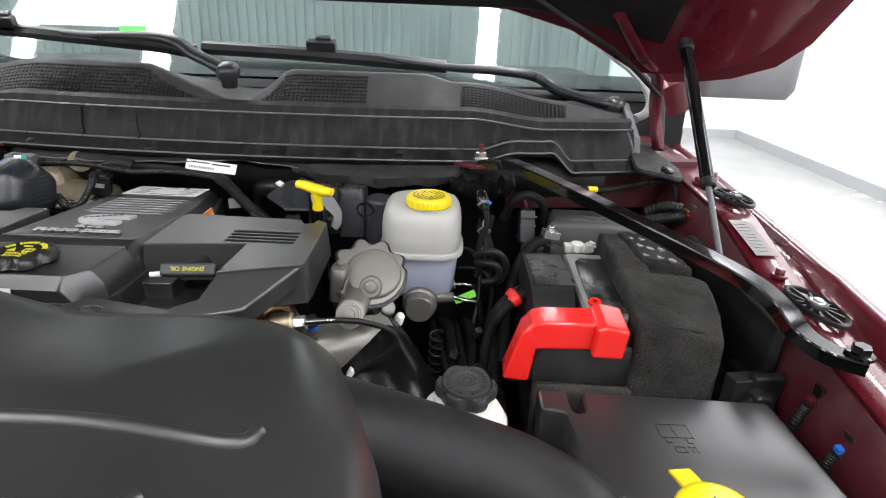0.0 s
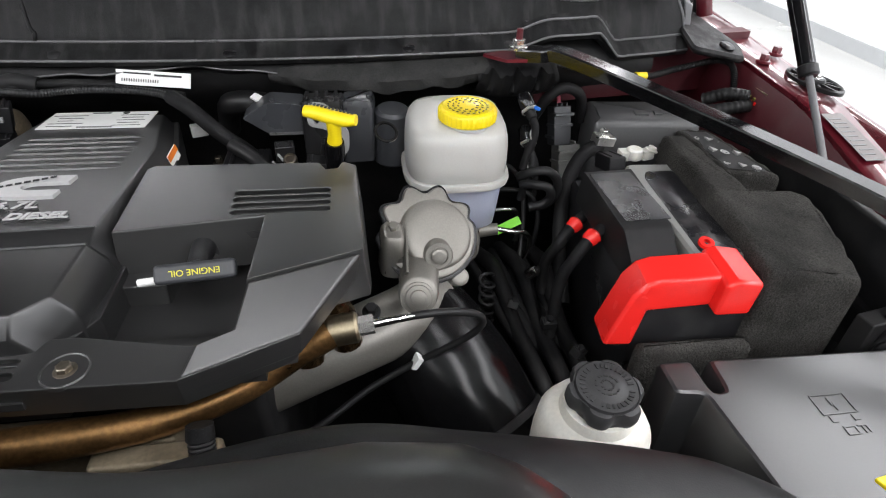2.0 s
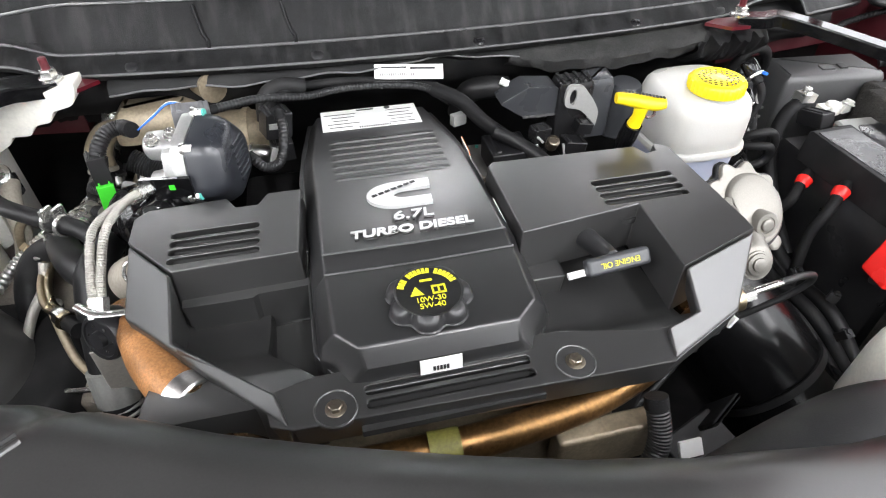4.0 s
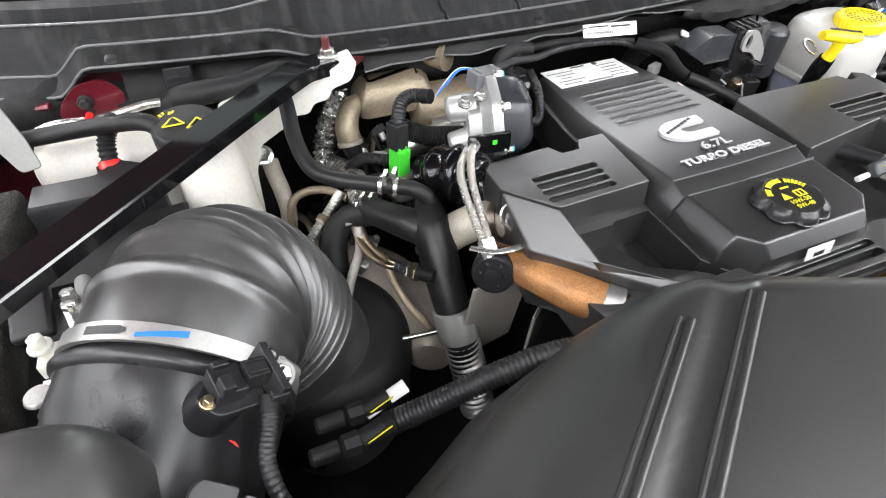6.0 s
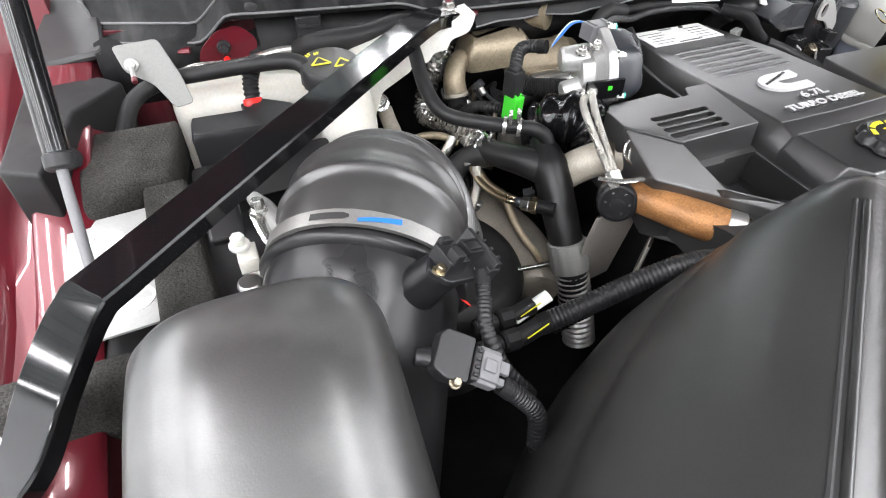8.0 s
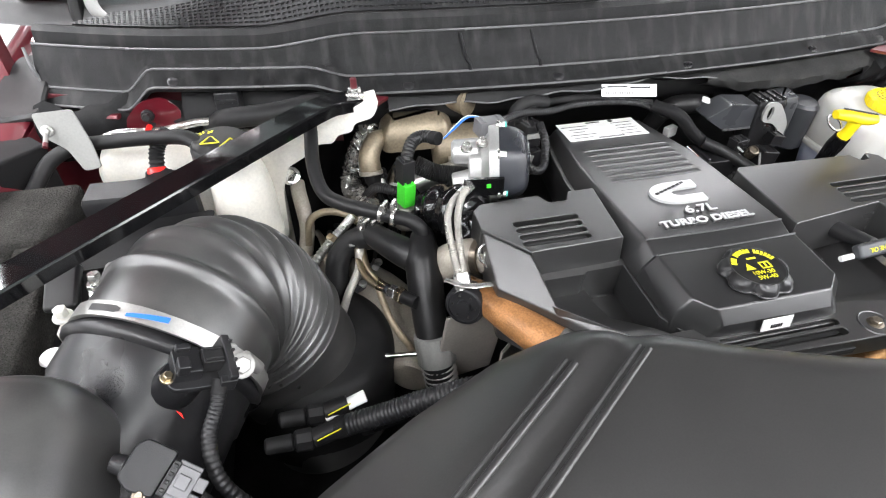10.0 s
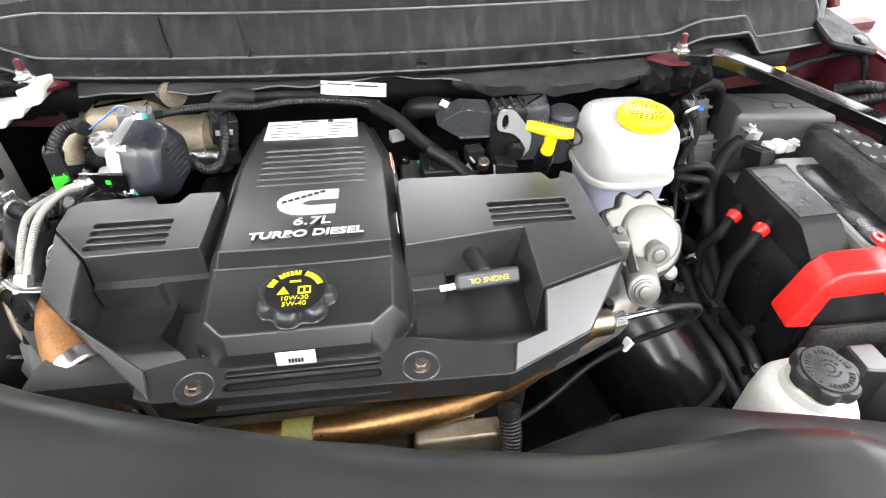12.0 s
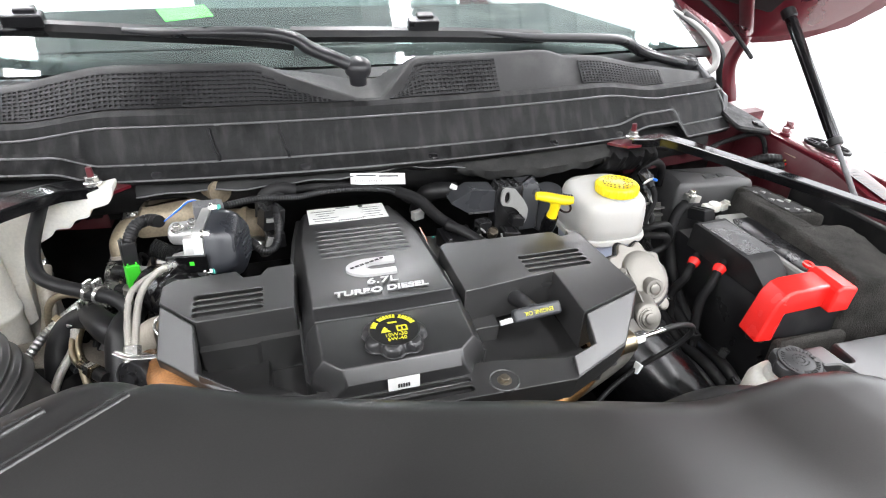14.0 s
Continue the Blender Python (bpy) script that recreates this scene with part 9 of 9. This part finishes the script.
part("blue_mark", cyl(B(), (0.2065, -0.3235, 1.104), (0.2065, -0.325, 1.112), 0.0062, seg=14), M_BLUE, br, "blue paint on the bolt's washer")
part("yellow_band", cyl(B(), (-0.075, -0.4305, 1.1105), (-0.098, -0.4300, 1.1100), 0.0148, 0.0148, 22), M_OLIVE, br, "worn olive yellow band")
tube_thing("sensor_lead", "thin black sensor lead looping to a clip", "wire", [(0.238, -0.356, 1.134), (0.266, -0.350, 1.130), (0.294, -0.340, 1.116), (0.302, -0.335, 1.100), (0.292, -0.330, 1.080), (0.268, -0.324, 1.058), (0.245, -0.320, 1.040), (0.20, -0.33, 1.02), (0.14, -0.36, 1.00), (0.05, -0.40, 1.0)], 0.0034, M_RUBBER, seg=8)
wc = thing("lead_clip", "small white clip on the sensor lead", "clip", (0.245, -0.319, 1.04))
plug(wc, "clip", (0.246, -0.320, 1.042), (0.006, 0.010, 0.014), (0, 30, 10), M_PAPER)
sl = thing("cast_coolant_pipe", "light cast aluminium pipe below the pump", "pipe", (0.2, -0.27, 1.0))
bm = B()
sweep(bm, [(0.10, -0.33, 1.035), (0.15, -0.315, 1.048), (0.20, -0.295, 1.055), (0.245, -0.270, 1.055), (0.27, -0.24, 1.05)], [0.028, 0.030, 0.032, 0.033, 0.032], seg=28)
part("pipe", bm, M_ALU, sl, smooth=60)
co = thing("charge_air_pipe", "glossy black charge air pipe with a clamp", "air pipe", (0.28, -0.28, 0.95))
bm = B()
sweep(bm, [(0.235, -0.230, 1.035), (0.262, -0.262, 1.012), (0.290, -0.300, 0.982), (0.315, -0.340, 0.945), (0.34, -0.40, 0.88)], [0.060, 0.065, 0.067, 0.066, 0.064], seg=36)
part("pipe", bm, M_CHARGE, co, smooth=60)
for f in (0.0, 0.028):
    band(co, "clamp", (0.312 + f * 0.6, -0.336 - f * 0.9, 0.949 - f * 0.9), (0.45, -0.65, -0.6), 0.0685, 0.008, M_DARK, "dark steel clamp", 0.0015)
bk = thing("front_bracket", "dark steel bracket beside the charge pipe", "bracket", (0.17, -0.40, 0.98))
bm = B()
box(bm, (0.19, -0.395, 1.00), (0.05, 0.006, 0.05), (25, 0, 30))
box(bm, (0.165, -0.42, 0.985), (0.07, 0.05, 0.03), (10, 0, 20))
part("plate", bm, M_DARK, bk, bevel=0.003)
conduit([(0.085, -0.425, 1.11), (0.085, -0.445, 1.08), (0.07, -0.46, 1.05), (0.05, -0.47, 1.0)], 0.009, "black corrugated conduit below the cover")
wtg = thing("paper_tag", "small white paper tag below the cover", "tag", (0.105, -0.45, 1.06))
plug(wtg, "tag", (0.112, -0.452, 1.068), (0.020, 0.003, 0.014), (-40, 0, 0), M_PAPER)
hd = thing("cylinder_head_cover", "stained brown cast plate beside the valve cover", "engine part", (0.055, -0.06, 1.08))
bm = B()
molded(bm, round_loop([(0.022, -0.130), (0.092, -0.130), (0.090, -0.026), (0.026, -0.022)], 0.006, 3), [(0, 1.06), (0, 1.104), (0.003, 1.108)])
part("plate", bm, M_OLDCAST, hd, smooth=35)
for c in ((0.032, -0.030), (0.082, -0.034), (0.034, -0.110)):
    part("bolt", hexbolt(B(), (c[0], c[1], 1.108), (0, 0, 1), 0.005, 0.008), M_BOLT, hd)
plug(hd, "spark_dot", (0.050, -0.034, 1.1100), (0.004, 0.003, 0.003), (0, 0, 0), M_TEAL)
en = thing("engine_block", "dark grey engine block and head below the cover", "engine", (-0.05, -0.2, 0.9))
bm = B()
box(bm, (-0.06, -0.19, 0.92), (0.36, 0.38, 0.34))
part("block", bm, M_DARK, en, bevel=0.01)
bm = B()
box(bm, (0.05, -0.425, 1.06), (0.09, 0.02, 0.05))
box(bm, (-0.06, -0.40, 1.05), (0.24, 0.03, 0.07))
part("front_casting", bm, M_SHIELD, en, "stained cast front face", bevel=0.004)

# dark hoses and leads deep in the gap before the battery
for k in range(8):
    a, w = 0.018 * k, math.sin(k * 2.1)
    tube_thing("bay_hose", "dusty black hose low beside the battery", "hose", [(0.335 + a * 0.7, -0.08 + 0.01 * w, 0.985), (0.345 + a * 0.6 + 0.01 * w, -0.14, 0.990 + 0.012 * w), (0.365 + a * 0.5, -0.21 - 0.01 * w, 0.975), (0.385 + a * 0.45 - 0.012 * w, -0.29, 0.960 + 0.015 * w), (0.40 + a * 0.3, -0.36, 0.93)], 0.006 + 0.004 * abs(w), (M_LOOM, M_DARK)[k % 2], seg=10, group="low bay hoses")
for k, c in enumerate(((0.402, -0.245, 1.005), (0.425, -0.285, 0.998), (0.372, -0.205, 1.000), (0.408, -0.330, 0.985))):
    th = thing("cable_retainer", "small black retainer on a low hose", "clip", c, group="low hose retainers")
    plug(th, "block", c, (0.016, 0.012, 0.010), (10, 20 * k, 35 * k), M_DARK, ridges=1)
    part("head", hexbolt(B(), (c[0], c[1], c[2] + 0.004), (0.2, -0.4, 0.9), 0.004, 0.006), M_PLASTIC, th)
